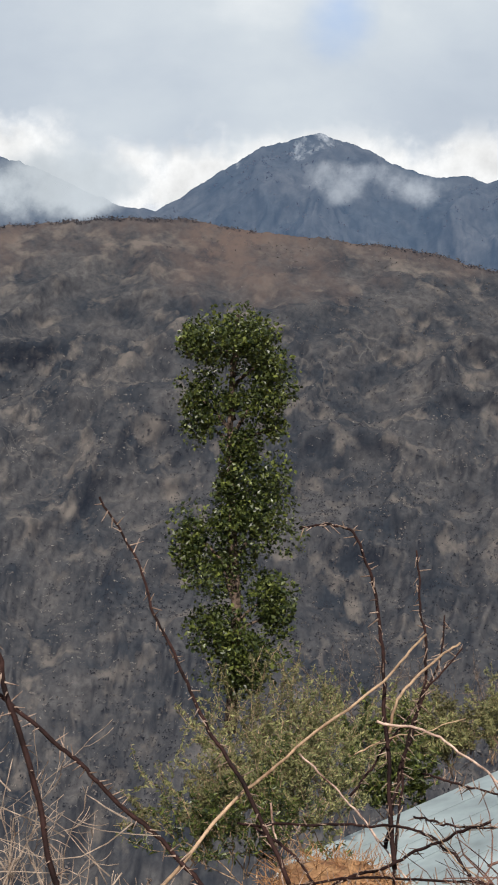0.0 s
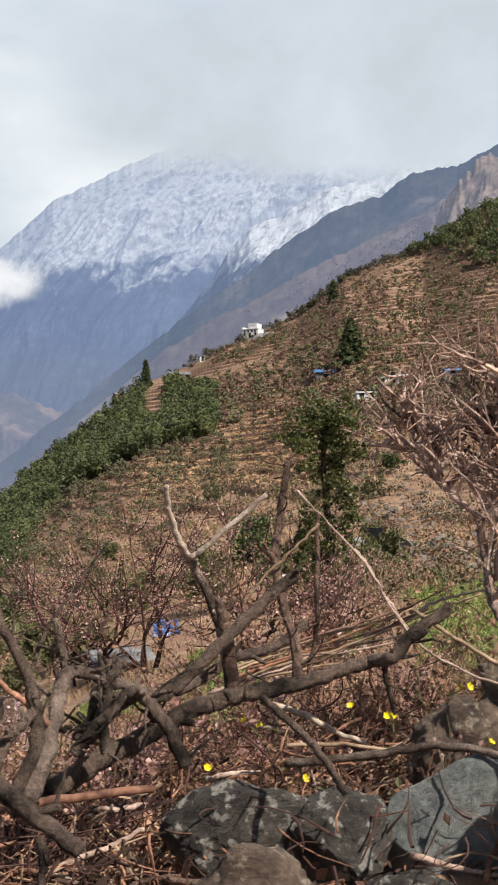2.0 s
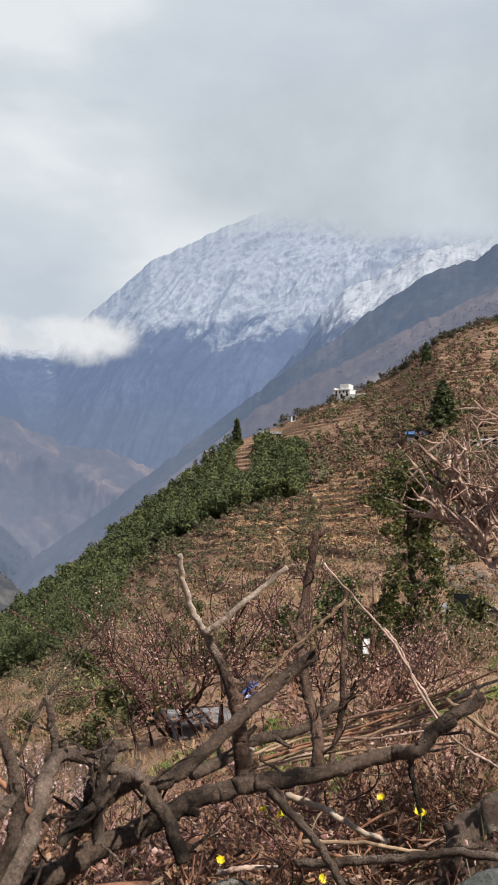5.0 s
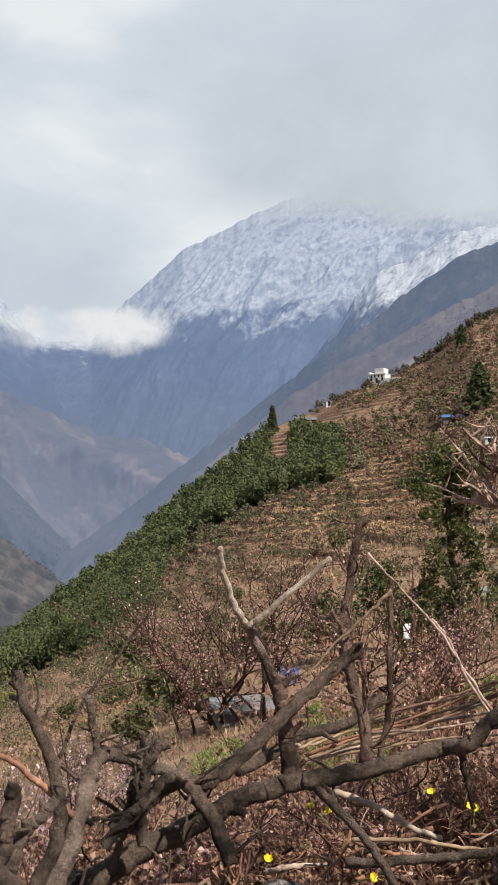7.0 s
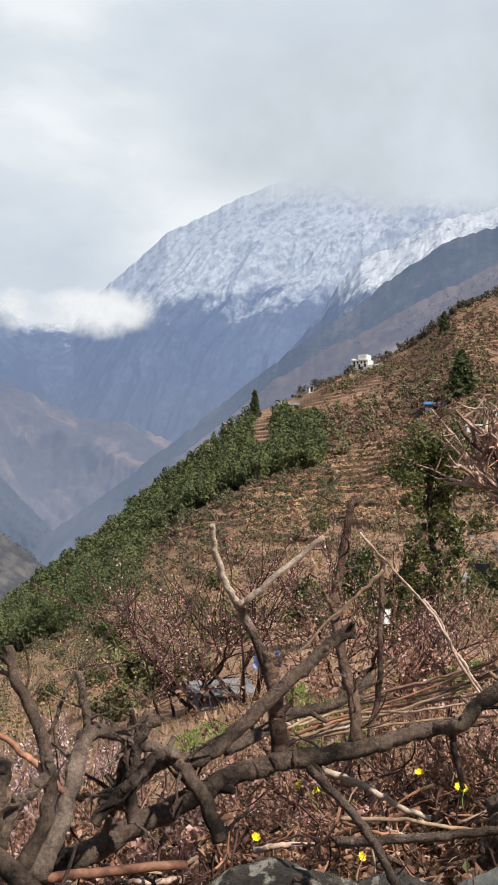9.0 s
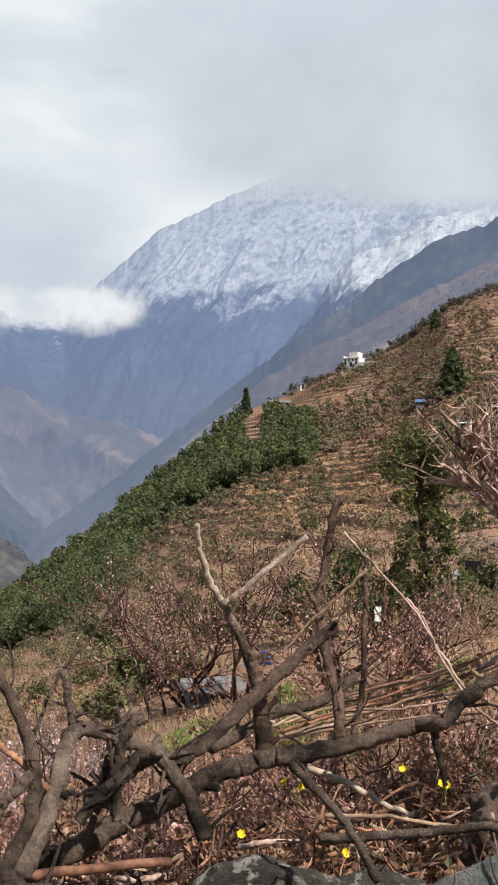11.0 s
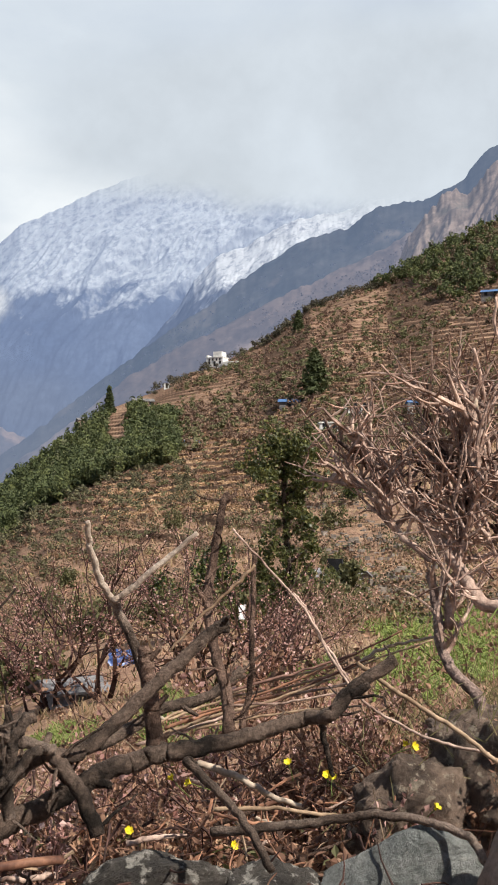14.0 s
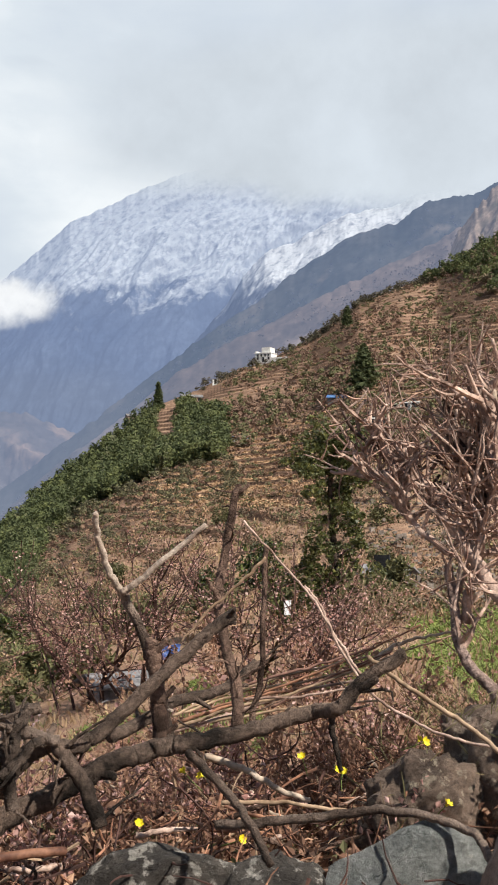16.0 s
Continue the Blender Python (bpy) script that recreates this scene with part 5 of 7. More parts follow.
def haystack(label, foot, width, height, seed):
    g = np.random.default_rng(seed)
    t = thing("haystack", label, "haystack", foot)
    bm = bmesh.new()
    bmesh.ops.create_icosphere(bm, subdivisions=4, radius=1.0)
    for v in bm.verts:
        n = 1 + 0.14 * noise.fractal(v.co * 2.5, 1.0, 2.0, 4)
        v.co = Vector((v.co.x * width / 2 * n, v.co.y * width / 2 * n, max(v.co.z, -0.1) * height * n))
    bm.transform(Matrix.Translation(foot))
    part("mound", bm, straw_mat, t, smooth=True)
    n = 2600
    d = g.normal(size=(n, 3))
    d /= np.linalg.norm(d, axis=1, keepdims=True)
    d[:, 2] = np.abs(d[:, 2])
    p = np.array(foot) + d * (width / 2, width / 2, height)
    q = p + g.normal(size=(n, 3)) * 0.16
    part_mesh("loose_straw", mesh_of("loose_straw", *tubes(list(zip(p, q, np.full(n, 0.006), np.full(n, 0.004))), 3), straw_mat), t, kind="stuff")


haystack("orange-brown heap of straw beside the tin roof", Vector(bearing(-36.2, -23.9, 15.0)), 2.2, 0.95, 5)


# ---- houses on the hillside ----
white_wall = two_tone("white limewash", (0.66, 0.65, 0.62), (0.82, 0.81, 0.78), 0.5, 5)
dark_hole = two_tone("dark opening", (0.015, 0.015, 0.017), (0.03, 0.03, 0.032), 2, 8)
blue_tin = two_tone("bright blue tin", (0.05, 0.115, 0.27), (0.09, 0.19, 0.37), 0.8, 6, roughness=0.6)
slate = two_tone("grey slate", (0.10, 0.095, 0.095), (0.23, 0.22, 0.215), 0.9, 7, bump=0.4, bump_distance=0.03)

lilac_slate = two_tone("lilac-grey slate", (0.15, 0.145, 0.15), (0.33, 0.32, 0.325), 0.9, 7, bump=0.4, bump_distance=0.03)


def hill_house(label, az, el, wide, deep, tall, roof_mat, wall_mat, pitched=True, openings=2, turn=0.0, lift=0.0, r=None):
    """A small house facing the film: wall, roof, door and windows."""
    foot = on_ground(az, r or reach_at(az, el), lift)
    m = Matrix.Translation(foot) @ Matrix.Rotation(math.radians(-az + turn), 4, "Z")
    t = thing("hill_house", label, "house", foot)
    bm = bmesh.new()
    box(bm, -wide / 2, wide / 2, -deep / 2, deep / 2, -1.5, tall)
    bm.transform(m)
    wall = part("wall", bm, wall_mat, t)
    bm = bmesh.new()
    if pitched:
        h, o = wide * 0.14, 0.35
        for sy in (-1, 1):
            slab(bm, ((-wide / 2 - o, 0, tall + h), (wide / 2 + o, 0, tall + h), (wide / 2 + o, sy * (deep / 2 + o), tall - 0.15), (-wide / 2 - o, sy * (deep / 2 + o), tall - 0.15)), 0.08)
    else:
        box(bm, -wide / 2 - 0.2, wide / 2 + 0.2, -deep / 2 - 0.2, deep / 2 + 0.2, tall + 0.003, tall + 0.22)
    bm.transform(m)
    part("roof", bm, roof_mat, t)
    for k in range(openings):
        x = (k + 0.5) / openings * wide - wide / 2
        door = k == openings // 2
        bm = bmesh.new()
        box(bm, x - 0.4, x + 0.4, -deep / 2 - 0.04, -deep / 2 + 0.1, 0.05 if door else 0.9, 1.95)
        bm.transform(m)
        part("door" if door else "window", bm, dark_hole, wall)
    return t, m


t, m = hill_house("white two-storey house standing on the ridge", 6.35, 7.35, 6.6, 5.0, 3.3, white_wall, white_wall, False, 3, -24, 0.0)
for name, x0, x1, y0, y1, z0, z1 in (("upper_room", -0.8, 2.6, -2.0, 2.2, 3.53, 5.5), ("terrace_wall", 3.303, 9.6, -3.2, 2.0, -1.5, 1.5), ("parapet", -3.25, -2.7, -2.4, 2.4, 3.53, 4.2)):
    bm = bmesh.new()
    box(bm, x0, x1, y0, y1, z0, z1)
    bm.transform(m)
    part(name, bm, white_wall, t)
for x in (-2.1, -0.7, 0.8, 2.1):
    bm = bmesh.new()
    box(bm, x - 0.3, x + 0.3, -2.54, -2.4, 2.1, 3.0)
    bm.transform(m)
    part("window", bm, dark_hole, t)
hill_house("small hut with a bright blue roof below the terraces", 5.08, 3.4, 2.6, 2.0, 1.25, blue_tin, white_wall, True, 1, 10, -0.5)
hill_house("long low house with a bright blue roof", 9.86, 5.35, 4.2, 2.6, 1.3, blue_tin, slate, True, 1, -6, -0.6)
hill_house("small white house with dark openings", 11.75, 4.35, 3.2, 2.4, 1.5, white_wall, white_wall, False, 2, 5)
for az in (12.55, 13.05, 13.5):
    hill_house("tiny white hut in a row", az, 5.15, 1.6, 1.6, 1.2, white_wall, white_wall, False, 1, 0)
hill_house("small white and green hut", 15.85, 5.35, 2.0, 1.8, 1.7, blue_tin, white_wall, True, 1, 12)
hill_house("shed with a blue tin roof on the upper terraces", 19.55, 10.3, 5.0, 3.0, 2.0, blue_tin, slate, True, 2, -10)
hill_house("brown flat-roofed hut by the wood", 2.75, 5.35, 6.5, 4.0, 2.2, slate, mud, True, 3, 10)
hill_house("grey hut half hidden by the wood", 0.0, 4.75, 5.0, 3.4, 2.9, slate, mud, True, 2, 10)
hill_house("tiny white hut on the ridge", 3.9, 6.2, 2.0, 2.0, 1.7, slate, white_wall, False, 1)
hill_house("stone hut with a slate roof below the fruit trees", -0.7, -8.8, 1.5, 1.2, 0.6, lilac_slate, lilac_slate, True, 0, 25)
hill_house("stone hut with a slate roof beside the green field", 12.2, -3.6, 1.9, 1.6, 1.2, lilac_slate, lilac_slate, True, 1, -20)

# a blue sheet and pale cloths spread among the bushes
cloth_blue = two_tone("blue plastic sheet", (0.03, 0.06, 0.20), (0.09, 0.16, 0.40), 3, 18, roughness=0.4, specular=0.5)
cloth_white = two_tone("white cloth", (0.62, 0.63, 0.65), (0.8, 0.8, 0.8), 4, 20)
cloth_grey = two_tone("blue-grey plastic", (0.25, 0.30, 0.36), (0.45, 0.50, 0.56), 4, 20, roughness=0.5)


def sheet(name, label, az, el, r, wide, tall, mat, seed):
    """A crumpled sheet that hangs over twigs."""
    n, m_ = 14, 12
    u, v = np.meshgrid(np.linspace(-0.5, 0.5, n), np.linspace(-0.5, 0.5, m_))
    c = bearing(az, el, r)
    a = math.radians(az)
    right, away = np.array([math.cos(a), -math.sin(a), 0]), np.array([math.sin(a), math.cos(a), 0])
    fold = fbm(u * 5 + seed, v * 4, seed, 3) * 0.22 * wide
    edge = 1 + 0.25 * fbm(u * 3, v * 3 + seed, 2.0, 2)
    P = c + (u * wide * edge)[..., None] * right + (v * tall * edge)[..., None] * np.array([0, 0, 1]) + (fold + v * tall * 0.5)[..., None] * away
    P2 = P + away * 0.01
    F = grid_faces(m_, n)
    V = np.concatenate([P.reshape(-1, 3), P2.reshape(-1, 3)])
    ob = new(name, mesh_of(name, V, np.concatenate([F, F[:, ::-1] + n * m_]), mat, True))
    return tagged(ob, label, "sheet")


sheet("plastic_sheet", "crumpled bright blue plastic sheet among blossom bushes", -15.35, -13.6, 17.0, 0.16, 0.22, cloth_blue, 1.0)
sheet("plastic_sheet", "crumpled blue-grey plastic sheet among blossom bushes", -13.2, -14.3, 15.0, 0.40, 0.30, cloth_grey, 2.0)
sheet("plastic_sheet", "blue plastic sheet spread behind the fruit trees", 1.75, -6.6, 42.0, 0.9, 0.5, cloth_blue, 3.0)
sheet("white_cloth", "small white cloth hung in the creeper", 7.45, -4.5, 40.0, 0.22, 0.46, cloth_white, 4.0)

# dry-stone terrace walls beside the green field
g = np.random.default_rng(77)
stones = []
for az0, az1, el, rows in ((11.5, 15.5, -1.6, 3), (12.5, 17.5, -3.0, 3), (10.8, 14.4, -0.4, 2), (15, 20, -4.2, 2)):
    for az in np.arange(az0, az1, 0.13):
        if g.random() < 0.30:
            continue
        for k in range(rows):
            p = np.array(at(az + g.normal() * 0.30, el + g.normal() * 0.32)) + np.array([0, 0, 0.1 + 0.22 * k + 0.06 * g.normal()])
            s = g.uniform(0.35, 1.0, 3) * (0.24, 0.2, 0.12)
            c = np.array([(x, y, z) for x in (-1, 1) for y in (-1, 1) for z in (-1, 1)]) * s * g.uniform(0.75, 1.1, (8, 3)) + p
            f = np.array(((0, 1, 3, 2), (4, 6, 7, 5), (0, 4, 5, 1), (2, 3, 7, 6), (0, 2, 6, 4), (1, 5, 7, 3)))
            stones.append((c, f))
stuff("stone_terrace", "grey dry-stone terrace walls", "stone wall", stones, two_tone("brown-grey stone", (0.15, 0.125, 0.11), (0.30, 0.26, 0.23), 0.9, 7, per_island=0.35))


# ---- the bank at hand: rocks ----
def rock_material(name, base, light, lichen, amount):
    mat, a, l, bsdf, _ = material(name, 0.85, 0.3)
    c = mixed(a, l, grain(a, l, 7, detail=8), base, light)
    spots_ = grain(a, l, 26, detail=6, rough=0.6, stops=((0.60 - amount, (0, 0, 0)), (0.66 - amount, (1, 1, 1))))
    c = mixed(a, l, spots_, c, lichen)
    fine = grain(a, l, 45, detail=9, rough=0.78, stops=((0.28, (0.38, 0.38, 0.38)), (0.72, (1.55, 1.52, 1.48))))
    c = mixed(a, l, 1.0, c, fine, "MULTIPLY")
    l(c, bsdf.inputs["Base Color"])
    bumped(a, l, bsdf, fine, 0.8, 0.018)
    return mat


def rock(label, centre, size, seed, mat, cuts=7, rough=0.10, worn=False):
    """A stone with broken flat faces."""
    g = random.Random(seed)
    bm = bmesh.new()
    bmesh.ops.create_icosphere(bm, subdivisions=5, radius=1.0)
    planes = [(Vector((g.gauss(0, 1), g.gauss(0, 1), g.gauss(0, 0.8))).normalized(), g.uniform(0.55, 0.85)) for _ in range(cuts)]
    for v in bm.verts:
        for n, d in planes:
            over = v.co.dot(n) - d
            if over > 0:
                v.co -= n * over
        v.co *= 1 + rough * noise.fractal(v.co * 2.2 + Vector((seed, 0, 0)), 0.8, 2.0, 6)
        v.co = Vector((v.co.x * size[0] / 2, v.co.y * size[1] / 2, v.co.z * size[2] / 2))
    me = bpy.data.meshes.new("rock")
    bm.to_mesh(me)
    bm.free()
    me.materials.append(mat)
    me.polygons.foreach_set("use_smooth", np.full(len(me.polygons), worn))
    ob = new("rock", me)
    ob.location = centre
    ob.rotation_euler = (0, 0, g.uniform(-0.4, 0.4))
    return tagged(ob, label, "rock")


lichen_rock = rock_material("lichen rock", (0.032, 0.028, 0.025), (0.105, 0.092, 0.080), (0.32, 0.30, 0.27), 0.055)
blue_rock = rock_material("blue-grey rock", (0.165, 0.178, 0.174), (0.30, 0.31, 0.30), (0.36, 0.35, 0.32), -0.04)
pink_rock = rock_material("pinkish rock", (0.27, 0.19, 0.155), (0.40, 0.31, 0.26), (0.42, 0.36, 0.32), -0.06)
brown_rock = rock_material("mossy brown rock", (0.075, 0.053, 0.041), (0.27, 0.195, 0.15), (0.33, 0.275, 0.21), 0.04)
rock("dark stone spotted with pale lichen", (0.13, 3.00, 0.69), (0.41, 0.26, 0.25), 1, lichen_rock, 9, 0.12)
rock("dark angular stone under dead branches", (0.38, 2.95, 0.62), (0.34, 0.26, 0.32), 2, lichen_rock, 9, 0.12)
rock("large blue-grey broken stone", (0.70, 2.92, 0.66), (0.50, 0.30, 0.46), 3, blue_rock, 16, 0.04)
rock("smooth pinkish-grey stone beside the boulder", (0.94, 2.62, 0.70), (0.34, 0.34, 0.60), 4, pink_rock, 5, 0.05, True)
rock("brown mossy boulder behind the flowers", (1.16, 3.45, 0.82), (0.66, 0.42, 0.58), 5, brown_rock, 4, 0.20, True)
rock("brown mossy stone leaning on the boulder", (0.86, 3.38, 0.72), (0.38, 0.28, 0.40), 6, brown_rock, 4, 0.20, True)
rock("dark stone with pale spots at the bank's edge", (-0.66, 2.28, 0.50), (0.42, 0.30, 0.34), 7, lichen_rock)
rock("pale grey stone below the dead branches", (-0.30, 2.28, 0.60), (0.40, 0.28, 0.40), 8, rock_material("pale rock", (0.07, 0.065, 0.062), (0.24, 0.225, 0.215), (0.42, 0.40, 0.38), 0.02))
rock("brown stone sunk in the bank", (0.03, 2.38, 0.62), (0.46, 0.34, 0.46), 9, brown_rock, 7, 0.14, True)
rock("grey stone sunk in the bank", (0.50, 2.70, 0.50), (0.30, 0.26, 0.30), 10, lichen_rock)
rock("dark stone sunk in the bank", (-0.95, 2.45, 0.40), (0.40, 0.30, 0.34), 11, lichen_rock)


g = np.random.default_rng(480)
blades = []
for cx, cy, cz, spread, n in ((1.14, 3.40, 1.08, 0.20, 130), (0.84, 3.36, 0.86, 0.12, 70), (0.60, 3.15, 0.66, 0.16, 60), (0.30, 3.30, 0.62, 0.22, 80), (1.34, 3.80, 1.02, 0.14, 260), (1.10, 3.95, 0.92, 0.16, 120)):
    for _ in range(n):
        p = np.array([cx + g.normal() * spread, cy + g.normal() * spread * 0.5, cz - abs(g.normal()) * 0.12])
        way = unit((g.normal() * 0.6, g.normal() * 0.5, g.uniform(0.3, 1.2)))
        tall = g.uniform(0.03, 0.10) * (2.6 if cy > 3.6 else 1)
        blades += [(p, p + way * tall * 0.6, 0.0016, 0.0012), (p + way * tall * 0.6, p + way * tall + g.normal(size=3) * 0.012, 0.0012, 0.0004)]
stuff("grass_tufts", "dry and green grass sprouting between the stones", "grass", [tubes(blades, 3)], leafy("bank grass", (0.10, 0.095, 0.035), (0.34, 0.27, 0.13), 0.8, 0.2))


# ---- the bank at hand: dead branches ----
def dead_branch(name, label, mat, *limbs, twigs=0, seed=0, tip=None):
    """A fallen branch: each limb (points, first and last radius) is a part."""
    g = np.random.default_rng(seed + 500)
    t = thing(name, label, "branch", limbs[0][0][0])
    # bark is rougher on the thick limbs
    for k, (points, r0, r1, *own) in enumerate(limbs):
        wood = part_mesh("limb", mesh_of("limb", *limb(points, r0, r1, 16 if r0 > 0.012 else 7, 0.11 if r0 > 0.012 else 0.08, per=12, seed=seed + k * 3.1, waver=0.005), own[0] if own else mat, True), t)
        C = smooth_line(points, 8)
        for _ in range(int(twigs * len(C) / 20)):
            i = g.integers(1, len(C) - 1)
            way = unit(g.normal(size=3) + np.array([0, 0, 0.4]))
            segs, _b = grow(g, C[i], way, g.uniform(0.05, 0.16), r1 * 0.35, 0, 0, wander=0.25)
            part_mesh("twig", mesh_of("twig", *tubes(segs, 5), mat), wood)
        if r0 > 0.013:
            for _ in range(4):
                i = g.integers(2, len(C) - 2)
                way = unit(np.cross(C[i + 1] - C[i - 1], g.normal(size=3)) + unit(C[i + 1] - C[i - 1]) * 0.02)
                part_mesh("broken_stub", mesh_of("broken_stub", *limb([C[i], C[i] + way * r0 * 1.2, C[i] + way * r0 * g.uniform(1.7, 3.2) + g.normal(size=3) * 0.004], r0 * 0.5, r0 * 0.28, 8, 0.2, per=4), mat, True), wood)
        if tip and k == 0:
            end, before = np.array(points[-1]), np.array(points[-2])
            d = unit(end - before)
            part_mesh("cut_end", mesh_of("cut_end", *tubes([(end, end + d * 0.006, r1 * 1.0, r1 * 0.9), (end + d * 0.006, end + d * 0.0062, r1 * 0.9, 0.0005)], 10), tip), t, "pale sawn end")
    return t


fork_bark = bark_of("weathered brown bark", (0.09, 0.064, 0.050), (0.31, 0.235, 0.19), 70.0)
fork_wood = two_tone("weathered fork wood", (0.30, 0.23, 0.18), (0.58, 0.48, 0.39), 9, 90, bump=0.6, bump_distance=0.008)
MAIN_LOG = [(-0.46, 3.00, 0.77), (-0.38, 3.03, 0.80), (-0.31, 3.06, 0.82), (-0.22, 3.08, 0.87), (-0.14, 3.11, 0.90), (-0.06, 3.13, 0.94), (0.04, 3.15, 0.98), (0.12, 3.16, 1.00), (0.19, 3.16, 1.01), (0.32, 3.17, 1.03), (0.43, 3.17, 1.06), (0.51, 3.17, 1.08)] + [(0.49, 3.10, 1.05), (0.56, 3.11, 1.10), (0.63, 3.12, 1.17), (0.73, 3.12, 1.23)][1:]
dead_branch("fallen_branch", "thick dark fallen branch lying across the bank", bark, (MAIN_LOG, 0.031, 0.0155), ([(0.56, 3.21, 1.06), (0.56, 3.20, 1.02), (0.58, 3.18, 0.93)], 0.010, 0.006), twigs=3, seed=1)
dead_branch("fallen_branch", "dark forked branch leaning over the fallen one", bark, ([(-0.02, 2.96, 0.86), (-0.06, 2.99, 0.95), (-0.12, 3.02, 1.03), (-0.07, 3.04, 1.03), (-0.01, 3.06, 1.07), (0.09, 3.08, 1.16), (0.16, 3.10, 1.22), (0.24, 3.12, 1.29), (0.30, 3.13, 1.33)], 0.018, 0.016), ([(-0.29, 3.01, 0.92), (-0.24, 3.03, 0.97), (-0.18, 3.04, 1.02), (-0.13, 3.05, 1.04)], 0.026, 0.022), ([(-0.26, 3.06, 0.91), (-0.25, 3.08, 1.00), (-0.23, 3.10, 1.09), (-0.17, 3.11, 1.11)], 0.022, 0.014), twigs=2, seed=2)
dead_branch("forked_branch", "grey-brown branch ending in a pale two-armed fork", fork_wood, ([(0.16, 3.43, 0.93), (0.14, 3.42, 1.03), (0.11, 3.40, 1.15), (0.06, 3.39, 1.29), (0.02, 3.36, 1.37)], 0.016, 0.0125, fork_bark), ([(0.02, 3.36, 1.37), (-0.01, 3.33, 1.42), (-0.04, 3.30, 1.50), (-0.05, 3.26, 1.58)], 0.0105, 0.0078), ([(0.02, 3.33, 1.37), (0.05, 3.32, 1.39), (0.12, 3.31, 1.45), (0.24, 3.29, 1.55)], 0.010, 0.007), seed=3)
dead_branch("upright_stub", "brown upright dead stub with a torn top", bark_red, ([(0.33, 3.33, 1.01), (0.33, 3.38, 1.11), (0.31, 3.43, 1.20), (0.29, 3.48, 1.31), (0.30, 3.52, 1.43), (0.33, 3.55, 1.58), (0.35, 3.58, 1.66)], 0.017, 0.010), ([(0.29, 3.48, 1.33), (0.27, 3.47, 1.37), (0.25, 3.46, 1.40)], 0.008, 0.005), twigs=6, seed=4)
dead_branch("upright_stub", "thin reddish-brown upright dead stem", bark_red, ([(0.37, 3.38, 1.02), (0.40, 3.42, 1.15), (0.41, 3.45, 1.35), (0.42, 3.48, 1.49)], 0.009, 0.007), seed=5)
dead_branch("crooked_branch", "crooked grey dead branch bent over like a hook", fork_bark, ([(-0.12, 3.00, 1.05), (-0.20, 2.96, 1.08), (-0.27, 2.93, 1.11), (-0.31, 2.89, 1.12), (-0.33, 2.84, 1.08), (-0.34, 2.79, 1.02), (-0.36, 2.73, 0.94), (-0.39, 2.67, 0.86)], 0.013, 0.022), ([(-0.30, 2.90, 1.11), (-0.32, 2.90, 1.14), (-0.33, 2.90, 1.19), (-0.34, 2.91, 1.25)], 0.012, 0.009), twigs=2, seed=6)
dead_branch("crooked_branch", "split grey-brown stump standing upright", bark, ([(-0.43, 2.67, 0.87), (-0.38, 2.71, 0.98), (-0.38, 2.74, 1.07), (-0.41, 2.77, 1.16), (-0.46, 2.78, 1.25), (-0.48, 2.80, 1.32)], 0.017, 0.010), ([(-0.41, 2.93, 1.11), (-0.36, 2.99, 1.23), (-0.30, 3.04, 1.31), (-0.22, 3.09, 1.42)], 0.005, 0.003), twigs=2, seed=7)
dead_branch("fallen_branch", "thick dark broken log on the bank's edge", bark, ([(-0.64, 2.69, 0.97), (-0.58, 2.66, 0.96), (-0.50, 2.63, 0.94), (-0.38, 2.58, 0.86), (-0.27, 2.52, 0.79)], 0.030, 0.018), ([(-0.36, 2.53, 0.82), (-0.35, 2.51, 0.76), (-0.37, 2.48, 0.66)], 0.012, 0.008), ([(-0.46, 2.68, 1.10), (-0.47, 2.66, 1.03), (-0.48, 2.65, 0.97), (-0.51, 2.63, 0.92)], 0.016, 0.018), twigs=2, seed=8)
dead_branch("fallen_branch", "brown branch lying behind the thick one", bark, ([(-0.01, 3.64, 0.94), (0.06, 3.70, 0.96), (0.18, 3.75, 1.02), (0.33, 3.80, 1.05), (0.43, 3.85, 1.12)], 0.020, 0.014), twigs=2, seed=9)
dead_branch("stick", "reddish-brown peeled stick on the ground", stem_red, ([(-0.42, 2.76, 0.83), (-0.39, 2.83, 0.82), (-0.28, 2.91, 0.81), (-0.10, 2.99, 0.80)], 0.012, 0.011), seed=10)
dead_branch("stick", "long bent brown stick over the stones", fork_bark, ([(0.25, 3.04, 0.84), (0.34, 3.00, 0.85), (0.51, 2.95, 0.88), (0.64, 2.90, 0.90), (0.75, 2.84, 0.89), (0.81, 2.79, 0.87), (0.83, 2.74, 0.83), (0.87, 2.69, 0.79), (0.87, 2.65, 0.76)], 0.012, 0.009), seed=11)
dead_branch("stick", "dark dead stick slanting over stones", bark, ([(0.18, 2.94, 1.03), (0.26, 2.85, 0.96), (0.30, 2.77, 0.92), (0.34, 2.67, 0.85)], 0.011, 0.009), seed=12)
dead_branch("stick", "long dry stem drooping over the bank", stem_pink, ([(0.35, 3.42, 1.56), (0.49, 3.38, 1.40), (0.55, 3.35, 1.32), (0.61, 3.30, 1.20), (0.69, 3.25, 1.10), (0.83, 3.18, 1.02), (0.97, 3.11, 0.99)], 0.0032, 0.0042), seed=13)
dead_branch("stick", "pale dry stem over the bank", stem_tan, ([(0.66, 3.24, 1.21), (0.72, 3.18, 1.16), (0.84, 3.10, 1.08), (0.96, 3.01, 0.99)], 0.006, 0.006), seed=14)
dead_branch("stick", "thin pale dry stem in the brush", stem_tan, ([(0.41, 3.41, 1.46), (0.35, 3.42, 1.40), (0.26, 3.42, 1.32), (0.18, 3.42, 1.23)], 0.005, 0.003), seed=15)
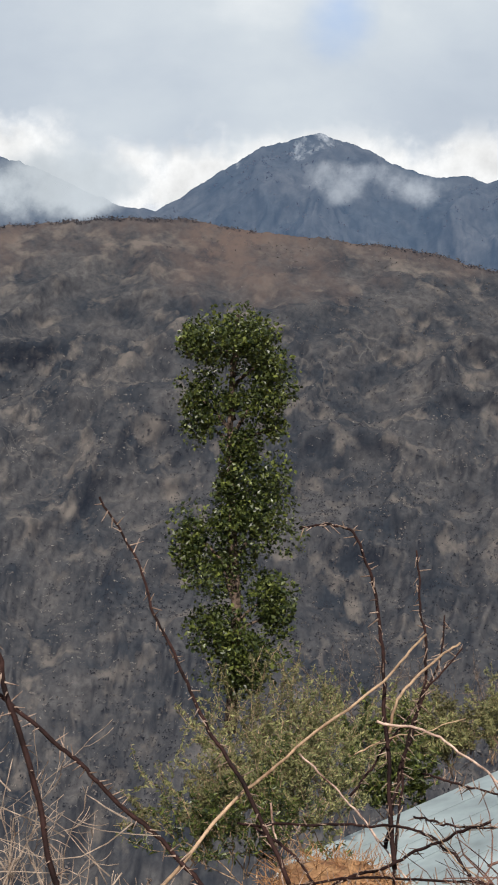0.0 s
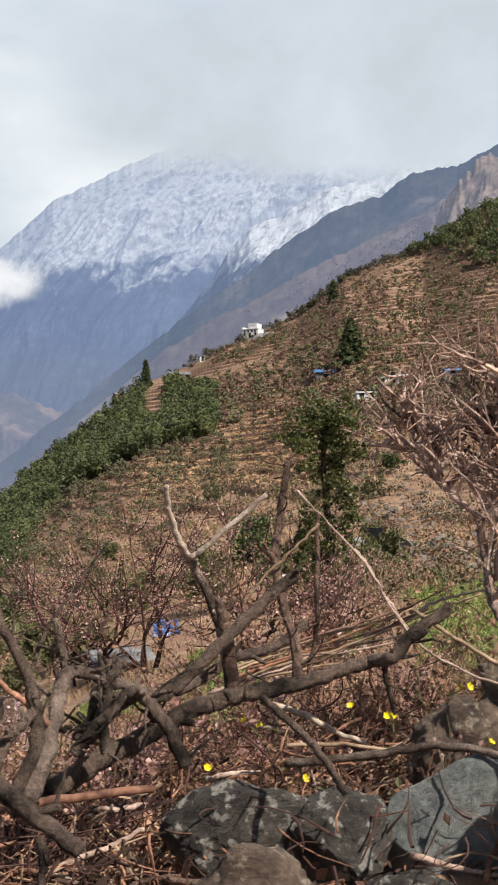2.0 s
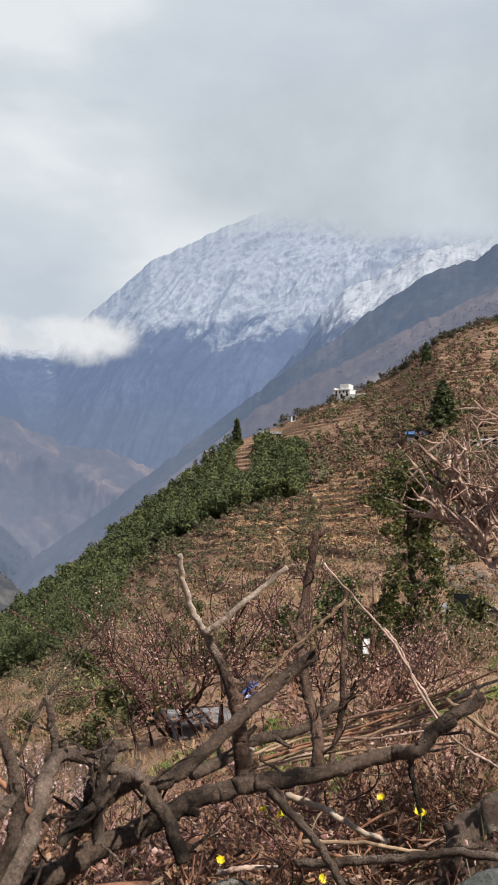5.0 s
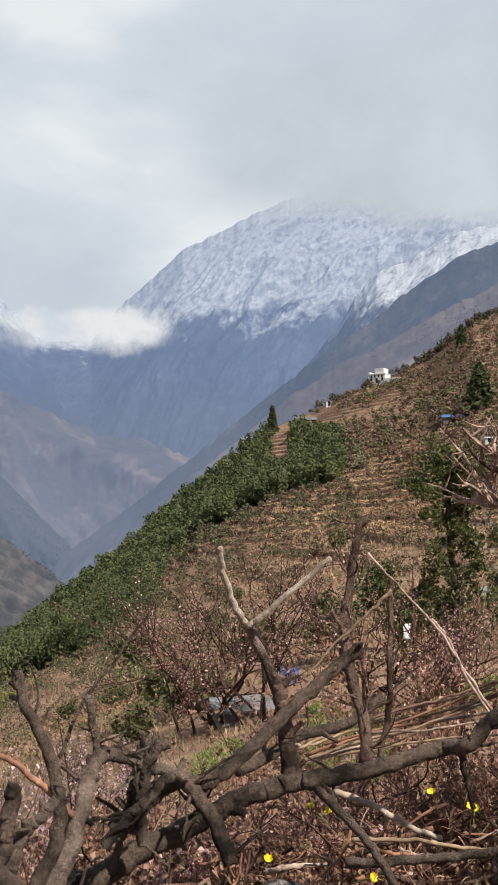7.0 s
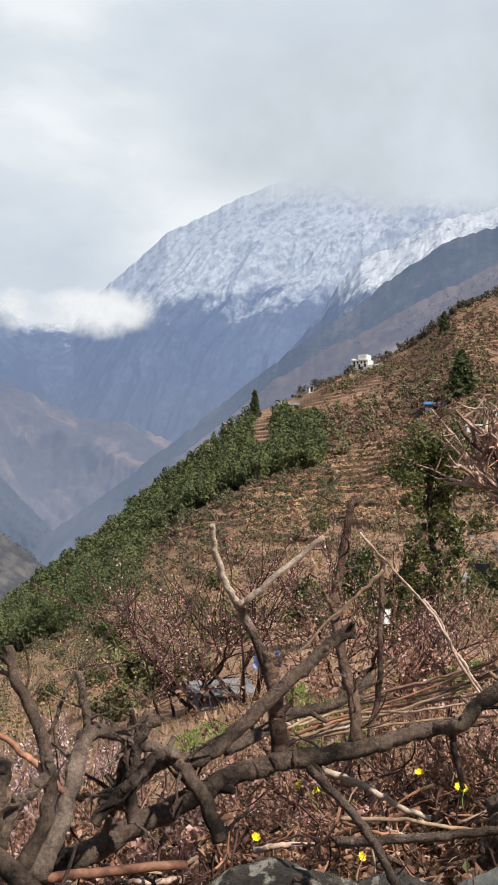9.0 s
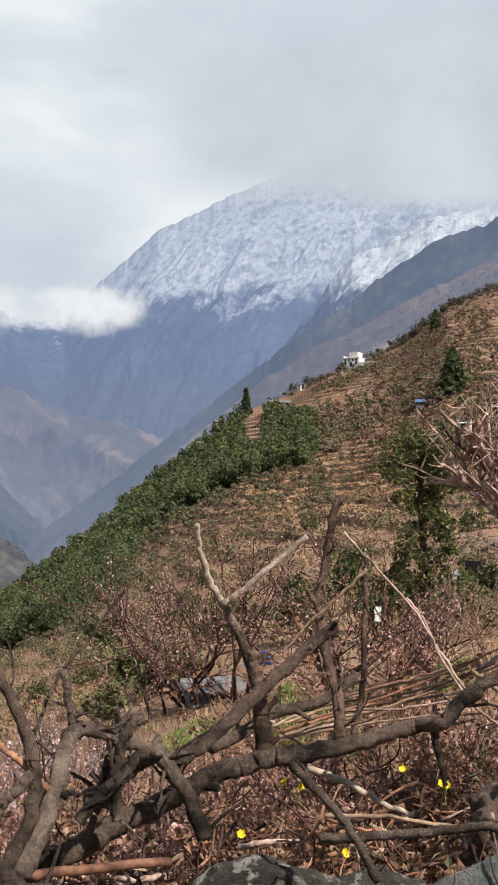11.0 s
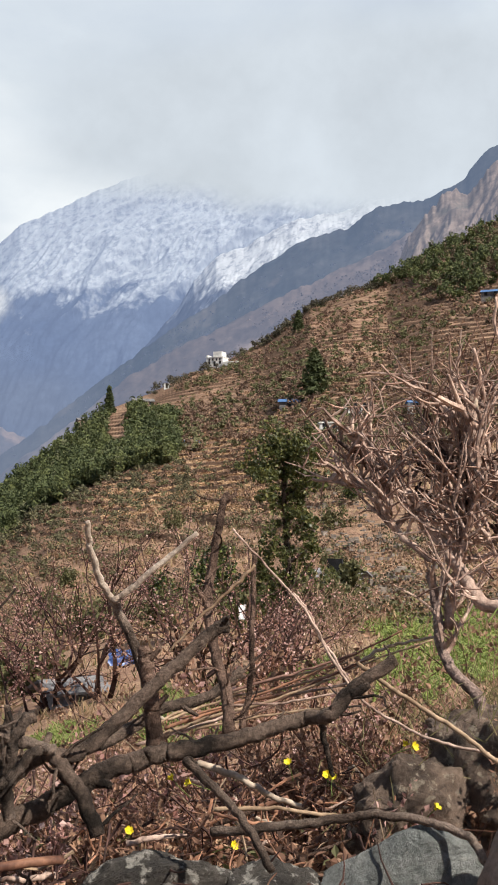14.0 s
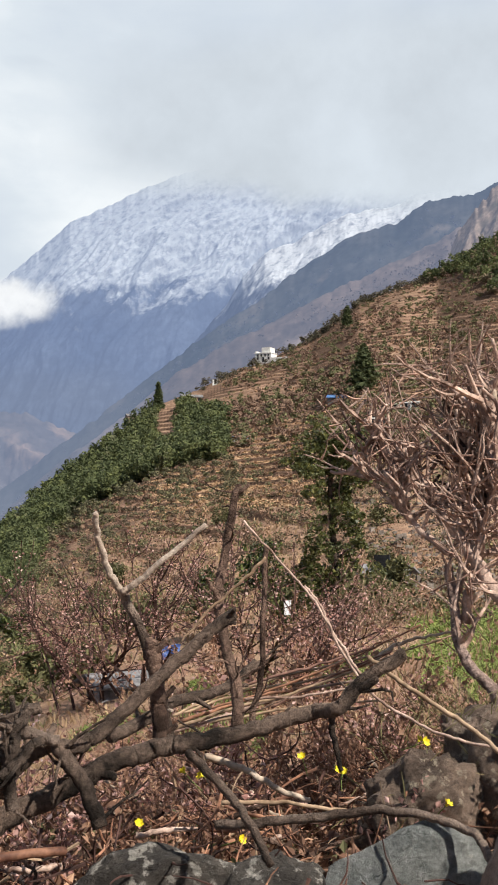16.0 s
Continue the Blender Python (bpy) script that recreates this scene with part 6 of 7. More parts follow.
dead_branch("stick", "straw-coloured stem in the brush", stem_tan, ([(0.18, 4.09, 0.92), (0.32, 4.13, 0.97), (0.54, 4.17, 1.03), (0.74, 4.19, 1.07), (0.85, 4.22, 1.09)], 0.005, 0.004), seed=16)
dead_branch("stick", "straw-coloured stem in the brush", stem_tan, ([(0.22, 4.09, 0.93), (0.45, 4.17, 0.99), (0.67, 4.24, 1.01), (0.91, 4.30, 1.07), (1.19, 4.34, 1.15)], 0.0045, 0.0035), seed=17)
for k, pts in enumerate(([(-1.89, 2.93, 0.38), (-1.49, 3.01, 0.49), (-1.16, 3.00, 0.57), (-0.88, 2.95, 0.66), (-0.50, 2.89, 0.74)][2:], [(-1.86, 3.19, 0.36), (-1.47, 3.14, 0.47), (-0.96, 3.12, 0.62), (-0.56, 2.99, 0.74)][2:], [(-1.22, 3.31, 0.57), (-1.08, 3.33, 0.63), (-0.95, 3.35, 0.67), (-0.85, 3.33, 0.65)], [(-1.31, 2.79, 0.47), (-1.01, 2.80, 0.49), (-0.73, 2.80, 0.56), (-0.56, 2.77, 0.69)], [(-1.26, 2.85, 0.58), (-1.13, 2.84, 0.55), (-0.99, 2.82, 0.51)], [(-0.85, 2.77, 0.59), (-0.80, 2.72, 0.54), (-0.75, 2.67, 0.52)])):
    dead_branch("stick", "long orange-brown cut stem on the brush pile", stem_red if k < 3 else stem_tan, (pts, 0.008 if k < 2 else 0.004, 0.008 if k < 2 else 0.0035), seed=20 + k)

# more of the fallen tree: stubs and limbs heaped where the branches meet
dead_branch("fallen_branch", "charred dark stub standing in the heap of branches", bark_grey, ([(-0.22, 2.97, 0.90), (-0.23, 2.96, 0.98), (-0.22, 2.95, 1.04), (-0.21, 2.95, 1.09), (-0.18, 2.95, 1.14)], 0.015, 0.012), twigs=3, seed=40)
dead_branch("fallen_branch", "short grey limb propped on the fallen branch", bark_grey, ([(-0.14, 2.92, 1.07), (-0.17, 2.90, 1.06), (-0.21, 2.90, 1.01), (-0.25, 2.90, 0.98), (-0.30, 2.88, 0.92)], 0.011, 0.014), twigs=2, seed=41)
dead_branch("fallen_branch", "broken dark stub beside the split stump", bark, ([(-0.40, 2.82, 1.09), (-0.39, 2.80, 1.02), (-0.37, 2.80, 0.97), (-0.36, 2.78, 0.88)], 0.011, 0.015), ([(-0.38, 2.80, 1.03), (-0.33, 2.78, 1.00), (-0.30, 2.77, 1.01)], 0.008, 0.006), seed=43)
dead_branch("stick", "thin reddish branch arching beside the stump", stem_red, ([(-0.56, 2.74, 1.17), (-0.49, 2.75, 1.14), (-0.44, 2.75, 1.10), (-0.40, 2.75, 1.07), (-0.35, 2.75, 1.02)], 0.006, 0.008), seed=44)
dead_branch("stick", "short grey stem behind the stump", bark_grey, ([(-0.48, 2.70, 0.90), (-0.45, 2.70, 0.99), (-0.41, 2.70, 1.03), (-0.38, 2.71, 1.06)], 0.016, 0.011), seed=45)
dead_branch("upright_stub", "thick brown stub wrapped in dry grass", bark_red, ([(0.13, 3.20, 0.98), (0.12, 3.20, 1.08), (0.11, 3.20, 1.16), (0.10, 3.20, 1.22), (0.10, 3.20, 1.26)], 0.022, 0.018), seed=46)
# a loose bundle of pale cut stems behind the fallen branch
for k, (pts, thick) in enumerate((([(0.12, 4.10, 0.85), (0.36, 4.15, 0.91), (0.63, 4.20, 0.98), (0.89, 4.20, 1.03)], 0.0080), ([(0.21, 4.10, 0.90), (0.43, 4.10, 0.97), (0.66, 4.15, 1.01), (0.93, 4.20, 1.11)], 0.0085), ([(0.17, 4.00, 0.89), (0.38, 4.00, 0.96), (0.52, 4.00, 0.99), (0.76, 4.00, 1.07)], 0.0075),
                                   ([(0.34, 3.90, 1.03), (0.49, 3.90, 1.07), (0.65, 3.90, 1.11), (0.81, 3.90, 1.16)], 0.0065), ([(0.40, 3.90, 1.00), (0.58, 3.90, 1.01), (0.79, 3.90, 1.04)], 0.0060),
                                   ([(0.26, 4.05, 0.94), (0.52, 4.02, 1.02), (0.80, 4.00, 1.13), (0.98, 3.98, 1.22)], 0.0055), ([(0.30, 3.96, 0.92), (0.56, 3.98, 0.96), (0.84, 3.97, 0.98)], 0.0060), ([(0.50, 4.05, 0.95), (0.70, 4.00, 1.06), (0.88, 3.95, 1.14)], 0.0050))):
    dead_branch("stick", "pale pinkish-tan cut stem in a loose bundle", (stem_pink, stem_red, stem_tan, stem_pile)[k % 4], (pts, thick * 0.78, thick * 0.55), seed=50 + k)
dead_branch("stick", "peeled whitish stick under the fallen branch", wood_pale, ([(0.24, 3.28, 0.95), (0.34, 3.27, 0.92), (0.42, 3.27, 0.87), (0.51, 3.26, 0.84)], 0.010, 0.007), seed=60)
dead_branch("stick", "dry brown stem across the stony bank", stem_tan, ([(0.28, 3.25, 0.84), (0.45, 3.24, 0.84), (0.57, 3.24, 0.82), (0.72, 3.23, 0.82)], 0.006, 0.005), seed=61)
dead_branch("stick", "whitish dry stem in front of the green field", wood_pale, ([(0.83, 4.00, 1.11), (0.92, 4.00, 1.16), (1.00, 4.00, 1.18), (1.12, 4.00, 1.20)], 0.007, 0.004), seed=62)
dead_branch("stick", "bent pale stem hanging over the fallen branch", stem_pink, ([(0.52, 3.42, 1.38), (0.56, 3.40, 1.33), (0.59, 3.40, 1.26), (0.63, 3.38, 1.20), (0.67, 3.36, 1.13)], 0.0042, 0.0045), seed=63)
# broken sticks strewn over the bank
g = np.random.default_rng(640)
for k in range(110):
    az, r = g.uniform(-11, 20), g.uniform(2.75, 4.3)
    a = math.radians(az)
    base = np.array([r * math.sin(a), r * math.cos(a), float(np.interp(az, (-11, -8, 30), (0.50, 0.52, 0.6))) + 0.05 + 0.14 * g.random() ** 1.6])
    turn = g.uniform(0, math.pi)
    way = np.array([math.cos(turn), 0.5 * math.sin(turn), g.normal() * 0.22]) * g.uniform(0.05, 0.17)
    bow = g.normal(size=3) * 0.012
    dead_branch("stick", ("broken reddish-brown stick in the litter", "broken grey-brown stick in the litter", "dry pinkish stick in the litter", "split pale stick in the litter")[k % 4], (stem_red, bark_red, stem_pink, wood_pale)[k % 4],
                ([base - way, base + bow, base + way], g.uniform(0.004, 0.0095), g.uniform(0.003, 0.007)), seed=700 + k)


thorn_wood = two_tone("thorn", (0.12, 0.08, 0.06), (0.34, 0.25, 0.2), 20, 80)


def cane(label, points, r0, r1, mat, seed, thorns=True):
    """A bramble cane with thorns all along it."""
    g = np.random.default_rng(seed)
    t = thing("thorny_cane" if thorns else "dry_cane", label, "cane", points[0])
    part_mesh("stem", mesh_of("stem", *limb(points, r0, r1, 7, 0.06, per=8, seed=seed, waver=0.010), mat, True), t)
    if thorns:
        C = smooth_line(points, 9)
        for i in range(1, len(C) - 1):
            way = unit(g.normal(size=3))
            part_mesh("thorn", mesh_of("thorn", *tubes([(C[i], C[i] + way * g.uniform(0.028, 0.055), 0.0032, 0.0008)], 4), thorn_wood), t)
    return t


for k, (pts, ra, rb) in enumerate((([(-3.20, 2.83, 1.29), (-3.05, 2.87, 1.08), (-2.93, 2.85, 0.88), (-2.79, 2.85, 0.69), (-2.65, 2.83, 0.54), (-2.51, 2.82, 0.42), (-2.30, 2.79, 0.17)], 0.004, 0.008), ([(-2.86, 3.54, 1.16), (-2.74, 3.59, 1.18), (-2.66, 3.62, 1.14), (-2.58, 3.62, 0.98), (-2.52, 3.59, 0.78), (-2.46, 3.53, 0.56), (-2.39, 3.46, 0.28), (-2.31, 3.38, 0.05)], 0.004, 0.009), ([(-2.55, 3.87, 1.08), (-2.50, 3.82, 0.86), (-2.44, 3.78, 0.73), (-2.42, 3.69, 0.51), (-2.43, 3.56, 0.25), (-2.40, 3.46, 0.08)], 0.004, 0.008), ([(-3.02, 2.10, 1.53), (-2.96, 2.10, 1.28), (-2.88, 2.10, 1.03), (-2.79, 2.09, 0.84), (-2.66, 2.09, 0.59), (-2.48, 2.06, 0.27)], 0.007, 0.009), ([(-3.25, 2.34, 0.77), (-3.16, 2.37, 0.68), (-3.01, 2.46, 0.55), (-2.88, 2.51, 0.45), (-2.74, 2.56, 0.34), (-2.58, 2.61, 0.22), (-2.46, 2.62, 0.13)], 0.007, 0.008), ([(-2.00, 3.61, 1.10), (-1.91, 3.61, 1.01), (-1.76, 3.63, 0.94), (-1.60, 3.65, 0.84), (-1.47, 3.63, 0.69), (-1.39, 3.59, 0.56), (-1.32, 3.53, 0.41)], 0.006, 0.010), ([(-0.91, 4.16, 1.06), (-0.90, 4.08, 0.89), (-0.91, 4.00, 0.73), (-1.00, 3.89, 0.58), (-1.09, 3.79, 0.47)], 0.008, 0.010), ([(-2.32, 3.83, 0.74), (-2.39, 3.73, 0.61), (-2.42, 3.64, 0.44), (-2.40, 3.55, 0.24), (-2.35, 3.44, -0.03)], 0.003, 0.006), ([(-2.44, 3.90, 0.84), (-2.43, 3.84, 0.66), (-2.48, 3.73, 0.48), (-2.54, 3.62, 0.34), (-2.59, 3.51, 0.21)], 0.003, 0.005))):
    cane("arching dark red bramble cane with pale thorns", pts, ra * 0.95, rb * 0.95, stem_dark, 300 + k)
for k, (pts, ra, rb) in enumerate((([(-2.60, 2.51, 0.13), (-2.57, 2.85, 0.35), (-2.49, 3.17, 0.52), (-2.40, 3.47, 0.69), (-2.39, 3.69, 0.80)], 0.0062, 0.004), ([(-2.39, 3.38, 0.54), (-2.24, 3.47, 0.51), (-2.11, 3.52, 0.44), (-1.99, 3.56, 0.35)], 0.005, 0.004), ([(-2.33, 3.83, 0.76), (-2.40, 3.73, 0.68), (-2.46, 3.63, 0.58), (-2.46, 3.56, 0.45)], 0.004, 0.006), ([(-1.55, 3.65, 0.73), (-1.57, 3.60, 0.57), (-1.62, 3.52, 0.36)], 0.004, 0.006), ([(-2.56, 3.46, 0.37), (-2.49, 3.61, 0.42), (-2.42, 3.73, 0.43), (-2.33, 3.88, 0.47)], 0.003, 0.002))):
    cane("straight straw-coloured dry stem", pts, ra, rb, (stem_tan, stem_pink)[k % 2], 320 + k, thorns=False)
# canes trailing low in front of the tin roof
for k, (pts, ra) in enumerate((([(-3.03, 3.40, 0.04), (-2.73, 3.40, 0.10), (-2.48, 3.40, 0.16), (-2.27, 3.40, 0.19), (-2.16, 3.40, 0.18), (-2.06, 3.40, 0.12), (-1.99, 3.40, 0.06)], 0.005), ([(-2.99, 3.44, 0.03), (-2.79, 3.42, -0.02), (-2.70, 3.41, -0.07), (-2.60, 3.40, -0.17)], 0.006),
                                ([(-2.57, 3.36, -0.08), (-2.47, 3.36, -0.01), (-2.35, 3.36, 0.05), (-2.19, 3.36, 0.15), (-2.05, 3.36, 0.24), (-1.94, 3.36, 0.30)], 0.006), ([(-2.80, 3.32, -0.14), (-2.67, 3.32, -0.08), (-2.35, 3.32, 0.03), (-2.05, 3.32, 0.09), (-1.91, 3.32, 0.12)], 0.005),
                                ([(-2.26, 3.42, 0.23), (-2.16, 3.42, 0.23), (-2.06, 3.42, 0.24), (-1.92, 3.42, 0.27)], 0.004), ([(-2.25, 3.46, 0.37), (-2.13, 3.46, 0.36), (-2.06, 3.46, 0.36), (-1.94, 3.46, 0.36)], 0.004))):
    cane("trailing dark bramble cane with thorns", pts, ra, ra * 0.8, stem_dark, 340 + k)
for k, pts in enumerate(([(-2.80, 3.48, 0.33), (-2.64, 3.48, 0.24), (-2.49, 3.48, 0.13), (-2.31, 3.48, -0.02)], [(-2.95, 3.50, 0.11), (-2.91, 3.50, -0.08), (-2.88, 3.50, -0.20)])):
    cane("thin pale dry stem leaning in the brambles", pts, 0.004, 0.003, stem_pink, 350 + k, thorns=False)


# ---- the bank at hand: brush, litter, small growth ----
def brush(name, label, count, az, reach, low, high, length, thick, mat, seed, steep=0.25, bend=0.12, loose=0.45):
    """Cut stems thrown down at random in a band of the bank."""
    g = np.random.default_rng(seed)
    segs = []
    for _ in range(count):
        a, r = g.uniform(*az), g.uniform(*reach)
        ground_z = float(np.interp(a, (-62, -42, -34, -28, -24, -20, -8, 30), (-0.2, -0.25, -0.12, 0.06, 0.18, 0.33, 0.52, 0.6)))
        f = g.random() ** 1.5
        c = np.array([r * math.sin(math.radians(a)), r * math.cos(math.radians(a)), ground_z + low + (high - low) * f - (max(r - 3.0, 0) * 0.14 if a < -5 else 0)])
        tangent = np.array([math.cos(math.radians(a)), -math.sin(math.radians(a)), 0])
        d = unit(tangent * g.choice((-1, 1)) * (1 if loose < 1 else 0.35) + g.normal(size=3) * (loose, loose, steep))
        ln = length * g.uniform(0.4, 1.3)
        p = c - d * ln / 2
        rad = thick * g.uniform(0.5, 1.4)
        curl = g.normal(size=3) * bend * 0.7
        for i in range(5):
            d = unit(d + g.normal(size=3) * bend * 0.4 + curl)
            q = p + d * ln / 5
            segs.append((p, q, rad * (1 - 0.13 * i), rad * (0.87 - 0.13 * i)))
            p = q
    return stuff(name, label, "brush", [tubes(segs, 5)], mat)


brush("brush_pile", "heap of cut reddish-brown stems", 2100, (-32, -7), (3.0, 4.0), -0.14, 0.12, 0.55, 0.0036, stem_pile, 400, 0.4, 0.42)
brush("brush_pile", "thin dark twigs in the heap", 600, (-33, -5), (2.8, 4.0), -0.12, 0.14, 0.42, 0.0026, stem_dark, 401, 0.6, 0.5)
brush("brush_pile", "pale dry stems in the heap", 220, (-34, -5), (2.9, 4.0), -0.08, 0.12, 0.5, 0.0035, stem_tan, 402, 0.3, 0.2)
brush("brush_litter", "dry reddish twigs strewn over the bank", 900, (-11, 24), (2.8, 4.6), -0.06, 0.18, 0.20, 0.0036, stem_red, 403, 0.8, 0.3, 1.0)
brush("brush_litter", "dark red-brown dry twigs strewn over the bank", 1000, (-11, 24), (2.7, 4.6), -0.08, 0.22, 0.17, 0.0040, stem_fruit, 404, 1.0, 0.3, 1.0)
brush("brush_litter", "straw-coloured stems strewn over the bank", 260, (-11, 24), (2.8, 4.8), -0.04, 0.20, 0.24, 0.0044, stem_tan, 405, 1.1, 0.25, 1.0)
stem_bleached = two_tone("bleached stalk", (0.17, 0.13, 0.105), (0.38, 0.305, 0.25), 9, 60, per_island=0.3)
brush("dry_grass", "tangle of straw-coloured dry stalks", 110, (-58, -48.5), (3.2, 4.4), -0.15, 0.78, 0.42, 0.0024, stem_bleached, 406, 1.8, 0.2)
# bleached twiggy shrubs that fork and cross beside the brambles
for k, (x, y, z, h) in enumerate(((-3.30, 2.45, -0.10, 0.62), (-3.10, 2.50, -0.12, 0.50), (-2.86, 2.48, -0.06, 0.34), (-3.42, 2.62, 0.0, 0.70), (-3.22, 2.36, -0.10, 0.42), (-2.66, 2.55, 0.0, 0.24))):
    shrub("dry_shrub", "bleached leafless shrub with forking pale twigs", "bush", (x, y, z), h, 3, 800 + k, stem_bleached, None, 0, 0, 2, 0.0056, 0.9, 0.6, 3, thick=5, least=0.0014, group="bleached shrubs beside the brambles")
g = np.random.default_rng(410)
for name, label, count, az, reach, mat, size in (("leaf_litter", "fallen brown leaves on the bank", 22000, (-34, 26), (3.0, 6.5), leaf_dry, 0.020), ("leaf_litter", "dark rotting leaves on the bank", 2200, (-34, 26), (2.3, 6.0), leafy("rotting leaf", (0.035, 0.019, 0.013), (0.15, 0.08, 0.052), 0.9, 0.1), 0.022), ("weeds", "small green weeds between the twigs", 1500, (-8, 26), (3.2, 6.0), leaf_scrub, 0.018)):
    A, R = g.uniform(*az, count), g.uniform(*reach, count)
    Z = ground_height(A, R) + g.random(count) ** 2 * 0.16
    P = np.stack([R * np.sin(np.radians(A)), R * np.cos(np.radians(A)), Z], -1)
    stuff(name, label, "leaves", [leaves(g, P, size, 0.5, 1.8)], mat)
for k in range(38):
    az, r = g.uniform(-2.5, 25), g.uniform(4.4, 11.0)
    shrub("twiggy_bush", "low leafless bush of tangled reddish twigs", "bush", on_ground(az, r, 0.0), g.uniform(0.7, 1.25), 7, 420 + k, (stem_red, stem_fruit, stem_pile)[k % 3], blossom if k % 4 == 0 else leaf_dry, 900, 0.017, 2, 0.009, 0.75, 0.5, 3, group="bare bushes behind the bank")
for k in range(36):
    az, r = g.uniform(-9, 24), g.uniform(3.4, 4.8)
    shrub("twiggy_bush", "small leafless tuft of upright reddish twigs", "bush", on_ground(az, r, 0.0), g.uniform(0.22, 0.46), 6, 470 + k, (stem_red, stem_pile, stem_red)[k % 3], leaf_dry if k % 4 else blossom, 420, 0.013, 2, 0.0045, 0.7, 0.4, 3, group="bare bushes behind the bank")
for k in range(9):
    az, r = g.uniform(-17, -9), g.uniform(5.0, 8.0)
    shrub("twiggy_bush", "low leafless bush of tangled reddish twigs", "bush", on_ground(az, r, 0.0), g.uniform(0.5, 0.8), 6, 450 + k, stem_pink, blossom_pale, 220, 0.02, 2, 0.006, 0.75, 0.5, 3, group="bare bushes behind the bank")


for name, label, count, az, reach, mat, tall in (("dry_grass", "dry straw-coloured grass on the slope", 40000, (-25, 26), (5.0, 150), leafy("dry grass", (0.24, 0.155, 0.09), (0.50, 0.36, 0.215), 0.9, 0.3), 0.20),
                                                 ("weeds", "green weeds on the slope", 8000, (-25, 26), (6.0, 150), leaf_scrub, 0.16), ("dead_leaves", "rust-brown dead growth on the slope", 6000, (-20, 26), (4.5, 45), leaf_dry, 0.14)):
    A, R = g.uniform(*az, count), np.exp(g.uniform(math.log(reach[0]), math.log(reach[1]), count))
    X, Y = R * np.sin(np.radians(A)), R * np.cos(np.radians(A))
    P = np.stack([X, Y, ground_height(A, R)], -1)
    P = P[fbm(X / 4, Y / 4, count * 0.001, 3) + 0.3 * g.normal(size=count) > -0.1]
    size = tall * (0.5 + np.linalg.norm(P[:, :2], axis=1, keepdims=True) / 40)
    tip = P + np.concatenate([g.normal(size=(len(P), 2)) * size * 0.4, size * g.uniform(0.4, 1.2, (len(P), 1))], 1)
    side = np.concatenate([g.normal(size=(len(P), 2)), np.zeros((len(P), 1))], 1) * size * 0.10
    V = np.stack([P - side, P + side, tip + side * 0.3, tip - side * 0.3], 1).reshape(-1, 3)
    tagged(new(name, mesh_of(name, V, np.arange(len(V)).reshape(-1, 4), mat)), label, "grass", kind="stuff")


# ---- the tangled pruned bush ----
bush_bark = two_tone("pinkish bark", (0.10, 0.065, 0.055), (0.36, 0.26, 0.22), 20, 80, bump=0.8, bump_distance=0.01)


# bark colour darkened to stand for the shade inside the bush
bush_shade = two_tone("bark painted as inner shade", (0.035, 0.022, 0.018), (0.13, 0.085, 0.07), 20, 80)
stem_fine = two_tone("reddish shoot", (0.13, 0.07, 0.055), (0.44, 0.29, 0.235), 14, 60, per_island=0.4)


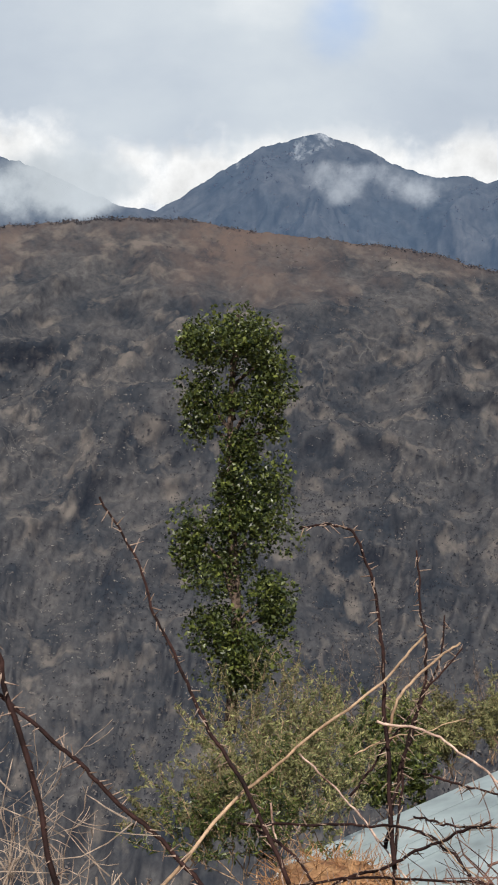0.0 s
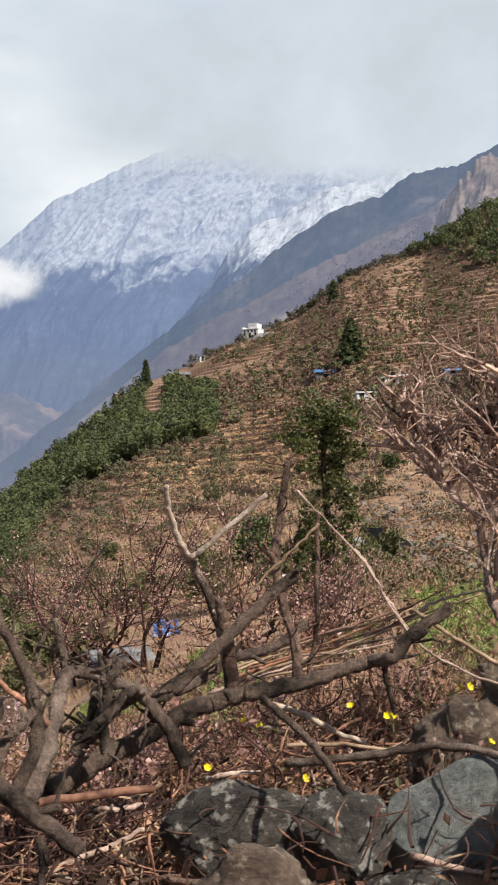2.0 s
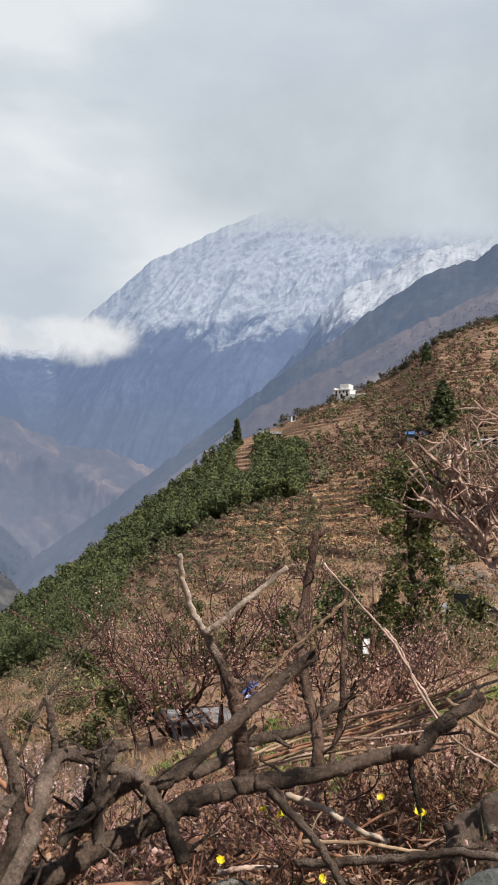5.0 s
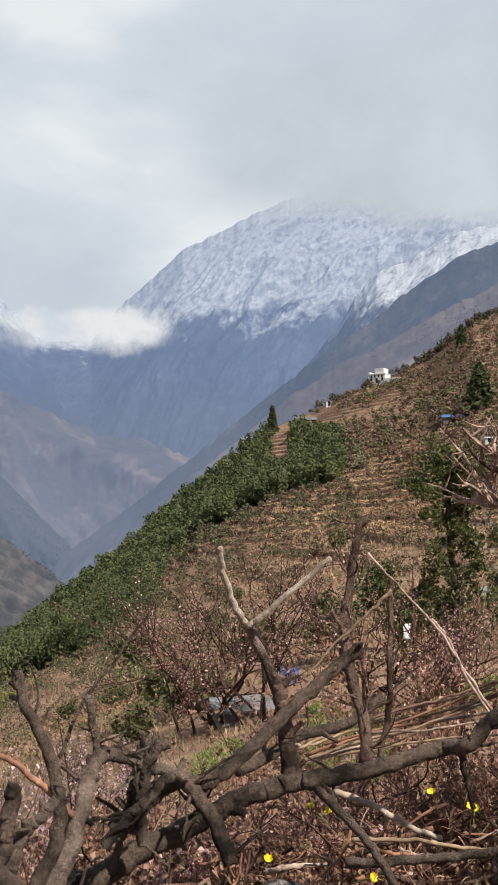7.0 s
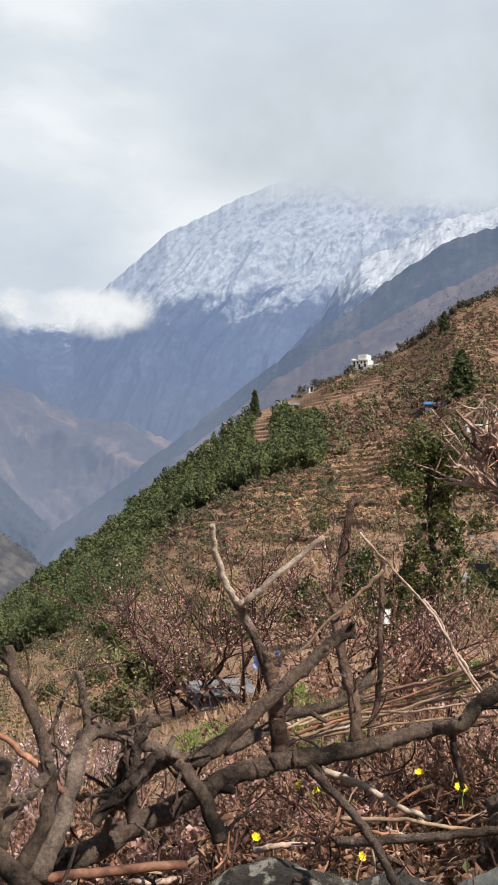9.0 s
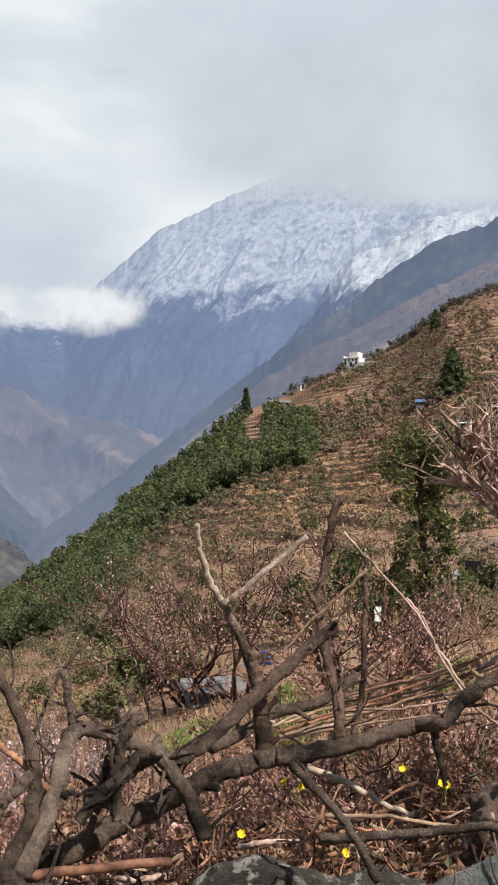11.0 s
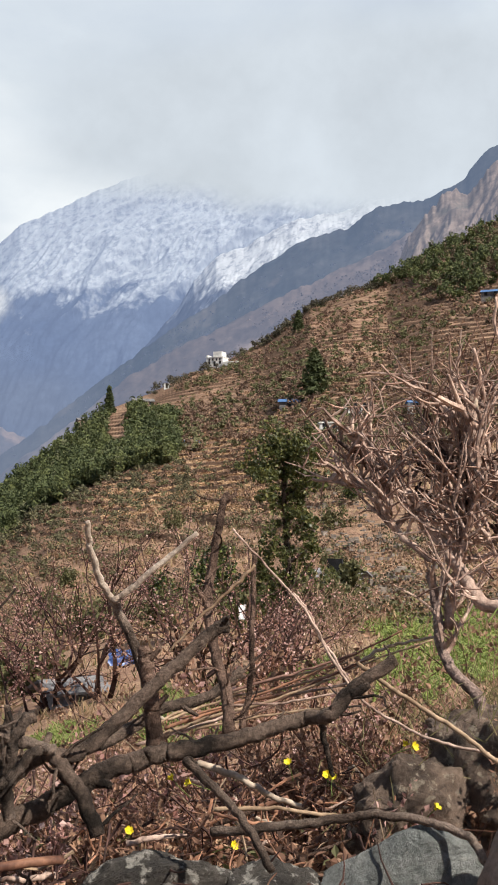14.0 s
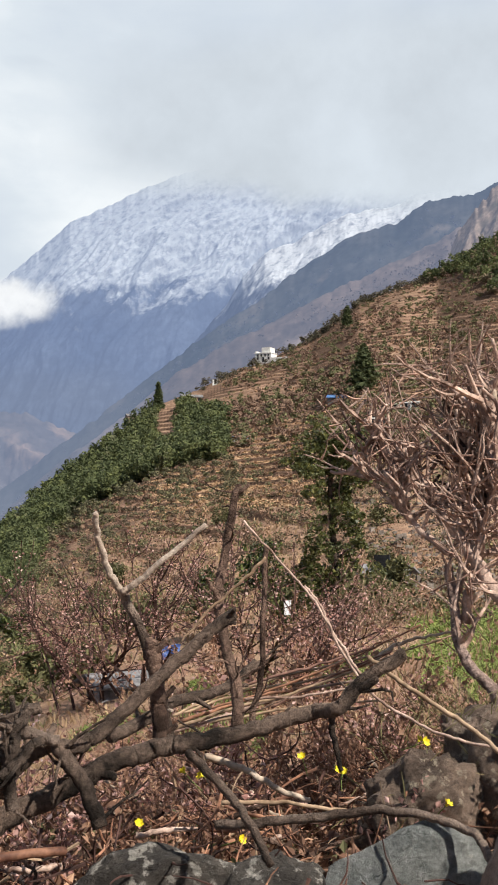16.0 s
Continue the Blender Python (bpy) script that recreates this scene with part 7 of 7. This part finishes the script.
def tangled_bush():
    g = np.random.default_rng(600)
    limbs = (([(1.32, 3.38, 0.85), (1.29, 3.47, 1.08), (1.24, 3.53, 1.21), (1.20, 3.58, 1.31), (1.13, 3.64, 1.34), (1.09, 3.69, 1.42), (1.05, 3.73, 1.49), (1.01, 3.77, 1.56), (0.97, 3.80, 1.65), (0.92, 3.84, 1.70), (0.88, 3.88, 1.73), (0.83, 3.91, 1.82), (0.79, 3.94, 1.88)], 0.025, 0.012), ([(1.16, 3.45, 0.84), (1.11, 3.53, 0.99), (1.10, 3.58, 1.06), (1.04, 3.65, 1.14), (1.02, 3.70, 1.22), (1.02, 3.75, 1.33), (1.02, 3.79, 1.42)], 0.020, 0.014), ([(1.05, 3.71, 1.25), (1.08, 3.72, 1.37), (1.10, 3.73, 1.46), (1.12, 3.73, 1.55), (1.15, 3.73, 1.63), (1.15, 3.73, 1.82), (1.15, 3.73, 1.99)], 0.016, 0.010), ([(1.00, 3.69, 1.46), (0.93, 3.78, 1.53), (0.89, 3.86, 1.59), (0.86, 3.94, 1.67)], 0.010, 0.007), ([(1.00, 3.74, 1.56), (0.97, 3.80, 1.65), (0.90, 3.88, 1.67), (0.84, 3.94, 1.69), (0.78, 4.01, 1.71), (0.70, 4.07, 1.72)], 0.012, 0.005), ([(1.40, 3.62, 1.15), (1.35, 3.70, 1.35), (1.31, 3.76, 1.50), (1.29, 3.80, 1.65), (1.28, 3.83, 1.83), (1.30, 3.84, 2.00)], 0.016, 0.009), ([(1.11, 3.76, 1.41), (1.12, 3.81, 1.56), (1.13, 3.86, 1.67), (1.16, 3.90, 1.80), (1.12, 3.95, 1.95)], 0.012, 0.006), ([(1.50, 3.70, 1.24), (1.48, 3.78, 1.45), (1.46, 3.84, 1.61), (1.46, 3.89, 1.78), (1.50, 3.92, 1.95)], 0.016, 0.008), ([(1.28, 3.80, 1.88), (1.28, 3.81, 1.97), (1.28, 3.83, 2.10), (1.26, 3.84, 2.23), (1.27, 3.85, 2.31)], 0.008, 0.004))
    base = limbs[1][0][0]
    t = thing("tangled_bush", "dense leafless bush of pinkish-grey pruned stems", "bush", base)
    for k, (pts, r0, r1) in enumerate(limbs):
        part_mesh("limb", mesh_of("limb", *limb(pts, r0, r1, 9, 0.18, seed=k * 2.7, waver=0.012), bush_bark if k == 1 else stem_pink, True), t)
    segs = []
    for k, (pts, r0, r1) in enumerate(limbs[:8]):
        C = smooth_line(pts, 8)
        for _ in range((18, 6, 34, 12, 20, 38, 42, 40)[k]):
            i = int(len(C) * g.uniform(0.3, 0.62 if k == 5 else 1.0)) - 1
            way = unit((g.normal() * 0.7, g.normal() * 0.5, g.uniform(0.0, 1.6)))
            s, _b = grow(g, C[i], way, g.uniform(0.08, 0.19) if k in (0, 3, 4) else g.uniform(0.10, 0.27), g.uniform(0.006, 0.0125), 1, 3, 0.8, 0.18, 0.08, steps=4)
            segs.append(s)
    for s in segs[:200]:
        part_mesh("twig", mesh_of("twig", *tubes(s, 5), stem_pink), t)
    # straight year-old shoots fan up out of the knots; those behind painted dark as shade
    for k, count in ((0, 26), (2, 48), (5, 52), (6, 46), (7, 44)):
        C = smooth_line(limbs[k][0], 8)
        for n in range(count):
            i = int(len(C) * (g.uniform(0.22, 0.55) if k == 5 else g.uniform(0.42, 0.98))) - 1
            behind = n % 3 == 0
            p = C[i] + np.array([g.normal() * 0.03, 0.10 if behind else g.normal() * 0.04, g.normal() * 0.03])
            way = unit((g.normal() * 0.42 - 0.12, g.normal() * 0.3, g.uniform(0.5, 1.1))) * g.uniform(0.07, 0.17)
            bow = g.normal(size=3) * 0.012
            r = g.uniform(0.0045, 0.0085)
            part_mesh("shoot", mesh_of("shoot", *limb([p, p + way * 0.5 + bow, p + way], r, r * 0.6, 6, 0.12, per=3, seed=float(n)), bush_shade if behind else (stem_pink, bush_bark)[n % 4 == 1], True), t)
    top = np.array(limbs[2][0][-1])
    part_mesh("cut_end", mesh_of("cut_end", *limb([top - (0, 0, 0.07), top - (0.004, 0, 0.03), top + (0.006, 0, 0.006)], 0.017, 0.012, 9, 0.25, per=4), wood_pale, True), t, "pale sawn knob at the top")
    fine = []
    for s in segs:
        for _ in range(2):
            a, b, _r, r = s[g.integers(1, len(s))]
            f, _b = grow(g, b, unit((g.normal(), g.normal() * 0.7, g.uniform(-0.2, 1.2))), g.uniform(0.06, 0.18), 0.0032, 0, 0, wander=0.16, steps=3)
            fine += f
    part_mesh("side_shoot", mesh_of("side_shoot", *tubes(fine, 4), stem_fine), t, "thin reddish-brown side shoots", kind="stuff")


tangled_bush()


# ---- yellow flowers ----
petal_yellow = two_tone("yellow petal", (0.72, 0.55, 0.02), (0.85, 0.72, 0.05), 30, 120, roughness=0.5)
stalk_green = two_tone("green stalk", (0.09, 0.13, 0.03), (0.16, 0.2, 0.05), 20, 90)


def flower_thing():
    t = thing("yellow_flower", "small bright yellow flower on a thin stalk", "flower", (0, 0, 0), "yellow flowers")
    for k in range(6):
        a = k * math.pi / 3
        bm = bmesh.new()
        rows = []
        for s in np.linspace(0, 1, 5):
            w = 0.0085 * math.sin(math.pi * (0.12 + 0.80 * s)) ** 0.8
            rows.append([bm.verts.new((math.cos(a) * 0.018 * s - math.sin(a) * e * w, math.sin(a) * 0.018 * s + math.cos(a) * e * w, 0.014 * s ** 1.5 + 0.003 * abs(e))) for e in (-1, 0, 1)])
        for r0, r1 in zip(rows, rows[1:]):
            for i in range(2):
                bm.faces.new((r0[i], r0[i + 1], r1[i + 1], r1[i]))
        part("petal", bm, petal_yellow, t, smooth=True)
    bm = bmesh.new()
    bmesh.ops.create_icosphere(bm, subdivisions=2, radius=0.006)
    part("centre", bm, petal_yellow, t)
    part_mesh("stalk", mesh_of("stalk", *limb([(0, 0, 0), (0.004, 0.002, -0.05), (0.0, 0.006, -0.11)], 0.0016, 0.002, 6), stalk_green, True), t)
    return t


first = None
for k, place in enumerate(((0.07, 3.49, 0.73), (0.33, 3.27, 0.74), (0.86, 3.22, 0.83), (1.21, 3.61, 1.36), (0.61, 3.34, 0.89), (0.95, 2.67, 1.13), (0.20, 3.62, 0.84), (0.25, 3.61, 0.83), (0.55, 3.69, 0.86), (0.64, 3.56, 0.85), (0.80, 3.22, 0.99), (0.87, 3.56, 0.93))):
    m = Matrix.Translation(place) @ Euler((radians(50 + 17 * math.sin(k * 2.1)), radians(20 * math.cos(k * 1.7)), k * 0.7)).to_matrix().to_4x4() @ Matrix.Scale(1.2 if k in (3, 5) else 0.72, 4)
    if first is None:
        first = flower_thing()
        first.matrix_world = m
        first_scale = first.scale.copy()
    else:
        one = copy_thing(first, m @ Matrix.Diagonal((*(1 / s for s in first_scale), 1)))
